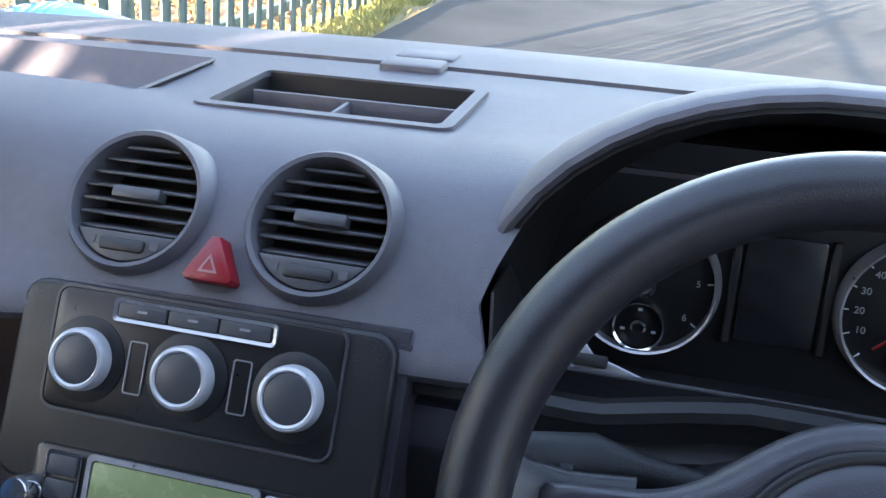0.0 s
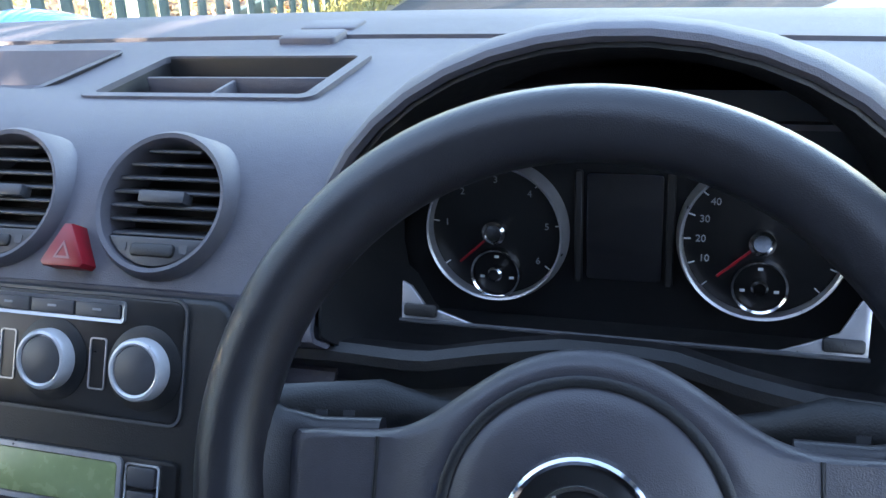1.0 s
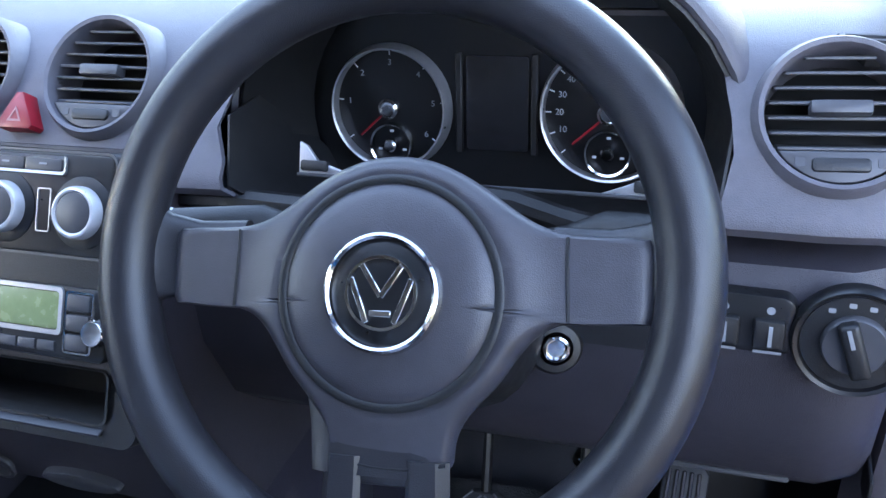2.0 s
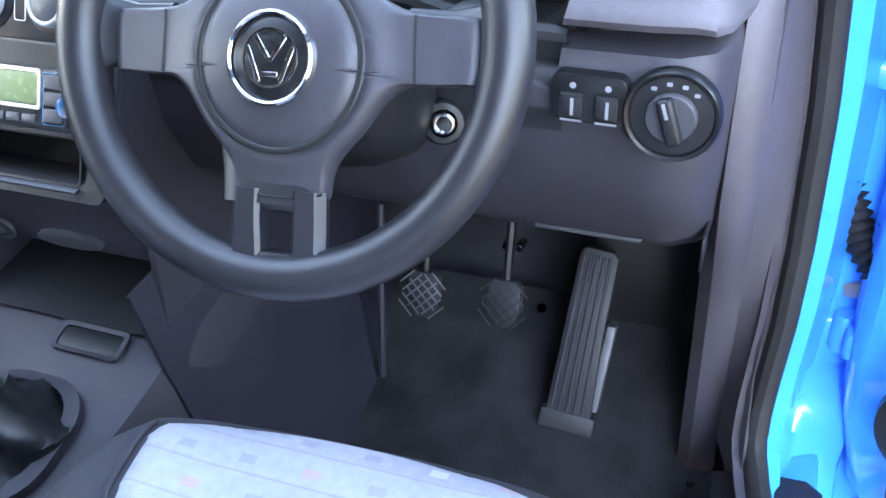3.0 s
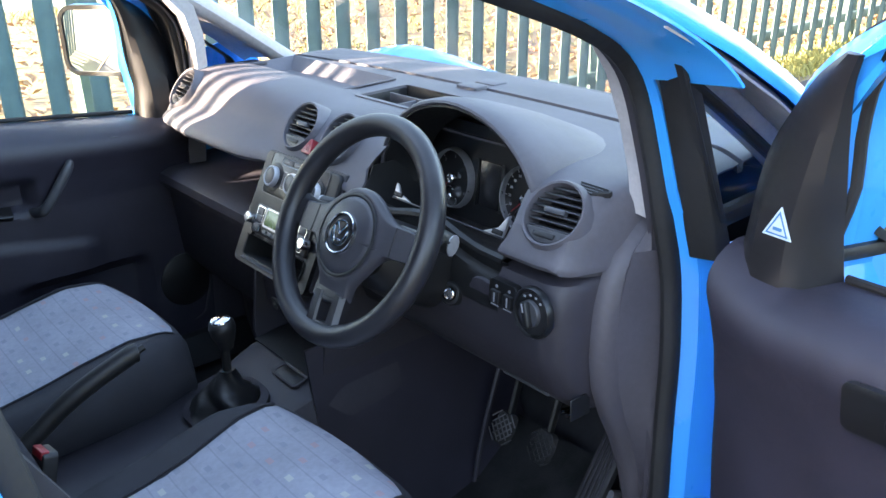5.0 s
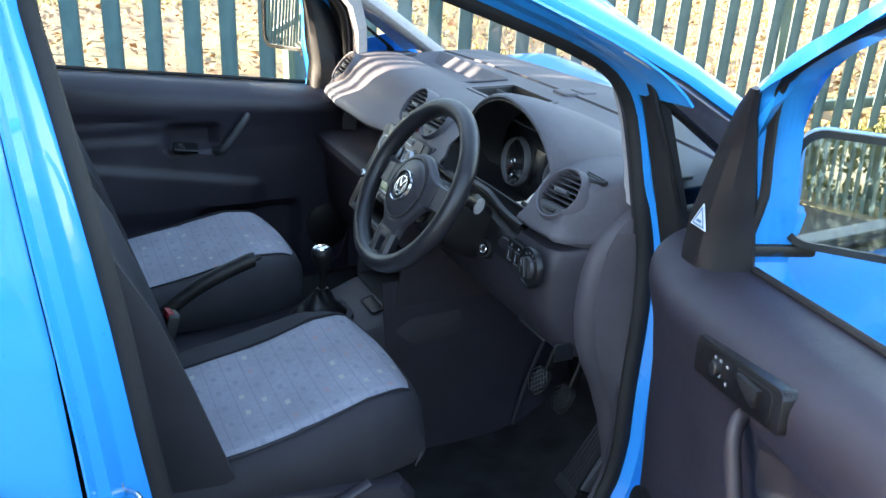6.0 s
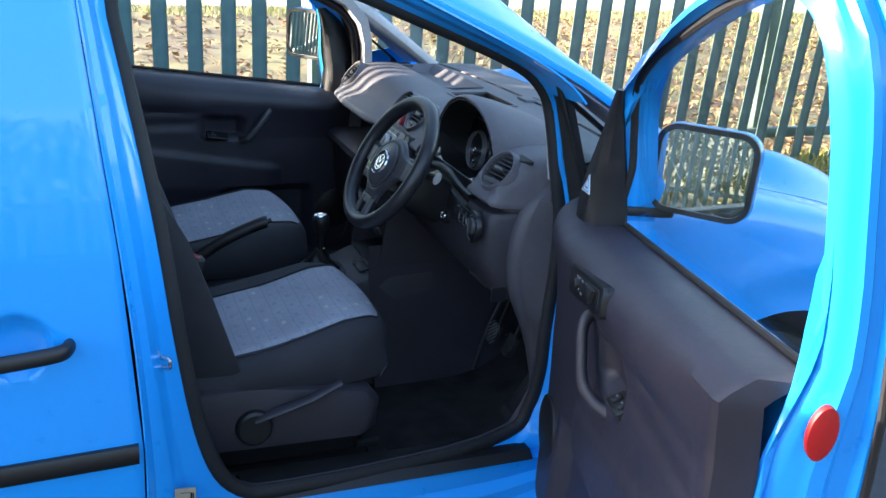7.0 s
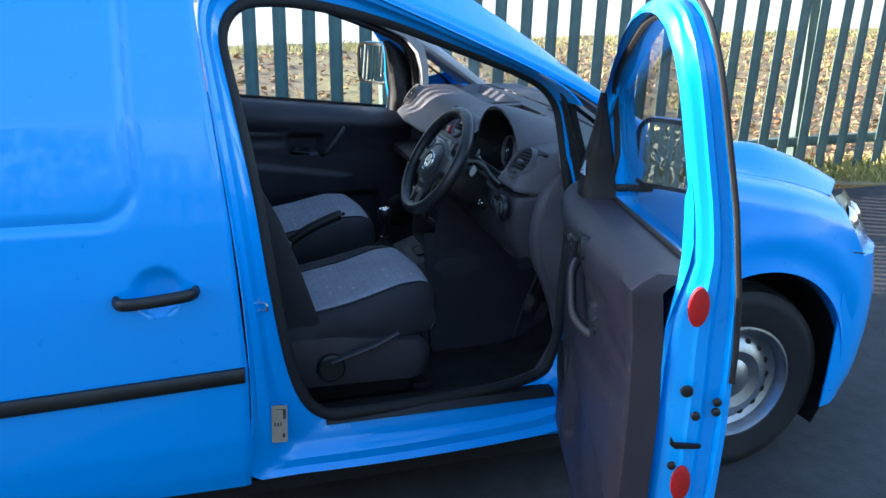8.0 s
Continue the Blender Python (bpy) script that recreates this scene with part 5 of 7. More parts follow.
dial(-0.090, 0.0, 0.0485, ["", "1", "2", "3", "4", "5", "6"], 215, 250, 222)
dial(0.090, 0.003, 0.0515, ["", "10", "20", "30", "40", "50", "60", "70", "80", "", "", "", "", ""], 222, 264, 222)
bm = bmesh.new()
plate(bm, rrect(0.052, 0.076, 0.003), CL @ pose(0.0, 0.006, -0.009), 0.004, 0.001)
part("trip_display", bm, mat("grey_lcd", (0.012, 0.012, 0.014), 0.22, var=0.05), cluster, "dark grey trip display")
CT = frame_at((0.367, 0.098, 0.943), (1, 0, 0), (0, 0.5, 1))
for s in (-1, 1):
    bm = bmesh.new()
    box(bm, (-0.0028, -0.04, -0.01), (0.0028, 0.04, -0.006), CL @ pose(s * 0.031, 0.006, 0), 0.001, 1)
    part("display_edge", bm, BLACK, cluster)
    bm = bmesh.new()
    plate(bm, [(s * a, b * (1 if s > 0 or b < 0 else 0.65)) for a, b in ((0.090, -0.003), (0.137, -0.005), (0.138, 0.032), (0.132, 0.028), (0.122, 0.010), (0.106, 0.003))], CT, 0.004, 0.001)
    part("cluster_corner", bm, ALU, cluster, "silver corner trim")
    bm = bmesh.new()
    plate(bm, rrect(0.022, 0.008, 0.002), CT @ pose(s * 0.124, 0.003, 0.003), 0.006, 0.001)
    part("trip_button", bm, BLACK, cluster)
bm = bmesh.new()
sweep(bm, [CT @ Vector((x, -0.004, 0.0)) for x in np.linspace(-0.138, 0.138, 21)], 0.0016, 0.0016, 8)
part("cluster_trim", bm, SLAT, cluster)

# cowl between dials and column
bm = bmesh.new()
rows = []
for x in np.linspace(0.14, 0.535, 25):
    zt = interp(x, ((0.14, 0.931), (0.19, 0.933), (0.25, 0.931), (0.30, 0.943), (0.34, 0.950), (0.40, 0.949), (0.44, 0.937), (0.48, 0.929), (0.565, 0.926)))
    rows.append([(x, 0.103, zt - 0.03), (x, 0.10, zt - 0.012), (x, 0.084, zt - 0.003), (x, 0.074, zt), (x, 0.067, zt - 0.003), (x, 0.065, zt - 0.009), (x, 0.076, zt - 0.014), (x, 0.076, zt - 0.030), (x, 0.064, zt - 0.036), (x, 0.056, 0.878), (x, 0.056, 0.845), (x, 0.2, 0.84)])
loft(bm, rows)
part("column_cowl", thick(bm, 0.003), BLACK, dash)
# recessed band under the vents on the driver's side, dark for the pad's shadow
bm = bmesh.new()
loft(bm, [[(x, y + turn, z) for y, z in ((0.10, 0.950), (0.104, 0.938), (0.104, 0.915), (0.096, 0.905), (0.3, 0.9))] for x, turn in ((0.555, 0), (0.6, 0.004), (0.63, 0.006), (0.645, 0.02), (0.66, 0.05))])
part("pad_shade_band", thick(bm, 0.003), DASHLOW, dash)

# light switch and rockers
SWM = frame_at((0.622, 0.045, 0.878), (1, -0.03, 0), (0, 0.1, 1))
bm = bmesh.new()
lathe(bm, [(0.037, -0.004), (0.0368, 0.004), (0.035, 0.007), (0.0325, 0.006), (0.031, 0.003)], SWM, 48)
lsw = part("light_switch", bm, PIANO, dash, "round black rotary light switch")
bm = bmesh.new()
lathe(bm, [(0.0312, 0.002), (0.031, 0.004), (0.02, 0.0045), (0.0, 0.0045)], SWM, 48)
part("switch_dial", bm, BLACK, lsw)
bm = bmesh.new()
lathe(bm, [(0.0195, 0.004), (0.0192, 0.009), (0.018, 0.0105), (0.0, 0.0105)], SWM, 36)
knob = part("switch_knob", bm, SLAT, lsw)
bm = bmesh.new()
box(bm, (-0.006, -0.0185, 0.008), (0.006, 0.0185, 0.019), SWM @ pose(0, 0, 0, 0, 0, 18), 0.003, 3)
part("switch_grip", bm, BLACK, lsw)
bm = bmesh.new()
box(bm, (-0.0012, 0.004, 0.019), (0.0012, 0.0165, 0.0198), SWM @ pose(0, 0, 0, 0, 0, 18))
part("grip_mark", bm, PRINT, lsw)
for a in (125, 98, 72, 48):
    bm = bmesh.new()
    plate(bm, rrect(0.0042, 0.003, 0.0008), SWM @ pose(0.0255 * math.cos(radians(a)), 0.0255 * math.sin(radians(a)), 0.005), 0.0006)
    part("switch_mark", bm, PRINT, lsw)
bm = bmesh.new()
plate(bm, rrect(0.060, 0.040, 0.009), SWM @ pose(-0.064, 0.004, 0.002), 0.012, 0.002)
rk = part("rocker_panel", bm, PIANO, dash, "black rocker switch panel")
for k in range(2):
    m = SWM @ pose(-0.0765 + 0.0275 * k, -0.001, 0.004)
    bm = bmesh.new()
    plate(bm, rrect(0.019, 0.02, 0.002), m @ pose(0, 0, 0.003), 0.008, 0.002)
    part("rocker", bm, BLACK, rk)
    bm = bmesh.new()
    box(bm, (-0.0012, -0.007, 0), (0.0012, 0.007, 0.0008), m @ pose(0.001, 0.0, 0.003))
    part("rocker_mark", bm, PRINT, rk)
    bm = bmesh.new()
    box(bm, (-0.0085, -0.0008, 0), (0.0085, 0.0008, 0.0008), m @ pose(0, -0.0125, 0.0))
    part("rocker_mark", bm, PRINT, rk)
    bm = bmesh.new()
    lathe(bm, [(0.0026, 0.0), (0.0026, 0.0005), (0.0, 0.0005)], m @ pose(0, 0.0155, -0.002), 12)
    part("rocker_mark", bm, PRINT, rk)
bm = bmesh.new()
box(bm, (0.50, 0.094, 0.714), (0.60, 0.105, 0.719), None, 0.002)
part("knee_slot", bm, SLAT, dash)
bm = bmesh.new()
box(bm, (0.6525, 0.085, 0.70), (0.655, 0.125, 0.735), None, 0.0008, 1)
part("knee_seam", bm, BLACK, dash)
# cup-like recess by the column
bm = bmesh.new()
plate(bm, rrect(0.07, 0.085, 0.03), frame_at((0.502, 0.06, 0.845), (1, 0, 0), (0, -0.05, 1)) @ pose(0, 0, 0.003), 0.02, 0.004)
part("column_cover", bm, DASHLOW, dash)

# ---- steering wheel ----
WC = Vector((0.3721, -0.0761, 0.9672))
TL, YW = radians(31.3), radians(2.1)
WM = frame_at(WC, (math.cos(YW), math.sin(YW), 0), (0, math.sin(TL), math.cos(TL))) @ pose(0, 0, 0, 0, 0, 2.5)
WN = WM.to_3x3() @ Vector((0, 0, 1))
wheel_t = thing("steering_wheel", "dark grey three-spoke leather steering wheel with a chrome badge", "steering wheel", tuple(WC))
RIM = 0.1594
bm = bmesh.new()
sweep(bm, [WM @ Vector((RIM * math.cos(2 * math.pi * i / 96), RIM * math.sin(2 * math.pi * i / 96), 0.0)) for i in range(96)], 0.0172, 0.0185, 16, True, up=WN)
COVER = mat("grained_airbag_plastic", (0.056, 0.053, 0.062), 0.34, var=0.1, bump=0.12, bscale=1500, voronoi=True)
part("rim", bm, LEATHER, wheel_t, "worn dark leather rim")


HM = WM @ pose(0.0065, -0.0115, 0)


def dome(x, y):
    """Height of the airbag cover above the rim's plane."""
    r = math.hypot(x, y)
    z = 0.0265 - 0.030 * (r / 0.095) ** 2.4
    z -= 0.0035 * math.exp(-((r - 0.060) / 0.004) ** 2)
    return z


# hub pad: a disc that runs out into two square-ended arms and a neck
def smin(a, b, k):
    h = max(k - abs(a - b), 0.0) / k
    return min(a, b) - h * h * k * 0.25


def slab(x, y, cx, cy, hx, hy, r):
    dx, dy = abs(x - cx) - hx + r, abs(y - cy) - hy + r
    return math.hypot(max(dx, 0), max(dy, 0)) + min(max(dx, dy), 0) - r


def hub_edge(c, s):
    """Distance from the hub's centre to the cover's outline in the direction (c, s)."""
    lo, hi = 0.05, 0.16
    for _ in range(24):
        R = 0.5 * (lo + hi)
        x, y = abs(R * c), R * s
        d = math.hypot(x, y) - 0.073
        d = smin(d, slab(x, y - 0.04 * max(0, 0.115 - x), 0.06, 0.0105, 0.077, 0.0225, 0.006), 0.03)
        d = smin(d, slab(x, y, 0.0, -0.05, 0.034, 0.044, 0.008), 0.02)
        lo, hi = (R, hi) if d < 0 else (lo, R)
    return lo


bm = bmesh.new()
rows = []
na = 240
for k in range(28):
    t = (k / 27) ** 0.85
    ring = []
    for i in range(na):
        a = 2 * math.pi * i / na
        c, s = math.cos(a), math.sin(a)
        R = hub_edge(c, s)
        x, y = R * t * c, R * t * s
        r = math.hypot(x, y)
        za, zb = dome(x, y), 0.007 - 0.06 * max(0, r - 0.1)
        edge = max(0.0, 1 - (R - r) / 0.007)
        z = 0.5 * (za + zb + math.hypot(za - zb, 0.010)) - 0.003 - 0.005 * edge * edge
        ring.append(HM @ Vector((x, y, z)))
    rows.append(ring)
rows.append([p - HM.to_3x3() @ Vector((0, 0, 0.009)) for p in rows[-1]])
loft(bm, rows, around=True)
part("airbag_cover", thick(bm, 0.004), COVER, wheel_t, "dark airbag cover with a round crease")


def spoke(a0, pts, label=""):
    """A spoke from the hub to the rim, in sections of (distance, half width, height, half thickness)."""
    a = radians(a0)
    u, v = Vector((math.cos(a), math.sin(a), 0)), Vector((-math.sin(a), math.cos(a), 0))
    rows = []
    for d, hw, h, ht in pts:
        rows.append([WM @ (u * d + v * hw * abs(math.cos(q)) ** 0.55 * (1 if math.cos(q) > 0 else -1) + Vector((0, 0, h + ht * abs(math.sin(q)) ** 0.7 * (1 if math.sin(q) > 0 else -1)))) for q in np.linspace(0, 2 * math.pi, 20, endpoint=False)])
    bm = bmesh.new()
    loft(bm, rows, around=True, cap=True)
    return part("spoke", bm, LEATHER, wheel_t, label)


for a0 in (178, 2):
    spoke(a0, [(0.09, 0.024, -0.012, 0.007), (0.12, 0.022, -0.012, 0.007), (0.138, 0.025, -0.010, 0.008), (0.151, 0.034, 0.0, 0.009), (0.162, 0.044, 0.0, 0.007)])
    bm = bmesh.new()
    s = 1 if a0 == 2 else -1
    sweep(bm, [HM @ Vector((s * (0.092 + 0.05 * (0.02 - y) * (y < 0.02)), y, 0.5 * (dome(0.094, y) + 0.007 + math.hypot(dome(0.094, y) - 0.007, 0.010)) - 0.0026)) for y in np.linspace(-0.011, 0.032, 9)], 0.0009, 0.0009, 6)
    part("spoke_seam", bm, BLACK, wheel_t)
spoke(270, [(0.06, 0.045, -0.004, 0.010), (0.085, 0.040, -0.003, 0.010), (0.108, 0.037, 0.0, 0.010)])
bm = bmesh.new()
sweep(bm, [WM @ Vector((x + 0.008, -0.1035 + 0.004 * (x / 0.03) ** 2, 0.0088)) for x in np.linspace(-0.032, 0.032, 9)], 0.001, 0.001, 6)
part("spoke_seam", bm, BLACK, wheel_t)
for s in (-1, 1):
    bm = bmesh.new()
    rows = []
    for d, x0, x1, h in ((0.098, 0.0125, 0.035, 0.004), (0.12, 0.0125, 0.036, 0.004), (0.138, 0.0115, 0.036, 0.003), (0.152, 0.0110, 0.042, 0.002), (0.162, 0.010, 0.05, 0.0)):
        rows.append([WM @ Vector((0.006 + s * x, -d, z)) for x, z in ((x0, h - 0.016), (x0, h + 0.004), (x0 + 0.003, h + 0.007), (x1 - 0.006, h + 0.007), (x1, h), (x1 - 0.004, h - 0.014))])
    loft(bm, rows, around=True, cap=True)
    part("lower_spoke_arm", bm, LEATHER, wheel_t)
bm = bmesh.new()
box(bm, (-0.0085, -0.160, -0.012), (0.0205, -0.141, 0.0085), WM, 0.003)
box(bm, (-0.0085, -0.113, -0.012), (0.0205, -0.100, 0.0085), WM, 0.003)
part("spoke_bridge", bm, LEATHER, wheel_t)
# round crease in the cover
bm = bmesh.new()
cr = []
for i in range(72):
    x, y = 0.060 * math.cos(i * math.pi / 36), 0.060 * math.sin(i * math.pi / 36)
    za, zb = 0.0265 - 0.030 * (0.060 / 0.095) ** 2.4, 0.007
    cr.append(HM @ Vector((x, y, 0.5 * (za + zb + math.hypot(za - zb, 0.010)) - 0.0034)))
sweep(bm, cr, 0.0024, 0.0008, 8, True, up=tuple(HM.to_3x3() @ Vector((0, 0, 1))))
part("cover_crease", bm, BLACK, wheel_t, "dark round crease")
# badge
BM = HM @ pose(0, 0, -0.0045)
bm = bmesh.new()
lathe(bm, [(0.0275, 0.026), (0.028, 0.0315), (0.0295, 0.0325), (0.031, 0.0315), (0.0325, 0.026)], BM, 48)
ring = part("badge_ring", bm, CHROME, wheel_t, "chrome badge ring")
bm = bmesh.new()
disc(bm, 0.028, BM @ pose(0, 0, 0.0295), 0.004, 40)
part("badge_base", bm, PIANO, ring)
bm = bmesh.new()
lathe(bm, [(0.0175, 0.0295), (0.0178, 0.0308), (0.0195, 0.0308), (0.0198, 0.0295)], BM, 40)
part("badge_mark", bm, CHROME, ring)
for x0, y0, x1, y1 in ((-0.011, 0.0145, 0.0, -0.002), (0.011, 0.0145, 0.0, -0.002), (-0.0165, 0.0075, -0.0075, -0.0155), (0.0165, 0.0075, 0.0075, -0.0155), (-0.006, -0.0105, 0.006, -0.0105)):
    bm = bmesh.new()
    a = math.atan2(y1 - y0, x1 - x0)
    L = math.hypot(x1 - x0, y1 - y0)
    box(bm, (0, -0.0017, 0), (L, 0.0017, 0.0014), BM @ pose(x0, y0, 0.0295) @ Matrix.Rotation(a, 4, "Z"), 0.0004, 1)
    part("badge_mark", bm, CHROME, ring)

# column shroud, stalks, ignition
col = thing("steering_column", "black steering column shroud with stalks and ignition lock", "steering column", (0.37, 0.03, 0.9))
bm = bmesh.new()
rows = []
for d, w, h0, h1 in ((0.035, 0.05, 0.03, -0.06), (0.06, 0.062, 0.035, -0.075), (0.11, 0.066, 0.035, -0.085), (0.17, 0.06, 0.03, -0.08)):
    rows.append([WM @ Vector((w * abs(math.cos(q)) ** 0.6 * (1 if math.cos(q) > 0 else -1), (h0 if math.sin(q) > 0 else -h1) * abs(math.sin(q)) ** 0.6 * (1 if math.sin(q) > 0 else -1), -d)) for q in np.linspace(0, 2 * math.pi, 24, endpoint=False)])
loft(bm, rows, around=True, cap=True)
part("shroud", bm, BLACK, col)
END = {-1: 0.168, 1: 0.150}
for s, nm in ((-1, "indicator_stalk"), (1, "wiper_stalk")):
    bm = bmesh.new()
    pth = [WM @ Vector(q) for q in ((s * 0.04, 0.016, -0.085), (s * 0.085, 0.022, -0.078), (s * 0.11, 0.025, -0.068), (s * END[s], 0.022, -0.055))]
    sweep(bm, pth, [0.006, 0.007, 0.009, 0.0085], [0.009, 0.011, 0.0165, 0.015], 12, up=WM.to_3x3() @ Vector((0, 1, 0)))
    st = part(nm, bm, BLACK, col, "black stalk with small white marks")
    bm = bmesh.new()
    sweep(bm, [WM @ Vector((s * (END[s] - 0.0005), 0.022, -0.055)), WM @ Vector((s * (END[s] + 0.002), 0.022, -0.0546))], 0.009, 0.0155, 12, up=WM.to_3x3() @ Vector((0, 1, 0)))
    part("stalk_tip", bm, ALU, st)
    for k in range(3):
        bm = bmesh.new()
        box(bm, (-0.003, -0.0018, 0), (0.003, 0.0018, 0.0006), WM @ pose(s * (0.122 + 0.014 * k), 0.0240, -0.0525 + 0.003 * k, -4, -s * 12))
        part("stalk_mark", bm, SLAT, st)
IG = frame_at((0.437, 0.045, 0.845), (0.9, 0.35, 0), (0, 0.35, 1))
bm = bmesh.new()
lathe(bm, [(0.02, -0.05), (0.0195, -0.004), (0.017, 0.0), (0.012, 0.001)], IG, 28)
ig = part("ignition_housing", bm, BLACK, col)
bm = bmesh.new()
lathe(bm, [(0.0095, -0.002), (0.0092, 0.003), (0.0075, 0.004), (0.006, 0.001), (0.0, 0.001)], IG, 24)
part("ignition_lock", bm, CHROME, ig, "chrome ignition lock")


# ---- centre console, gear lever, handbrake ----
cons = thing("centre_console", "dark grey centre console with a tray slot", "console", (0.01, -0.1, 0.27))
bm = bmesh.new()
rows = []
for y, zt, w0 in ((0.14, 0.588, 0.135), (0.02, 0.580, 0.137), (-0.03, 0.574, 0.135), (-0.065, 0.563, 0.13), (-0.12, 0.546, 0.12), (-0.24, 0.530, 0.115), (-0.34, 0.520, 0.10), (-0.60, 0.510, 0.09)):
    rows.append([(0.005 + s * x, y, z) for s, x, z in ((-1, w0 + 0.06, 0.262), (-1, w0 + 0.03, 0.40), (-1, w0 + 0.008, zt - 0.03), (-1, w0, zt - 0.006), (-1, w0 - 0.012, zt), (1, w0 - 0.012, zt), (1, w0, zt - 0.006), (1, w0 + 0.008, zt - 0.03), (1, w0 + 0.03, 0.40), (1, w0 + 0.06, 0.262))])
loft(bm, rows)
part("console_body", bm, DASHLOW, cons)
bm = bmesh.new()
plate(bm, rrect(0.075, 0.024, 0.006), frame_at((0.046, -0.044, 0.5745), (1, 0, 0), (0, 1, 0.25)), 0.004, 0.001)
part("console_slot", bm, BLACK, cons, "black coin slot")
bm = bmesh.new()
bezel(bm, rrect(0.09, 0.036, 0.009), rrect(0.077, 0.026, 0.006), frame_at((0.046, -0.044, 0.5765), (1, 0, 0), (0, 1, 0.25)), 0.004, -0.001)
part("slot_rim", bm, DASHLOW, cons)
GB = frame_at((0.02, -0.165, 0.5475), (1, 0, 0), (0, 1, 0.15))
bm = bmesh.new()
bezel(bm, rrect(0.145, 0.15, 0.055, 8), rrect(0.118, 0.124, 0.045, 8), GB @ pose(0, 0, 0.006), 0.012, 0.004)
part("boot_rim", bm, DASHLOW, cons, "dark gaiter surround")

gear = thing("gear_lever", "black gear lever with a chrome-topped knob and leather gaiter", "gear lever", (0.02, -0.165, 0.55))
bm = bmesh.new()
rows = []
for k in range(15):
    t = k / 14
    r = 0.058 * (1 - t) ** 1.2 + 0.013
    rows.append([Vector((0.02 + 0.03 * t, -0.165 + 0.0 * t, 0.55 + 0.085 * t)) + Vector((math.cos(a) * r * (1 + 0.10 * math.sin(4 * a + 9 * t)), math.sin(a) * r * (1 + 0.10 * math.sin(4 * a + 9 * t)), 0.004 * math.sin(3 * a + 22 * t) * (1 - t))) for a in np.linspace(0, 2 * math.pi, 32, endpoint=False)])
loft(bm, rows, around=True, cap=True)
part("gaiter", bm, mat("gaiter_leather", (0.014, 0.014, 0.015), 0.38, var=0.2, bump=0.2, bscale=700), gear, "creased black leather gaiter")
bm = bmesh.new()
sweep(bm, [(0.047, -0.165, 0.62), (0.054, -0.165, 0.70)], 0.008, 0.008, 12)
part("shaft", bm, BLACK, gear)
bm = bmesh.new()
lathe(bm, [(0.0, -0.03), (0.012, -0.03), (0.016, -0.018), (0.022, 0.0), (0.024, 0.012), (0.022, 0.022), (0.018, 0.026)], pose(0.056, -0.165, 0.71, 4), 28)
kn = part("gear_knob", bm, BLACK, gear, "black gear knob")
bm = bmesh.new()
lathe(bm, [(0.0185, 0.0255), (0.0175, 0.0285), (0.012, 0.0305), (0.0, 0.031)], pose(0.056, -0.165, 0.71, 4), 28)
part("knob_cap", bm, CHROME, kn, "chrome knob cap")

hb = thing("handbrake", "black handbrake lever between the seats", "handbrake", (0.0, -0.45, 0.51))
bm = bmesh.new()
sweep(bm, smooth_path([(0.0, -0.60, 0.53), (0.004, -0.52, 0.585), (0.01, -0.42, 0.655), (0.018, -0.32, 0.70), (0.02, -0.295, 0.706)], 5), [0.012] * 5 + [0.014] * 5 + [0.016] * 5 + [0.016] * 5 + [0.011], [0.016] * 5 + [0.017] * 5 + [0.018] * 5 + [0.018] * 5 + [0.013], 14)
body("grip", bm, BLACK, hb)
bm = bmesh.new()
sweep(bm, [(0.0205, -0.296, 0.707), (0.021, -0.283, 0.712)], 0.006, 0.006, 12)
body("release_button", bm, BLACK, hb)

buck = thing("belt_buckle", "black seat belt buckle with a red button", "buckle", (0.15, -0.53, 0.5))
BK = frame_at((0.158, -0.525, 0.62), (1, 0.1, 0), (-0.15, 0.25, 1))
bm = bmesh.new()
plate(bm, rrect(0.042, 0.095, 0.008), BK @ pose(0, 0, 0.012), 0.024, 0.004)
body("buckle_body", bm, BLACK, buck)
bm = bmesh.new()
box(bm, (-0.016, 0.036, 0.0), (0.016, 0.05, 0.0135), BK, 0.002)
body("release_button", bm, RED, buck, "red release button")
bm = bmesh.new()
box(bm, (-0.014, -0.14, -0.004), (0.014, -0.045, 0.004), BK, 0.002)
body("buckle_stem", bm, BLACK, buck)


# ---- pedals ----
PEDAL = mat("worn_pedal_rubber", (0.03, 0.03, 0.032), 0.55, var=0.3, bump=0.2, bscale=200)
WORN = mat("worn_bright_edge", (0.18, 0.18, 0.19), 0.5, 0.2, var=0.3)


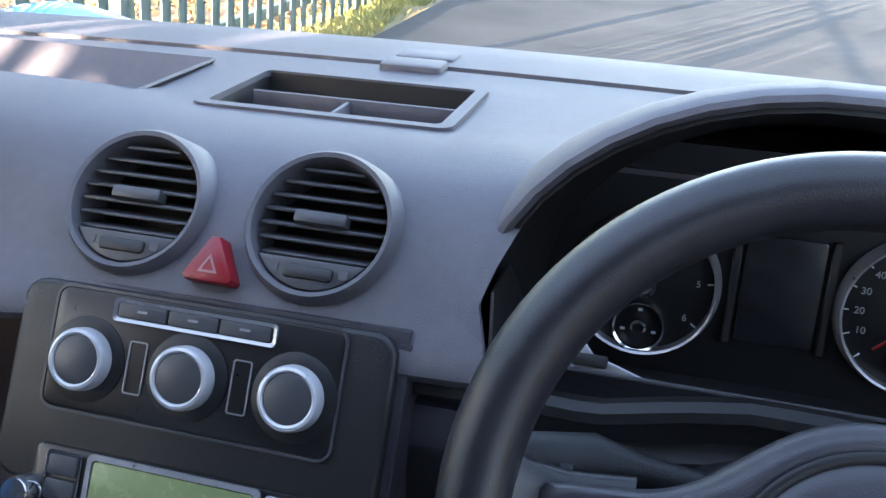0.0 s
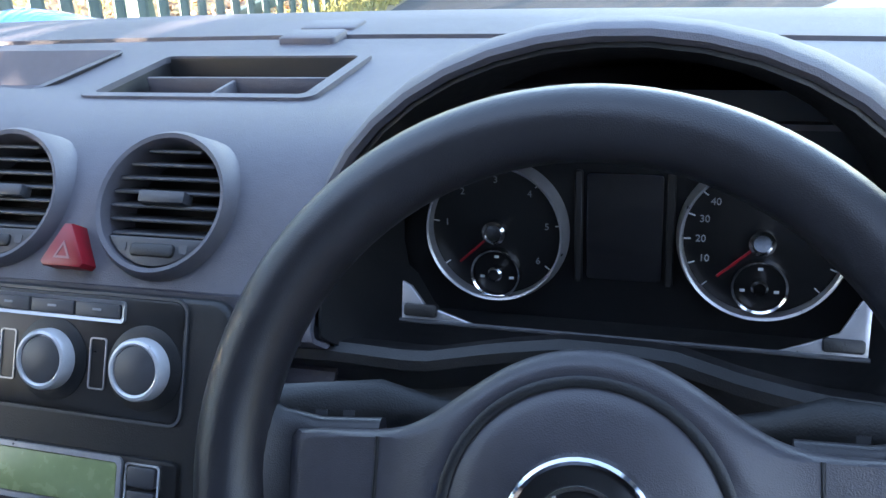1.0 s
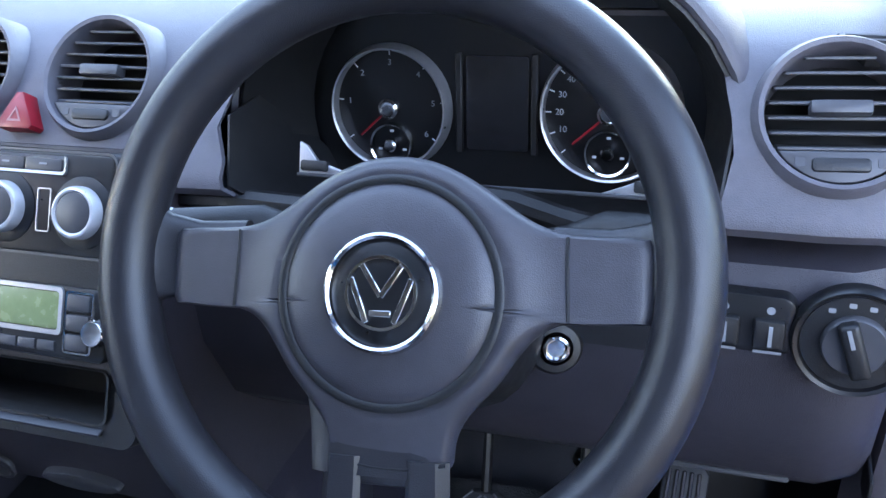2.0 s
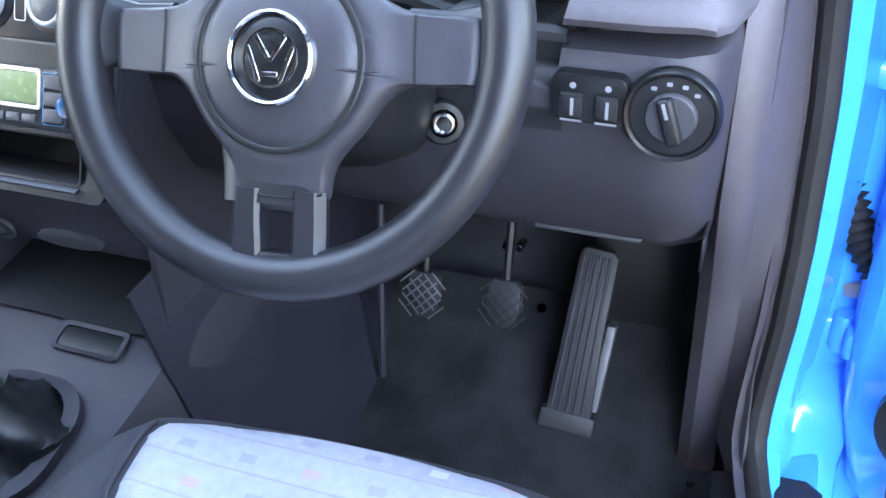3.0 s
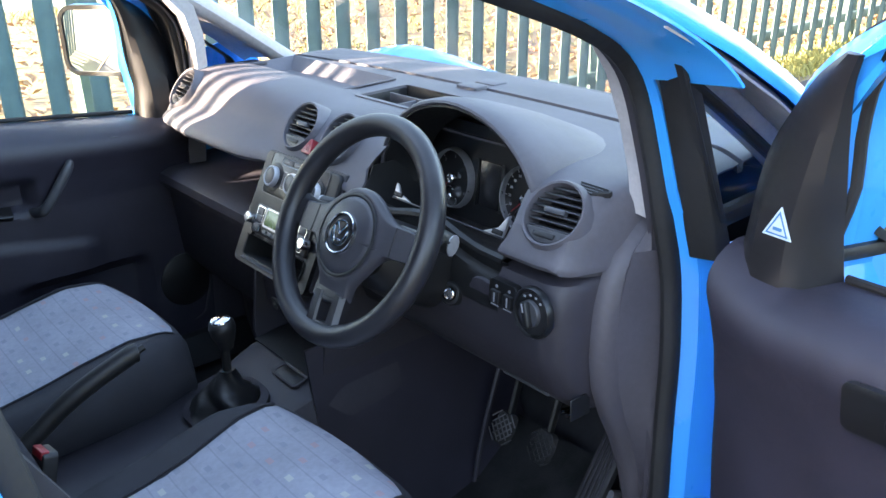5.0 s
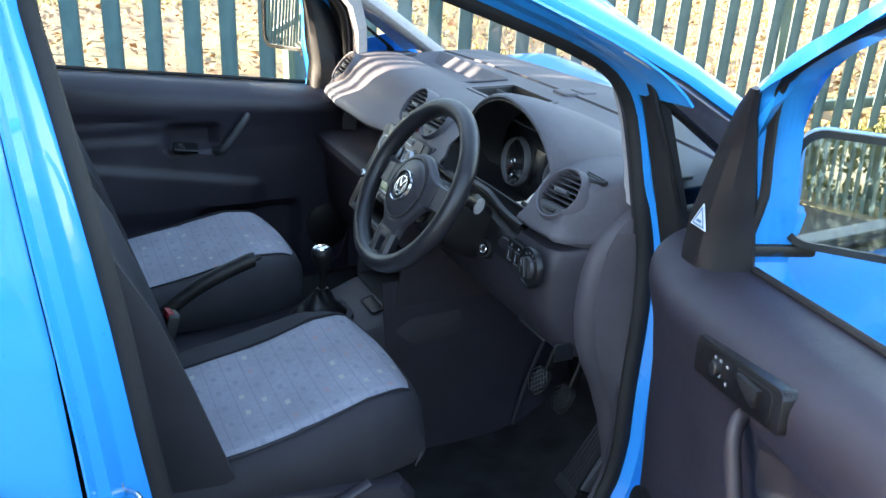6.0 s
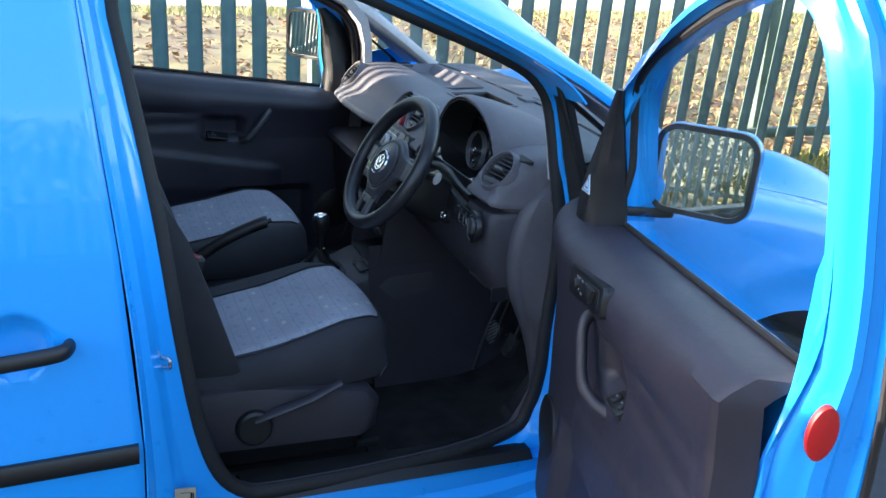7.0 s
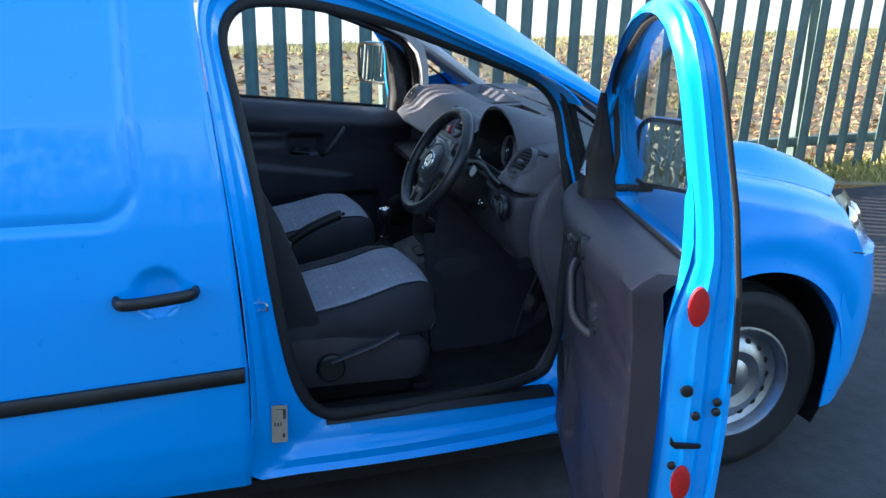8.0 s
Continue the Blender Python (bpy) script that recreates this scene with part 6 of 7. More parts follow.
def grid_pedal(name, label, x, y, z):
    t = thing(name, label, "pedal", (x, y, z), "pedals")
    m = frame_at((x, y, z), (1, 0, 0), (0, 0.45, 0.9))
    k_ = 0.76
    out = [(-0.026, 0.034), (-0.02, 0.040), (0.02, 0.040), (0.028, 0.033), (0.03, 0.0), (0.022, -0.034), (0.012, -0.042), (-0.012, -0.042), (-0.02, -0.034), (-0.028, 0.0)]
    bm = bmesh.new()
    out = [(a * k_, b * k_) for a, b in out]
    plate(bm, out, m, 0.014, 0.003)
    pad = part("pedal_pad", bm, PEDAL, t, "black rubber pedal pad")
    for sgn in (1, -1):
        for k in range(-3, 4):
            o = k * 0.0115
            half = 0.0265 - abs(o) * 0.36
            bm = bmesh.new()
            box(bm, (-half, -0.0011, 0), (half, 0.0011, 0.0022), m @ Matrix.Rotation(radians(45 * sgn), 4, "Z") @ pose(0, o * 0.9, 0) , 0.0005, 1)
            part("grip_rib", bm, WORN if name == "clutch_pedal" else PEDAL, pad)
    bm = bmesh.new()
    sweep(bm, smooth_path([m @ Vector((0, 0.01, -0.014)), (x, y + 0.05, z + 0.09), (x, y + 0.10, z + 0.22)], 5), 0.006, 0.009, 8)
    part("pedal_arm", bm, BLACK, t)
    return t


grid_pedal("clutch_pedal", "clutch pedal with a worn cross-ribbed rubber pad", 0.295, 0.27, 0.437)
grid_pedal("brake_pedal", "brake pedal with a dark cross-ribbed rubber pad", 0.409, 0.264, 0.452)
acc = thing("accelerator_pedal", "long black ribbed plastic accelerator pedal", "pedal", (0.515, 0.24, 0.27), "pedals")
AM = frame_at((0.507, 0.293, 0.395), (0.99, 0.02, -0.1), (-0.13, 0.52, 0.9))
bm = bmesh.new()
plate(bm, [(-0.026, 0.108), (-0.02, 0.116), (0.016, 0.116), (0.024, 0.108), (0.026, 0.0), (0.034, -0.108), (-0.026, -0.108)], AM, 0.016, 0.003)
part("pedal_plate", bm, PEDAL, acc)
for k in range(5):
    bm = bmesh.new()
    box(bm, (-0.0022, -0.105, 0), (0.0022, 0.108, 0.003), AM @ pose(-0.019 + 0.0092 * k, 0, 0, 0, 0, 0.6 * k), 0.0012, 1)
    part("rib", bm, DASHLOW, acc)
bm = bmesh.new()
box(bm, (-0.033, -0.132, -0.02), (0.04, -0.106, 0.001), AM, 0.003)
part("pedal_foot", bm, PEDAL, acc)
bm = bmesh.new()
box(bm, (0.027, -0.10, -0.045), (0.04, 0.02, -0.008), AM, 0.004)
part("pedal_bracket", bm, WORN, acc)
for i, (x, y, z) in enumerate(((0.394, 0.352, 0.488), (0.412, 0.352, 0.488))):
    bo = thing("bracket_bolt", "small bright steel bolt under the dashboard", "bolt", (x, y, z), "bright bolts")
    bm = bmesh.new()
    lathe(bm, [(0.006, 0), (0.006, 0.022), (0.004, 0.025), (0, 0.025)], frame_at((x, y, z), (1, 0, 0), (0, 0.2, 1)), 12)
    part("bolt_head", bm, CHROME, bo)
bo = thing("bracket_bolt", "bright nut on the floor by the accelerator", "bolt", (0.43, 0.385, 0.345), "bright bolts")
bm = bmesh.new()
lathe(bm, [(0.011, 0), (0.011, 0.008), (0.007, 0.014), (0, 0.014)], frame_at((0.43, 0.385, 0.345), (1, 0, 0), (0, 0.6, 0.6)), 8)
part("nut_head", bm, CHROME, bo)

# tunnel side, footrest edge and rubber mat
bm = bmesh.new()
loft(bm, [[(x, y, z) for x, z in ((0.13, 0.66), (0.145, 0.56), (0.175, 0.42), (0.225, 0.27))] for y in (-0.05, 0.06, 0.2, 0.42)])
part("tunnel_cover", thick(bm, 0.006), LINING, van, "dark tunnel cover")
bm = bmesh.new()
sweep(bm, smooth_path([(0.232, 0.245, 0.29), (0.228, 0.28, 0.40), (0.215, 0.34, 0.52)], 6), 0.005, 0.005, 8)
part("tunnel_edge", bm, DASHLOW, van)
matt = thing("floor_mat", "dusty black rubber floor mat under the pedals", "floor mat", (0.42, 0.1, 0.262))
bm = bmesh.new()
rows = []
for x in np.linspace(0.20, 0.665, 14):
    rows.append([(x, y, z + 0.003 * noise.noise((x * 9, y * 9, 0))) for y, z in ((-0.16, 0.270), (0.0, 0.270), (0.12, 0.270), (0.2, 0.274), (0.27, 0.284), (0.34, 0.318), (0.40, 0.37))])
loft(bm, rows)
part("mat_sheet", thick(bm, 0.006), CARPET, matt)


# ---- driver's door fittings; the passenger door has the same on its side ----
SAIL = mat("satin_black_plastic", (0.009, 0.008, 0.010), 0.5, var=0.12, bump=0.05, bscale=900)


def fit_door(put, d, driver):
    lo = 0.0 if driver else -0.04
    bm = bmesh.new()
    rows = []
    for z, sec in ((0.975, ((0.10, 0.236), (0.15, 0.205), (0.160, 0.165), (0.150, 0.128), (0.13, 0.110), (0.068, 0.104))),
                   (1.05, ((0.08, 0.240), (0.118, 0.215), (0.146, 0.17), (0.138, 0.126), (0.115, 0.110), (0.068, 0.108))),
                   (1.10, ((0.07, 0.236), (0.100, 0.215), (0.128, 0.165), (0.124, 0.120), (0.105, 0.104), (0.068, 0.102))),
                   (1.15, ((0.06, 0.220), (0.088, 0.20), (0.110, 0.155), (0.110, 0.112), (0.097, 0.098), (0.07, 0.096))),
                   (1.20, ((0.06, 0.185), (0.082, 0.165), (0.096, 0.13), (0.096, 0.102), (0.088, 0.09), (0.072, 0.088))),
                   (1.24, ((0.06, 0.145), (0.076, 0.13), (0.086, 0.108), (0.086, 0.09), (0.082, 0.08), (0.072, 0.078))),
                   (1.272, ((0.06, 0.098), (0.07, 0.09), (0.078, 0.08), (0.078, 0.072), (0.076, 0.066), (0.07, 0.064)))):
        out = [(sec[-1][0] - 0.006, sec[-1][1] + 0.006), (sec[0][0] - 0.012, sec[0][1])]
        rows.append([Vector((half_width(y, z) - d_, y, z + lo)) for d_, y in (*sec, *out)])
    rows = [[Vector(q) for q in r] for r in zip(*[smooth_path(c_, 3) for c_ in zip(*rows)])]
    loft(bm, rows, around=True, cap=True)
    sl = put("mirror_sail", bm, SAIL, "black mirror corner panel")
    # mirror
    mm = frame_at((0.952, 0.084, 1.118), (0.16, -0.1, 0), (0.034, 0.056 if driver else -0.04, 1))
    bm = bmesh.new()
    rows = []
    o = rrect(0.20, 0.176, 0.04, 6)
    for z, k, dx in ((0.0, 0.98, 0), (-0.006, 1.02, 0), (-0.03, 1.04, 0), (-0.07, 0.95, 0.0), (-0.10, 0.75, 0.0), (-0.115, 0.4, 0.0)):
        rows.append([mm @ Vector((x * k + dx, y * k, z)) for x, y in o])
    loft(bm, rows, around=True, cap=True)
    hs = put("mirror_housing", bm, BLUE, "blue mirror housing")
    bm = bmesh.new()
    bezel(bm, rrect(0.204, 0.18, 0.042, 6), rrect(0.182, 0.158, 0.032, 6), mm @ pose(0, 0, 0.008), 0.022, 0.0)
    put("mirror_surround", bm, BLACK, "black mirror surround", hs)
    bm = bmesh.new()
    plate(bm, rrect(0.184, 0.16, 0.033, 6), mm @ pose(0, 0, 0.004), 0.004)
    put("mirror_glass", bm, MIRROR, "mirror glass", hs)
    bm = bmesh.new()
    rows = []
    for x, y, hz in ((0.82, 0.155, 0.03), (0.86, 0.155, 0.032), (0.92, 0.145, 0.045)):
        rows.append([Vector((x, y + 0.035 * a, 1.065 + hz * b)) for a, b in rrect(2, 2, 0.6, 3)])
    loft(bm, rows, around=True, cap=True)
    put("mirror_arm", bm, BLUE, "blue mirror arm", hs)
    bm = bmesh.new()
    box(bm, (0.80, 0.115, 1.010), (0.92, 0.175, 1.03), None, 0.006)
    put("mirror_foot", bm, BLACK, "", hs)
    # belt seal
    bm = bmesh.new()
    sweep(bm, [(half_width(y, 1.05) - 0.06, y, 1.077 - 0.082 * (y + 0.72) / 0.83 + lo * 1.2) for y in np.linspace(-0.72, 0.10, 12)], 0.006, 0.006, 8)
    put("belt_seal", bm, RUBBER, "black window seal")
    # inner handle plate
    hx = half_width(-0.02, 0.93) - (0.200 if driver else 0.192)
    hp = frame_at((hx - 0.007, -0.163, 0.953), (0, 1, -0.17), (0.06, 0.17, 1)) @ Matrix.Diagonal((1, 1, -1, 1)) if driver else frame_at((hx, -0.049, 0.908), (0, 1, 0), (0.06, 0, 1)) @ Matrix.Diagonal((1, 1, -1, 1)) @ Matrix.Scale(0.46, 4)
    bm = bmesh.new()
    plate(bm, rrect(0.245, 0.054, 0.012), hp @ pose(0, 0, 0.004), 0.022, 0.003)
    h = put("handle_plate", bm, PIANO, "black inner handle plate")
    bm = bmesh.new()
    plate(bm, rrect(0.10, 0.040, 0.01), hp @ pose(-0.052, -0.002, 0.0055), 0.004, 0.001)
    put("handle_recess", bm, DIAL, "", h)
    bm = bmesh.new()
    plate(bm, [(-0.03, 0.012), (0.026, 0.016), (0.03, 0.008), (-0.02, -0.012)], hp @ pose(-0.048, 0.0, 0.012), 0.008, 0.002)
    put("inner_handle", bm, BLACK, "black inner door handle", h)
    if driver:
        for a, b in ((0.055, 0.012), (0.038, 0.012), (0.055, -0.008), (0.038, -0.008), (0.018, 0.010), (0.018, -0.012)):
            bm = bmesh.new()
            plate(bm, rrect(0.006, 0.004, 0.001), hp @ pose(a, b, 0.0055), 0.001)
            put("switch_mark", bm, PRINT, "", h)
        bm = bmesh.new()
        lathe(bm, [(0.011, 0.004), (0.0105, 0.011), (0.008, 0.013), (0.0, 0.013)], hp @ pose(0.046, 0.0, 0), 20)
        put("mirror_knob", bm, BLACK, "", h)
    # pull grip in front of the hollow
    gx = half_width(-0.2, 0.82) - 0.19
    bm = bmesh.new()
    if driver:
        grip = [(gx + 0.02, -0.168, 0.918), (gx - 0.014, -0.178, 0.91), (gx - 0.026, -0.190, 0.886), (gx - 0.026, -0.205, 0.845), (gx - 0.022, -0.225, 0.80), (gx - 0.004, -0.250, 0.775), (gx + 0.02, -0.275, 0.765)]
    else:
        grip = [(gx + 0.02, -0.114, 0.886), (gx - 0.012, -0.122, 0.878), (gx - 0.022, -0.138, 0.860), (gx - 0.022, -0.175, 0.812), (gx - 0.014, -0.200, 0.782), (gx + 0.02, -0.218, 0.772)]
    sweep(bm, smooth_path(grip, 6), 0.010, 0.0125, 12)
    put("pull_grip", bm, DASHLOW if driver else SLAT, "dark plastic pull grip")
    ax = half_width(-0.3, 0.8) - (0.163 if driver else 0.19)
    wp = frame_at((ax - 0.009, -0.325 if driver else -0.307, 0.815 if driver else 0.795), (0, 1, -0.12), (0.8, 0, 0.5)) @ Matrix.Diagonal((1, 1, -1, 1))
    bm = bmesh.new()
    plate(bm, rrect(0.075, 0.036, 0.006), wp @ pose(0, 0, 0.004), 0.012, 0.002)
    wp_ob = put("window_switch_plate", bm, PIANO, "black window switch plate")
    for k in range(2 if driver else 1):
        bm = bmesh.new()
        plate(bm, rrect(0.022, 0.02, 0.004), wp @ pose(-0.016 + 0.032 * k, 0, 0.009), 0.008, 0.003)
        put("window_switch", bm, BLACK, "", wp_ob)
        bm = bmesh.new()
        plate(bm, rrect(0.008, 0.002, 0.0006), wp @ pose(-0.016 + 0.032 * k, 0.002, 0.0096), 0.0008)
        put("switch_mark", bm, PRINT, "", wp_ob)
    # speaker
    sp = frame_at((half_width(-0.02, 0.5) - 0.172, 0.145, 0.50), (0, 1, 0), (0, 0, 1)) @ Matrix.Diagonal((1, 1, -1, 1))
    bm = bmesh.new()
    lathe(bm, [(0.075, -0.012), (0.073, 0.002), (0.066, 0.005), (0.0, 0.007)], sp, 36)
    put("speaker_cover", bm, BLACK, "round black speaker grille")


fit_door(put_r, door_r, True)
fit_door(put_l, door_l, False)

# warning sticker on the mirror corner panel of the open door
tp = frame_at((half_width(0.137, 1.065) - 0.1405 + 0.0105, 0.137, 1.067), (-0.15, 1, 0), (0.12, 0, 1)) @ Matrix.Diagonal((1, 1, -1, 1))
bm = bmesh.new()
plate(bm, [(-0.021, -0.017), (0.021, -0.017), (0.0, 0.020)], tp @ pose(0, 0, 0.0105), 0.002)
stk_ob = put_r("warning_sticker", bm, mat("sticker_white", (0.6, 0.72, 0.8), 0.4, var=0.05), "white and blue triangular warning sticker")
bm = bmesh.new()
bezel(bm, [(-0.0165, -0.0145), (0.0165, -0.0145), (0.0, 0.0148)], [(-0.0135, -0.0127), (0.0135, -0.0127), (0.0, 0.0105)], tp @ pose(0, 0, 0.0112), 0.0005)
put_r("sticker_edge", bm, mat("sticker_blue", (0.05, 0.22, 0.45), 0.4, var=0.05), "", stk_ob)
bm = bmesh.new()
plate(bm, rrect(0.013, 0.004, 0.001), tp @ pose(0, -0.007, 0.0112), 0.0005)
put_r("sticker_bar", bm, mat("sticker_blue_bar", (0.05, 0.22, 0.45), 0.4, var=0.05), "", stk_ob)

# shut face of the open door: red grommets, plugs, latch slot, seal
REDOVAL = mat("red_reflector", (0.5, 0.012, 0.012), 0.45, var=0.08)
for z in (1.03, 0.675):
    yy = interp(z, ((0.4, -0.728), (0.75, -0.744), (0.95, -0.762), (1.1, -0.78)))
    m = frame_at((half_width(yy, z) - 0.07, yy - 0.004, z), (1, 0, 0), (0, -0.08, 1))
    bm = bmesh.new()
    plate(bm, [(0.0175 * math.cos(a), 0.036 * math.sin(a)) for a in np.linspace(0, 2 * math.pi, 32, endpoint=False)], m @ pose(0, 0, 0.006), 0.008, 0.001)
    put_r("red_reflector", bm, REDOVAL, "oval red door reflector")
for x, z, r in ((0.06, 0.865, 0.0115), (0.04, 0.815, 0.0085), (0.005, 0.845, 0.008), (0.005, 0.825, 0.008), (0.07, 0.71, 0.008)):
    yy = interp(z, ((0.4, -0.728), (0.75, -0.744), (0.95, -0.762)))
    m = frame_at((half_width(yy, z) - x - 0.02, yy - 0.002, z), (1, 0, 0), (0, -0.08, 1))
    bm = bmesh.new()
    lathe(bm, [(r, 0.0), (r * 0.95, 0.005), (r * 0.6, 0.007), (0.0, 0.007)], m, 18)
    put_r("rubber_plug", bm, BLACK, "black rubber plug")
bm = bmesh.new()
plate(bm, [(-0.03, 0.012), (-0.022, 0.0), (0.026, -0.002), (0.026, -0.009), (-0.02, -0.012), (-0.03, -0.004)], frame_at((half_width(-0.745, 0.76) - 0.068, -0.746, 0.757), (1, 0, 0), (0, -0.05, 1)) @ pose(0, 0, 0.004), 0.006, 0.001)
put_r("latch_slot", bm, DIAL, "black latch slot")
bm = bmesh.new()
og = [p for p in resample(door_outline(0.004), 160, True) if p.y < -0.5 and p.z > 0.88 or (p.z > 1.15)]
og = sorted(og, key=lambda p: math.atan2(p.z - 0.85, -(p.y + 0.25)))
sweep(bm, [Vector((half_width(p.y, p.z) - 0.004, p.y - 0.001, p.z + 0.001)) for p in og], 0.0055, 0.0055, 8, up=(1, 0, 0))
put_r("edge_seal", bm, RUBBER, "black edge seal")
# hinge side: check strap, hinges and the pleated cable boot
for z in (0.812, 0.505):
    bm = bmesh.new()
    box(bm, (0.752, 0.268, z - 0.014), (0.80, 0.292, z + 0.014), None, 0.006, 3)
    box(bm, (0.805, 0.236, z - 0.018), (0.845, 0.262, z + 0.018), None, 0.006, 3)
    lathe(bm, [(0.0, -0.026), (0.011, -0.026), (0.012, -0.022), (0.012, 0.022), (0.011, 0.026), (0.0, 0.026)], pose(0.803, 0.268, z), 20)
    part("door_hinge", bm, BLUE, van, "blue painted door hinge")
bm = bmesh.new()
pth = smooth_path([(0.755, 0.308, 0.755), (0.766, 0.294, 0.725), (0.778, 0.287, 0.68), (0.796, 0.277, 0.63), (0.822, 0.262, 0.595)], 9)
sweep(bm, pth, [0.013 + 0.0055 * (i % 2) for i in range(len(pth))], [0.013 + 0.0055 * (i % 2) for i in range(len(pth))], 14)
part("cable_boot", bm, RUBBER, van, "black pleated cable boot")
bm = bmesh.new()
box(bm, (0.79, 0.275, 0.545), (0.87, 0.287, 0.565), pose(0, 0, 0), 0.003)
part("check_strap", bm, STEEL, van)

# ---- outside fittings ----
# sliding door handle
bm = bmesh.new()
sweep(bm, smooth_path([(0.898, -0.865, 0.787), (0.928, -0.88, 0.789), (0.937, -0.93, 0.786), (0.938, -1.0, 0.781), (0.928, -1.045, 0.778), (0.90, -1.055, 0.777)], 6), 0.011, 0.0155, 14)
body("sliding_door_handle", bm, BLACK, van, "black sliding door handle")
# rub strips
for s in (1, -1):
    bm = bmesh.new()
    rows = []
    for y in np.linspace(-2.4, -0.752, 20):
        w, zs = half_width(y, 0.545), 0.550 + 0.038 * (y + 0.752)
        rows.append([(s * (w + dx), y, zs + dz) for dx, dz in ((-0.004, -0.021), (0.010, -0.0195), (0.014, -0.012), (0.015, 0.0), (0.014, 0.012), (0.010, 0.0195), (-0.004, 0.021))])
    loft(bm, rows, around=True, cap=True)
    body("rub_strip", bm, BLACK, van, "black side rub strip")
# striker, latch slot and data sticker on the door pillar
bm = bmesh.new()
m = Matrix.Translation((0, 0, 0))
sweep(bm, smooth_path([(0.825, -0.712, 0.722), (0.858, -0.688, 0.722), (0.862, -0.685, 0.712), (0.858, -0.688, 0.702), (0.825, -0.712, 0.702)], 5), 0.004, 0.004, 8)
body("door_striker", bm, CHROME, van, "steel door striker")
bm = bmesh.new()
plate(bm, rrect(0.02, 0.05, 0.004), frame_at((0.842, -0.712, 0.712), (0.6, 0.5, 0), (0, 0, 1)), 0.004, 0.001)
body("striker_plate", bm, STEEL, van)
lb = frame_at((half_width(-0.66, 0.385) - 0.0255, -0.66, 0.382), (0.12, 1, 0), (0.05, 0.1, 1)) @ pose(0, 0, 0.008)
bm = bmesh.new()
plate(bm, rrect(0.042, 0.11, 0.003), lb, 0.003)
st = body("data_sticker", bm, mat("sticker_beige", (0.42, 0.36, 0.27), 0.6, var=0.1), van, "beige data sticker")
for x, y, w, h in ((0.012, 0.03, 0.004, 0.03), (0.016, 0.03, 0.002, 0.03), (-0.012, 0.0, 0.004, 0.012), (-0.004, -0.001, 0.004, 0.012), (0.004, 0.0, 0.003, 0.012), (0.011, -0.035, 0.006, 0.012), (0.0, 0.045, 0.02, 0.001)):
    bm = bmesh.new()
    plate(bm, rrect(w, h, min(w, h) * 0.2), lb @ pose(x, y, 0.0006), 0.0008)
    body("sticker_bar", bm, BLACK, st)

# headlights
HLG = glass("headlight_glass")
for s in (1, -1):
    def hl(a, b):
        """a across the lamp, b up."""
        lo_, hi_ = Vector((0.832, 1.212, 0.704)).lerp(Vector((0.62, 1.42, 0.69)), a), Vector((0.772, 1.108, 0.874)).lerp(Vector((0.58, 1.335, 0.85)), a)
        p_ = lo_.lerp(hi_, b) + Vector((0.026, -0.03, 0)) * (1 - a) ** 2 * (1 - (2 * b - 1) ** 2) + Vector((0.7, 0.7, 0)) * 0.034 * (1 - (2 * a - 1) ** 2) * (1 - 0.5 * (2 * b - 1) ** 2)
        return Vector((s * p_.x, p_.y, p_.z))
    bm = bmesh.new()
    loft(bm, [[hl(a, b) for a in np.linspace(0, 1, 13)] for b in np.linspace(0, 1, 9)])
    h = body("headlight", thick(bm, 0.004), HLG, van, "clear headlight with chrome reflector")
    bm = bmesh.new()
    loft(bm, [[hl(a, b) - Vector((s * 0.03, 0.04, 0)) for a in np.linspace(0, 1, 13)] for b in np.linspace(0, 1, 9)])
    body("reflector", thick(bm, 0.003), ALU, h)
    for a, r in ((0.35, 0.055), (0.75, 0.05)):
        c = hl(a, 0.5) - Vector((s * 0.025, 0.03, 0))
        bm = bmesh.new()
        lathe(bm, [(r, 0.0), (r * 0.8, -0.02), (r * 0.4, -0.035), (0.012, -0.04), (0.011, -0.01), (0, -0.008)], frame_at(c, (s * 0.8 * 0 + 0.85, -0.5 * s, 0), (0, 0, 1)), 24)
        body("lamp_bowl", bm, CHROME, h)
# shut line between wing and bumper
for s in (1, -1):
    bm = bmesh.new()
    seam = smooth_path([(0, 0.985, 0.66), (0, 1.03, 0.70), (0, 1.08, 0.72), (0, 1.14, 0.722), (0, 1.2, 0.712)], 5)
    sweep(bm, [(s * (half_width(p.y, p.z) + 0.0015), p.y, p.z) for p in seam], 0.0022, 0.0022, 6)
    body("bumper_seam", bm, RUBBER, van)
# grille and badge bar
bm = bmesh.new()
plate(bm, rrect(0.62, 0.075, 0.02), frame_at((0, 1.525, 0.735), (-1, 0, 0), (0, -0.15, 1)), 0.02, 0.004)
body("grille", bm, BLACK, van, "black front grille")
bm = bmesh.new()
plate(bm, rrect(0.9, 0.11, 0.04), frame_at((0, 1.56, 0.38), (-1, 0, 0), (0, 0.1, 1)), 0.03, 0.006)
body("lower_grille", bm, BLACK, van, "black lower grille")
# worn decal marks on the wing
for k in range(6):
    yy = 0.70 + 0.022 * k + (0.012 if k > 2 else 0)
    bm = bmesh.new()
    plate(bm, rrect(0.014, 0.014, 0.002), frame_at((half_width(yy, 0.72) + 0.004, yy, 0.728 - 0.0 * k), (0, 1, 0), (-0.05, 0, 1)), 0.004)
    body("decal_mark", bm, TRIM, van)
SET = BODY.inverted()
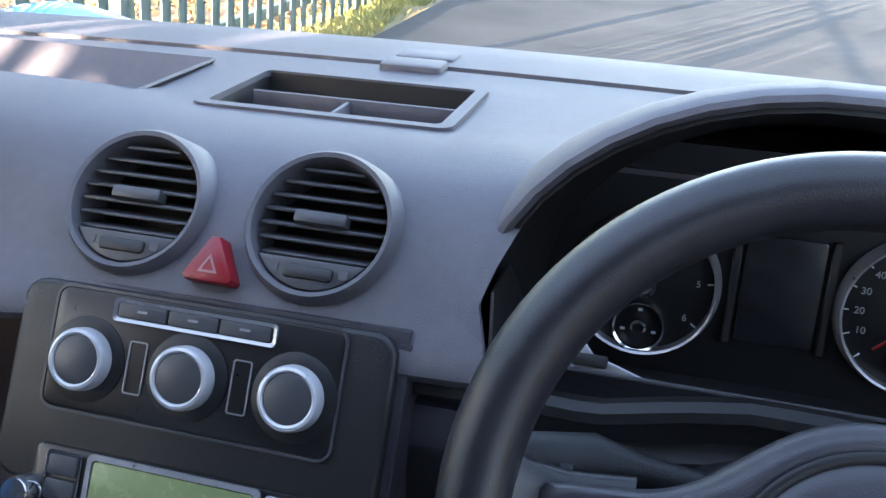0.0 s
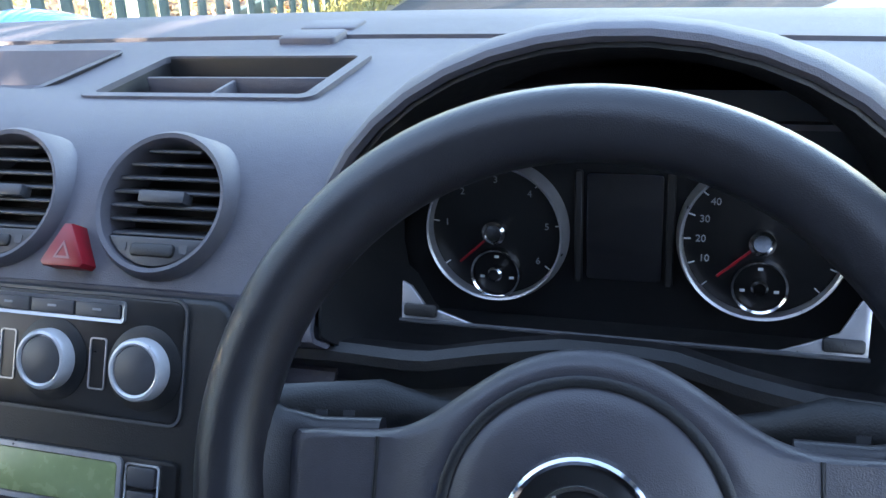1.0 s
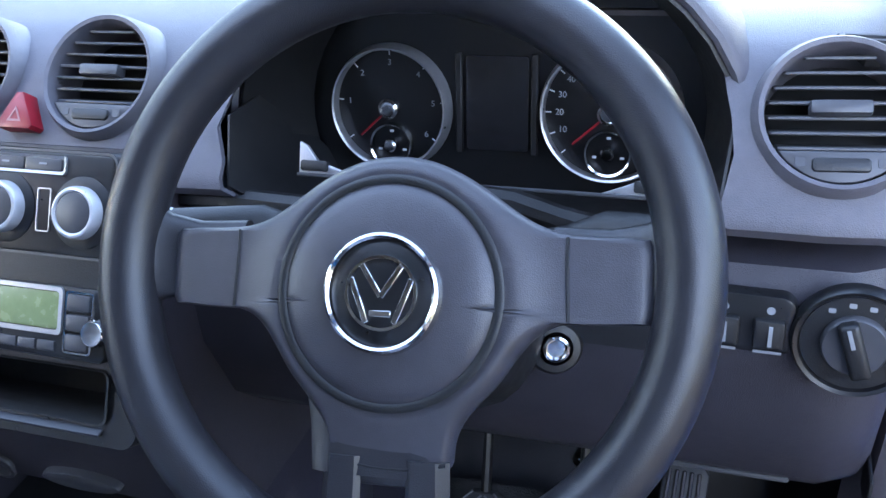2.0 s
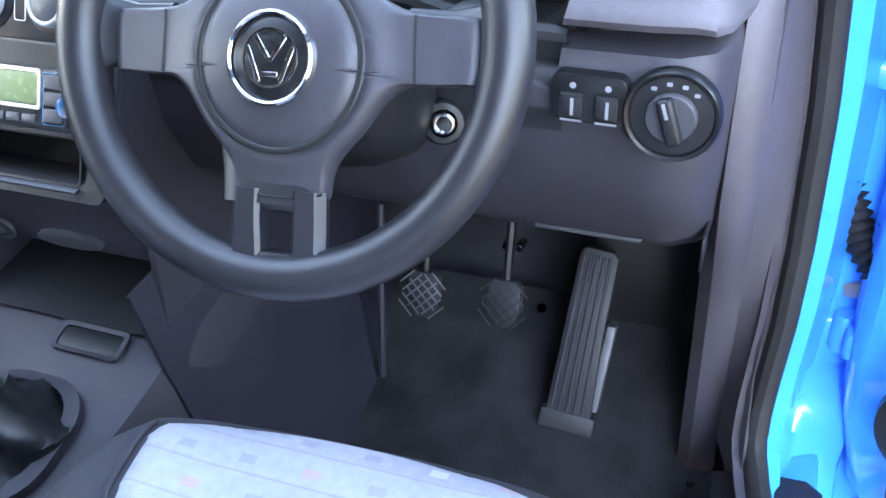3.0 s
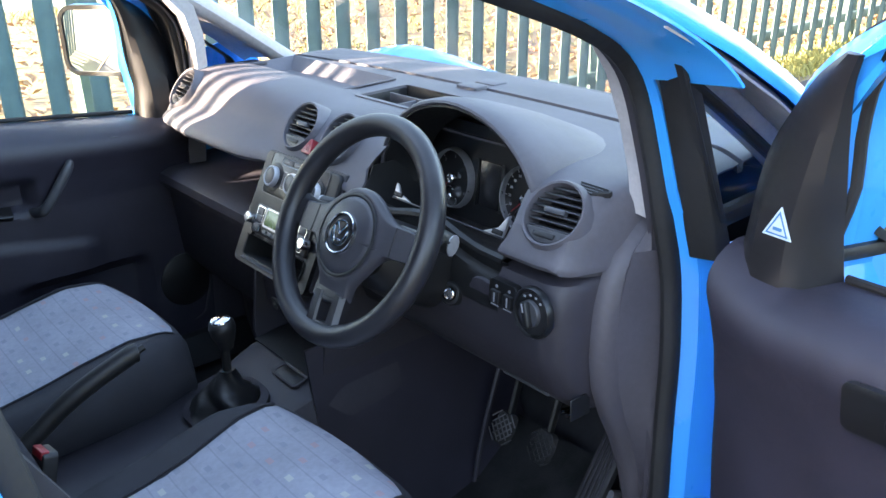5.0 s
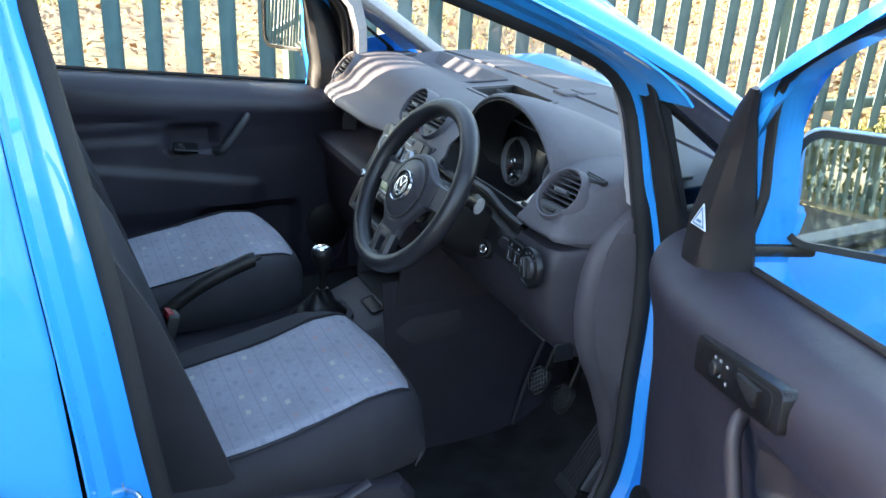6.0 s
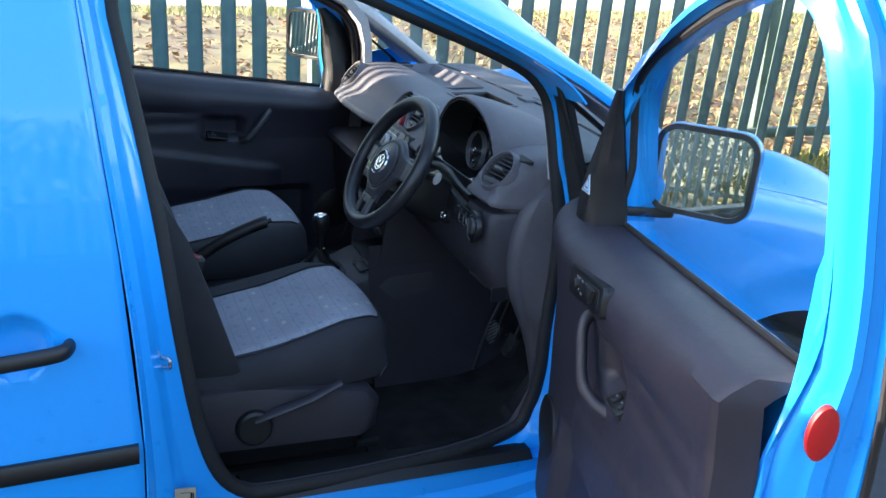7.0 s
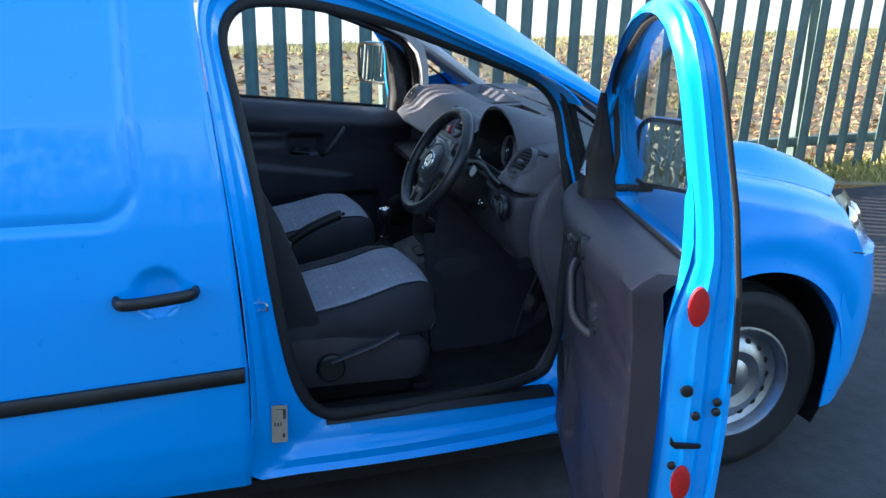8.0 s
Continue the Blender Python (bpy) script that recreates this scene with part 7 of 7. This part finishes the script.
# windscreen pillar trims inside, light grey, with the quarter window between them
for s in (1, -1):
    bm = bmesh.new()
    pth = smooth_path([(s * 0.70, 0.56, 1.0), (s * 0.705, 0.48, 1.055), (s * 0.70, 0.38, 1.125), (s * 0.69, 0.22, 1.23), (s * 0.675, 0.02, 1.35), (s * 0.655, -0.18, 1.465), (s * 0.64, -0.40, 1.575)], 5)
    sweep(bm, pth, 0.024, 0.034, 12, up=(s * 1, 0, 0.2))
    body("pillar_trim", bm, TRIM, van, "light grey pillar trim")
    bm = bmesh.new()
    rows = []
    for y, z in ((0.222, 0.99), (0.220, 1.05), (0.212, 1.12), (0.19, 1.19), (0.136, 1.252), (0.055, 1.29), (-0.06, 1.334), (-0.25, 1.402), (-0.45, 1.456), (-0.62, 1.482)):
        w = half_width(y, z) - inset_at(y, z)
        k = max(0.25, min(1, (y - 0.0) / 0.15))
        rows.append([(s * (w + 0.002), y + 0.004, z + 0.004), (s * (w - 0.02), y - 0.008 * k, z - 0.002), (s * (w - 0.022 - 0.034 * k), y - 0.004, z + 0.002), (s * (w - 0.026 - 0.034 * k), y + 0.022, z + 0.02), (s * (w + 0.0), y + 0.036, z + 0.024)])
    loft(bm, rows, around=True, cap=True)
    body("pillar_foot", bm, TRIM, van, "light grey pillar trim")
    quarter = [SET @ Vector(p) for p in ((0.774, 0.152, 1.212), (0.786, 0.222, 1.158), (0.803, 0.362, 1.048), (0.803, 0.360, 1.016), (0.787, 0.228, 1.000))]
    quarter = resample(quarter, 48, True)
    mid = sum(quarter, Vector()) / 48
    bm = bmesh.new()
    rows = []
    for k, d_ in ((1.10, 0.010), (1.06, 0.002), (0.97, 0.001), (0.88, 0.005), (0.85, 0.012), (0.85, 0.024)):
        rows.append([(s * (p.x - d_), p.y, p.z) for p in (mid + (p - mid) * k for p in quarter)])
    loft(bm, rows, around=True)
    body("quarter_surround", thick(bm, 0.003), BLACK, van, "black quarter window surround")
    bm = bmesh.new()
    bm.faces.new([bm.verts.new((s * (p.x - 0.012), p.y, p.z)) for p in (mid + (p - mid) * 0.88 for p in quarter)])
    body("quarter_window", thick(bm, 0.003), GLASS, van, "small quarter window").visible_shadow = False
    bm = bmesh.new()
    rows = []
    for z in np.linspace(0.948, 1.24, 8):
        a = Vector((0.773 - 0.107 * (z - 0.7), 0.276 - 0.193 * (z - 0.7) - 0.012, z))
        b = Vector((0.808 - 0.081 * (z - 0.7), 0.310 - 0.273 * (z - 0.7) - 0.012, z))
        rows.append([(s * p.x, p.y, p.z) for p in (SET @ q for q in (a + Vector((-0.002, 0.02, 0)), a, a.lerp(b, 0.08) - Vector((0, 0.003, 0)), a.lerp(b, 0.9) - Vector((0, 0.003, 0)), b, b + Vector((0.003, 0.02, 0))))])
    loft(bm, rows)
    body("post_strip", thick(bm, 0.002), RUBBER, van, "black post strip")
    # blue post round the quarter window and the scuttle corner below it
    bm = bmesh.new()
    loft(bm, [[(s * (half_width(y, z) - d_), y, z) for y, z in ((0.216, 1.03), (0.25, 1.012), (0.34, 0.998), (0.45, 1.0), (0.56, 0.99))] for d_ in (0.001,)] + [[(s * (half_width(y, z) - 0.002), y, z) for y, z in ((0.20, 1.04), (0.25, 1.05), (0.34, 1.073), (0.40, 1.085), (0.50, 1.03))]])
    body("quarter_sill", thick(bm, 0.004), BLUE, van)
# wiper
bm = bmesh.new()
sweep(bm, [screen_pt(u, -0.03, 0.0) for u in np.linspace(-0.1, 0.75, 16)], 0.006, 0.008, 8)
body("wiper_blade", bm, BLACK, van, "black wiper blade")

# ---- the far side of the yard: hedge behind a second fence, dry tufts on the verge, far building ----
LEAF = mat("hedge_leaf", (0.09, 0.12, 0.03), 0.6, var=0.5, scale=3, colour2=(0.16, 0.14, 0.05))


def leaf_cloud(name, label, category, boxes, count, size, material, seed):
    rng = random.Random(seed)
    vs, fs = [], []
    for _ in range(count):
        (x0, y0, z0), (x1, y1, z1) = rng.choice(boxes)
        c = Vector((rng.uniform(x0, x1), rng.uniform(y0, y1), z0 + (z1 - z0) * rng.random() ** 0.8))
        c += Vector((rng.gauss(0, 0.12), 0, rng.gauss(0, 0.1)))
        m = Euler((rng.uniform(0, 6.3), rng.uniform(0, 6.3), rng.uniform(0, 6.3))).to_matrix()
        k = size * rng.uniform(0.5, 1.3)
        n = len(vs)
        vs += [c + m @ Vector(q) * k for q in ((-0.5, 0, 0), (0, 0.22, 0.05), (0.6, 0, 0), (0, -0.22, 0.05))]
        fs.append((n, n + 1, n + 2, n + 3))
    me = bpy.data.meshes.new(name)
    me.from_pydata(vs, [], fs)
    me.materials.append(material)
    return tagged(new(name, me), label, category, kind="stuff")


leaf_cloud("hedge", "dense sunlit hedge behind the far fence", "hedge", [((7.9, -9 + 1.5 * i, 0.05), (9.4, -7.4 + 1.5 * i, 2.7 + 0.4 * math.sin(i * 2.3))) for i in range(15)], 34000, 0.15, LEAF, 3)
leaf_cloud("hedge", "dense hedge across the end of the yard", "hedge", [((1.0 + 1.2 * i, -11.2, 0.05), (2.3 + 1.2 * i, -9.9, 2.7 + 0.4 * math.sin(i * 1.9))) for i in range(7)], 16000, 0.15, LEAF, 4)
end_fence = palisade("palisade fence before a hedge at the yard's end", 1.0, -9.4, -1.4, face_turn=-90, zbase=0.05, h=2.1, lean=0)
end_fence.matrix_basis = end_fence.matrix_basis @ Matrix.Rotation(radians(-90), 4, "Z")
palisade("palisade fence in front of a hedge across the yard", 7.6, -9.0, 9.0, face_turn=-90, zbase=0.05, h=2.1, lean=0)
STRAW = mat("dry_grass_blade", (0.36, 0.31, 0.10), 0.8, var=0.4, scale=2, colour2=(0.20, 0.22, 0.06))


def tufts(name, label, count, spots, seed, hmax):
    rng = random.Random(seed)
    vs, fs = [], []
    for _ in range(count):
        x0, x1, y0, y1 = rng.choice(spots)
        x, y = rng.uniform(x0, x1), rng.uniform(y0, y1)
        z = ground_z(x, y) - 0.01
        h, a = hmax * rng.uniform(0.3, 1.0), rng.uniform(0, 6.3)
        lean = rng.uniform(0.1, 0.9) * h
        w = 0.006
        n = len(vs)
        dx, dy = math.cos(a), math.sin(a)
        vs += [(x - dy * w, y + dx * w, z), (x + dy * w, y - dx * w, z), (x + dx * lean * 0.5 + dy * w * 0.6, y + dy * lean * 0.5 - dx * w * 0.6, z + h * 0.7), (x + dx * lean, y + dy * lean, z + h)]
        fs += [(n, n + 1, n + 2), (n, n + 2, n + 3)]
    me = bpy.data.meshes.new(name)
    me.from_pydata(vs, [], fs)
    me.materials.append(STRAW)
    return tagged(new(name, me), label, "grass", kind="stuff")


tufts("verge_grass", "yellow-green dry grass along the foot of the fence", 26000, [(-2.2, -1.72, -3, 9), (-2.1, -1.75, 2.5, 9), (-8.5, -7.2, -6, 14), (-7.5, -2.3, 2, 12)], 5, 0.09)
LITTER = mat("brown_leaf_litter", (0.26, 0.13, 0.07), 0.85, var=0.5, scale=9, colour2=(0.36, 0.24, 0.13))
rng = random.Random(11)
lv, lf = [], []
for _ in range(16000):
    x, y = -2.1 - 5.3 * rng.random() ** 1.5, rng.uniform(-6, 13)
    c = Vector((x, y, ground_z(x, y) + 0.025))
    m = Euler((rng.uniform(-0.7, 0.7), rng.uniform(-0.7, 0.7), rng.uniform(0, 6.3))).to_matrix()
    k = rng.uniform(0.03, 0.075)
    n = len(lv)
    lv += [c + m @ Vector(q) * k for q in ((-0.6, 0, 0), (0, 0.35, 0.1), (0.6, 0, 0), (0, -0.35, 0.1))]
    lf.append((n, n + 1, n + 2, n + 3))
me = bpy.data.meshes.new("fallen_leaves")
me.from_pydata(lv, [], lf)
me.materials.append(LITTER)
tagged(new("fallen_leaves", me), "brown fallen leaves scattered on the soil bank", "leaves", kind="stuff")
# low pale building far behind the bank
far = thing("yard_building", "long pale single-storey building across the far yard", "building", (-24, 6, 0.3))
WALL = mat("pale_render", (0.55, 0.53, 0.52), 0.85, var=0.1, scale=0.6)
bm = bmesh.new()
box(bm, (-30, -25, 0.2), (-24, 45, 4.2), None, 0.05)
part("wall", bm, WALL, far)
bm = bmesh.new()
box(bm, (-30.4, -25.4, 4.2), (-23.6, 45.4, 4.5), None, 0.05)
body("roof", bm, BLACK, far)
WIN = mat("dark_window", (0.05, 0.055, 0.06), 0.15, var=0.1)
for k in range(14):
    bm = bmesh.new()
    box(bm, (-24.03, -22 + 4.6 * k, 1.3), (-23.97, -19.6 + 4.6 * k, 2.7), None, 0.02)
    part("window", bm, WIN, far)
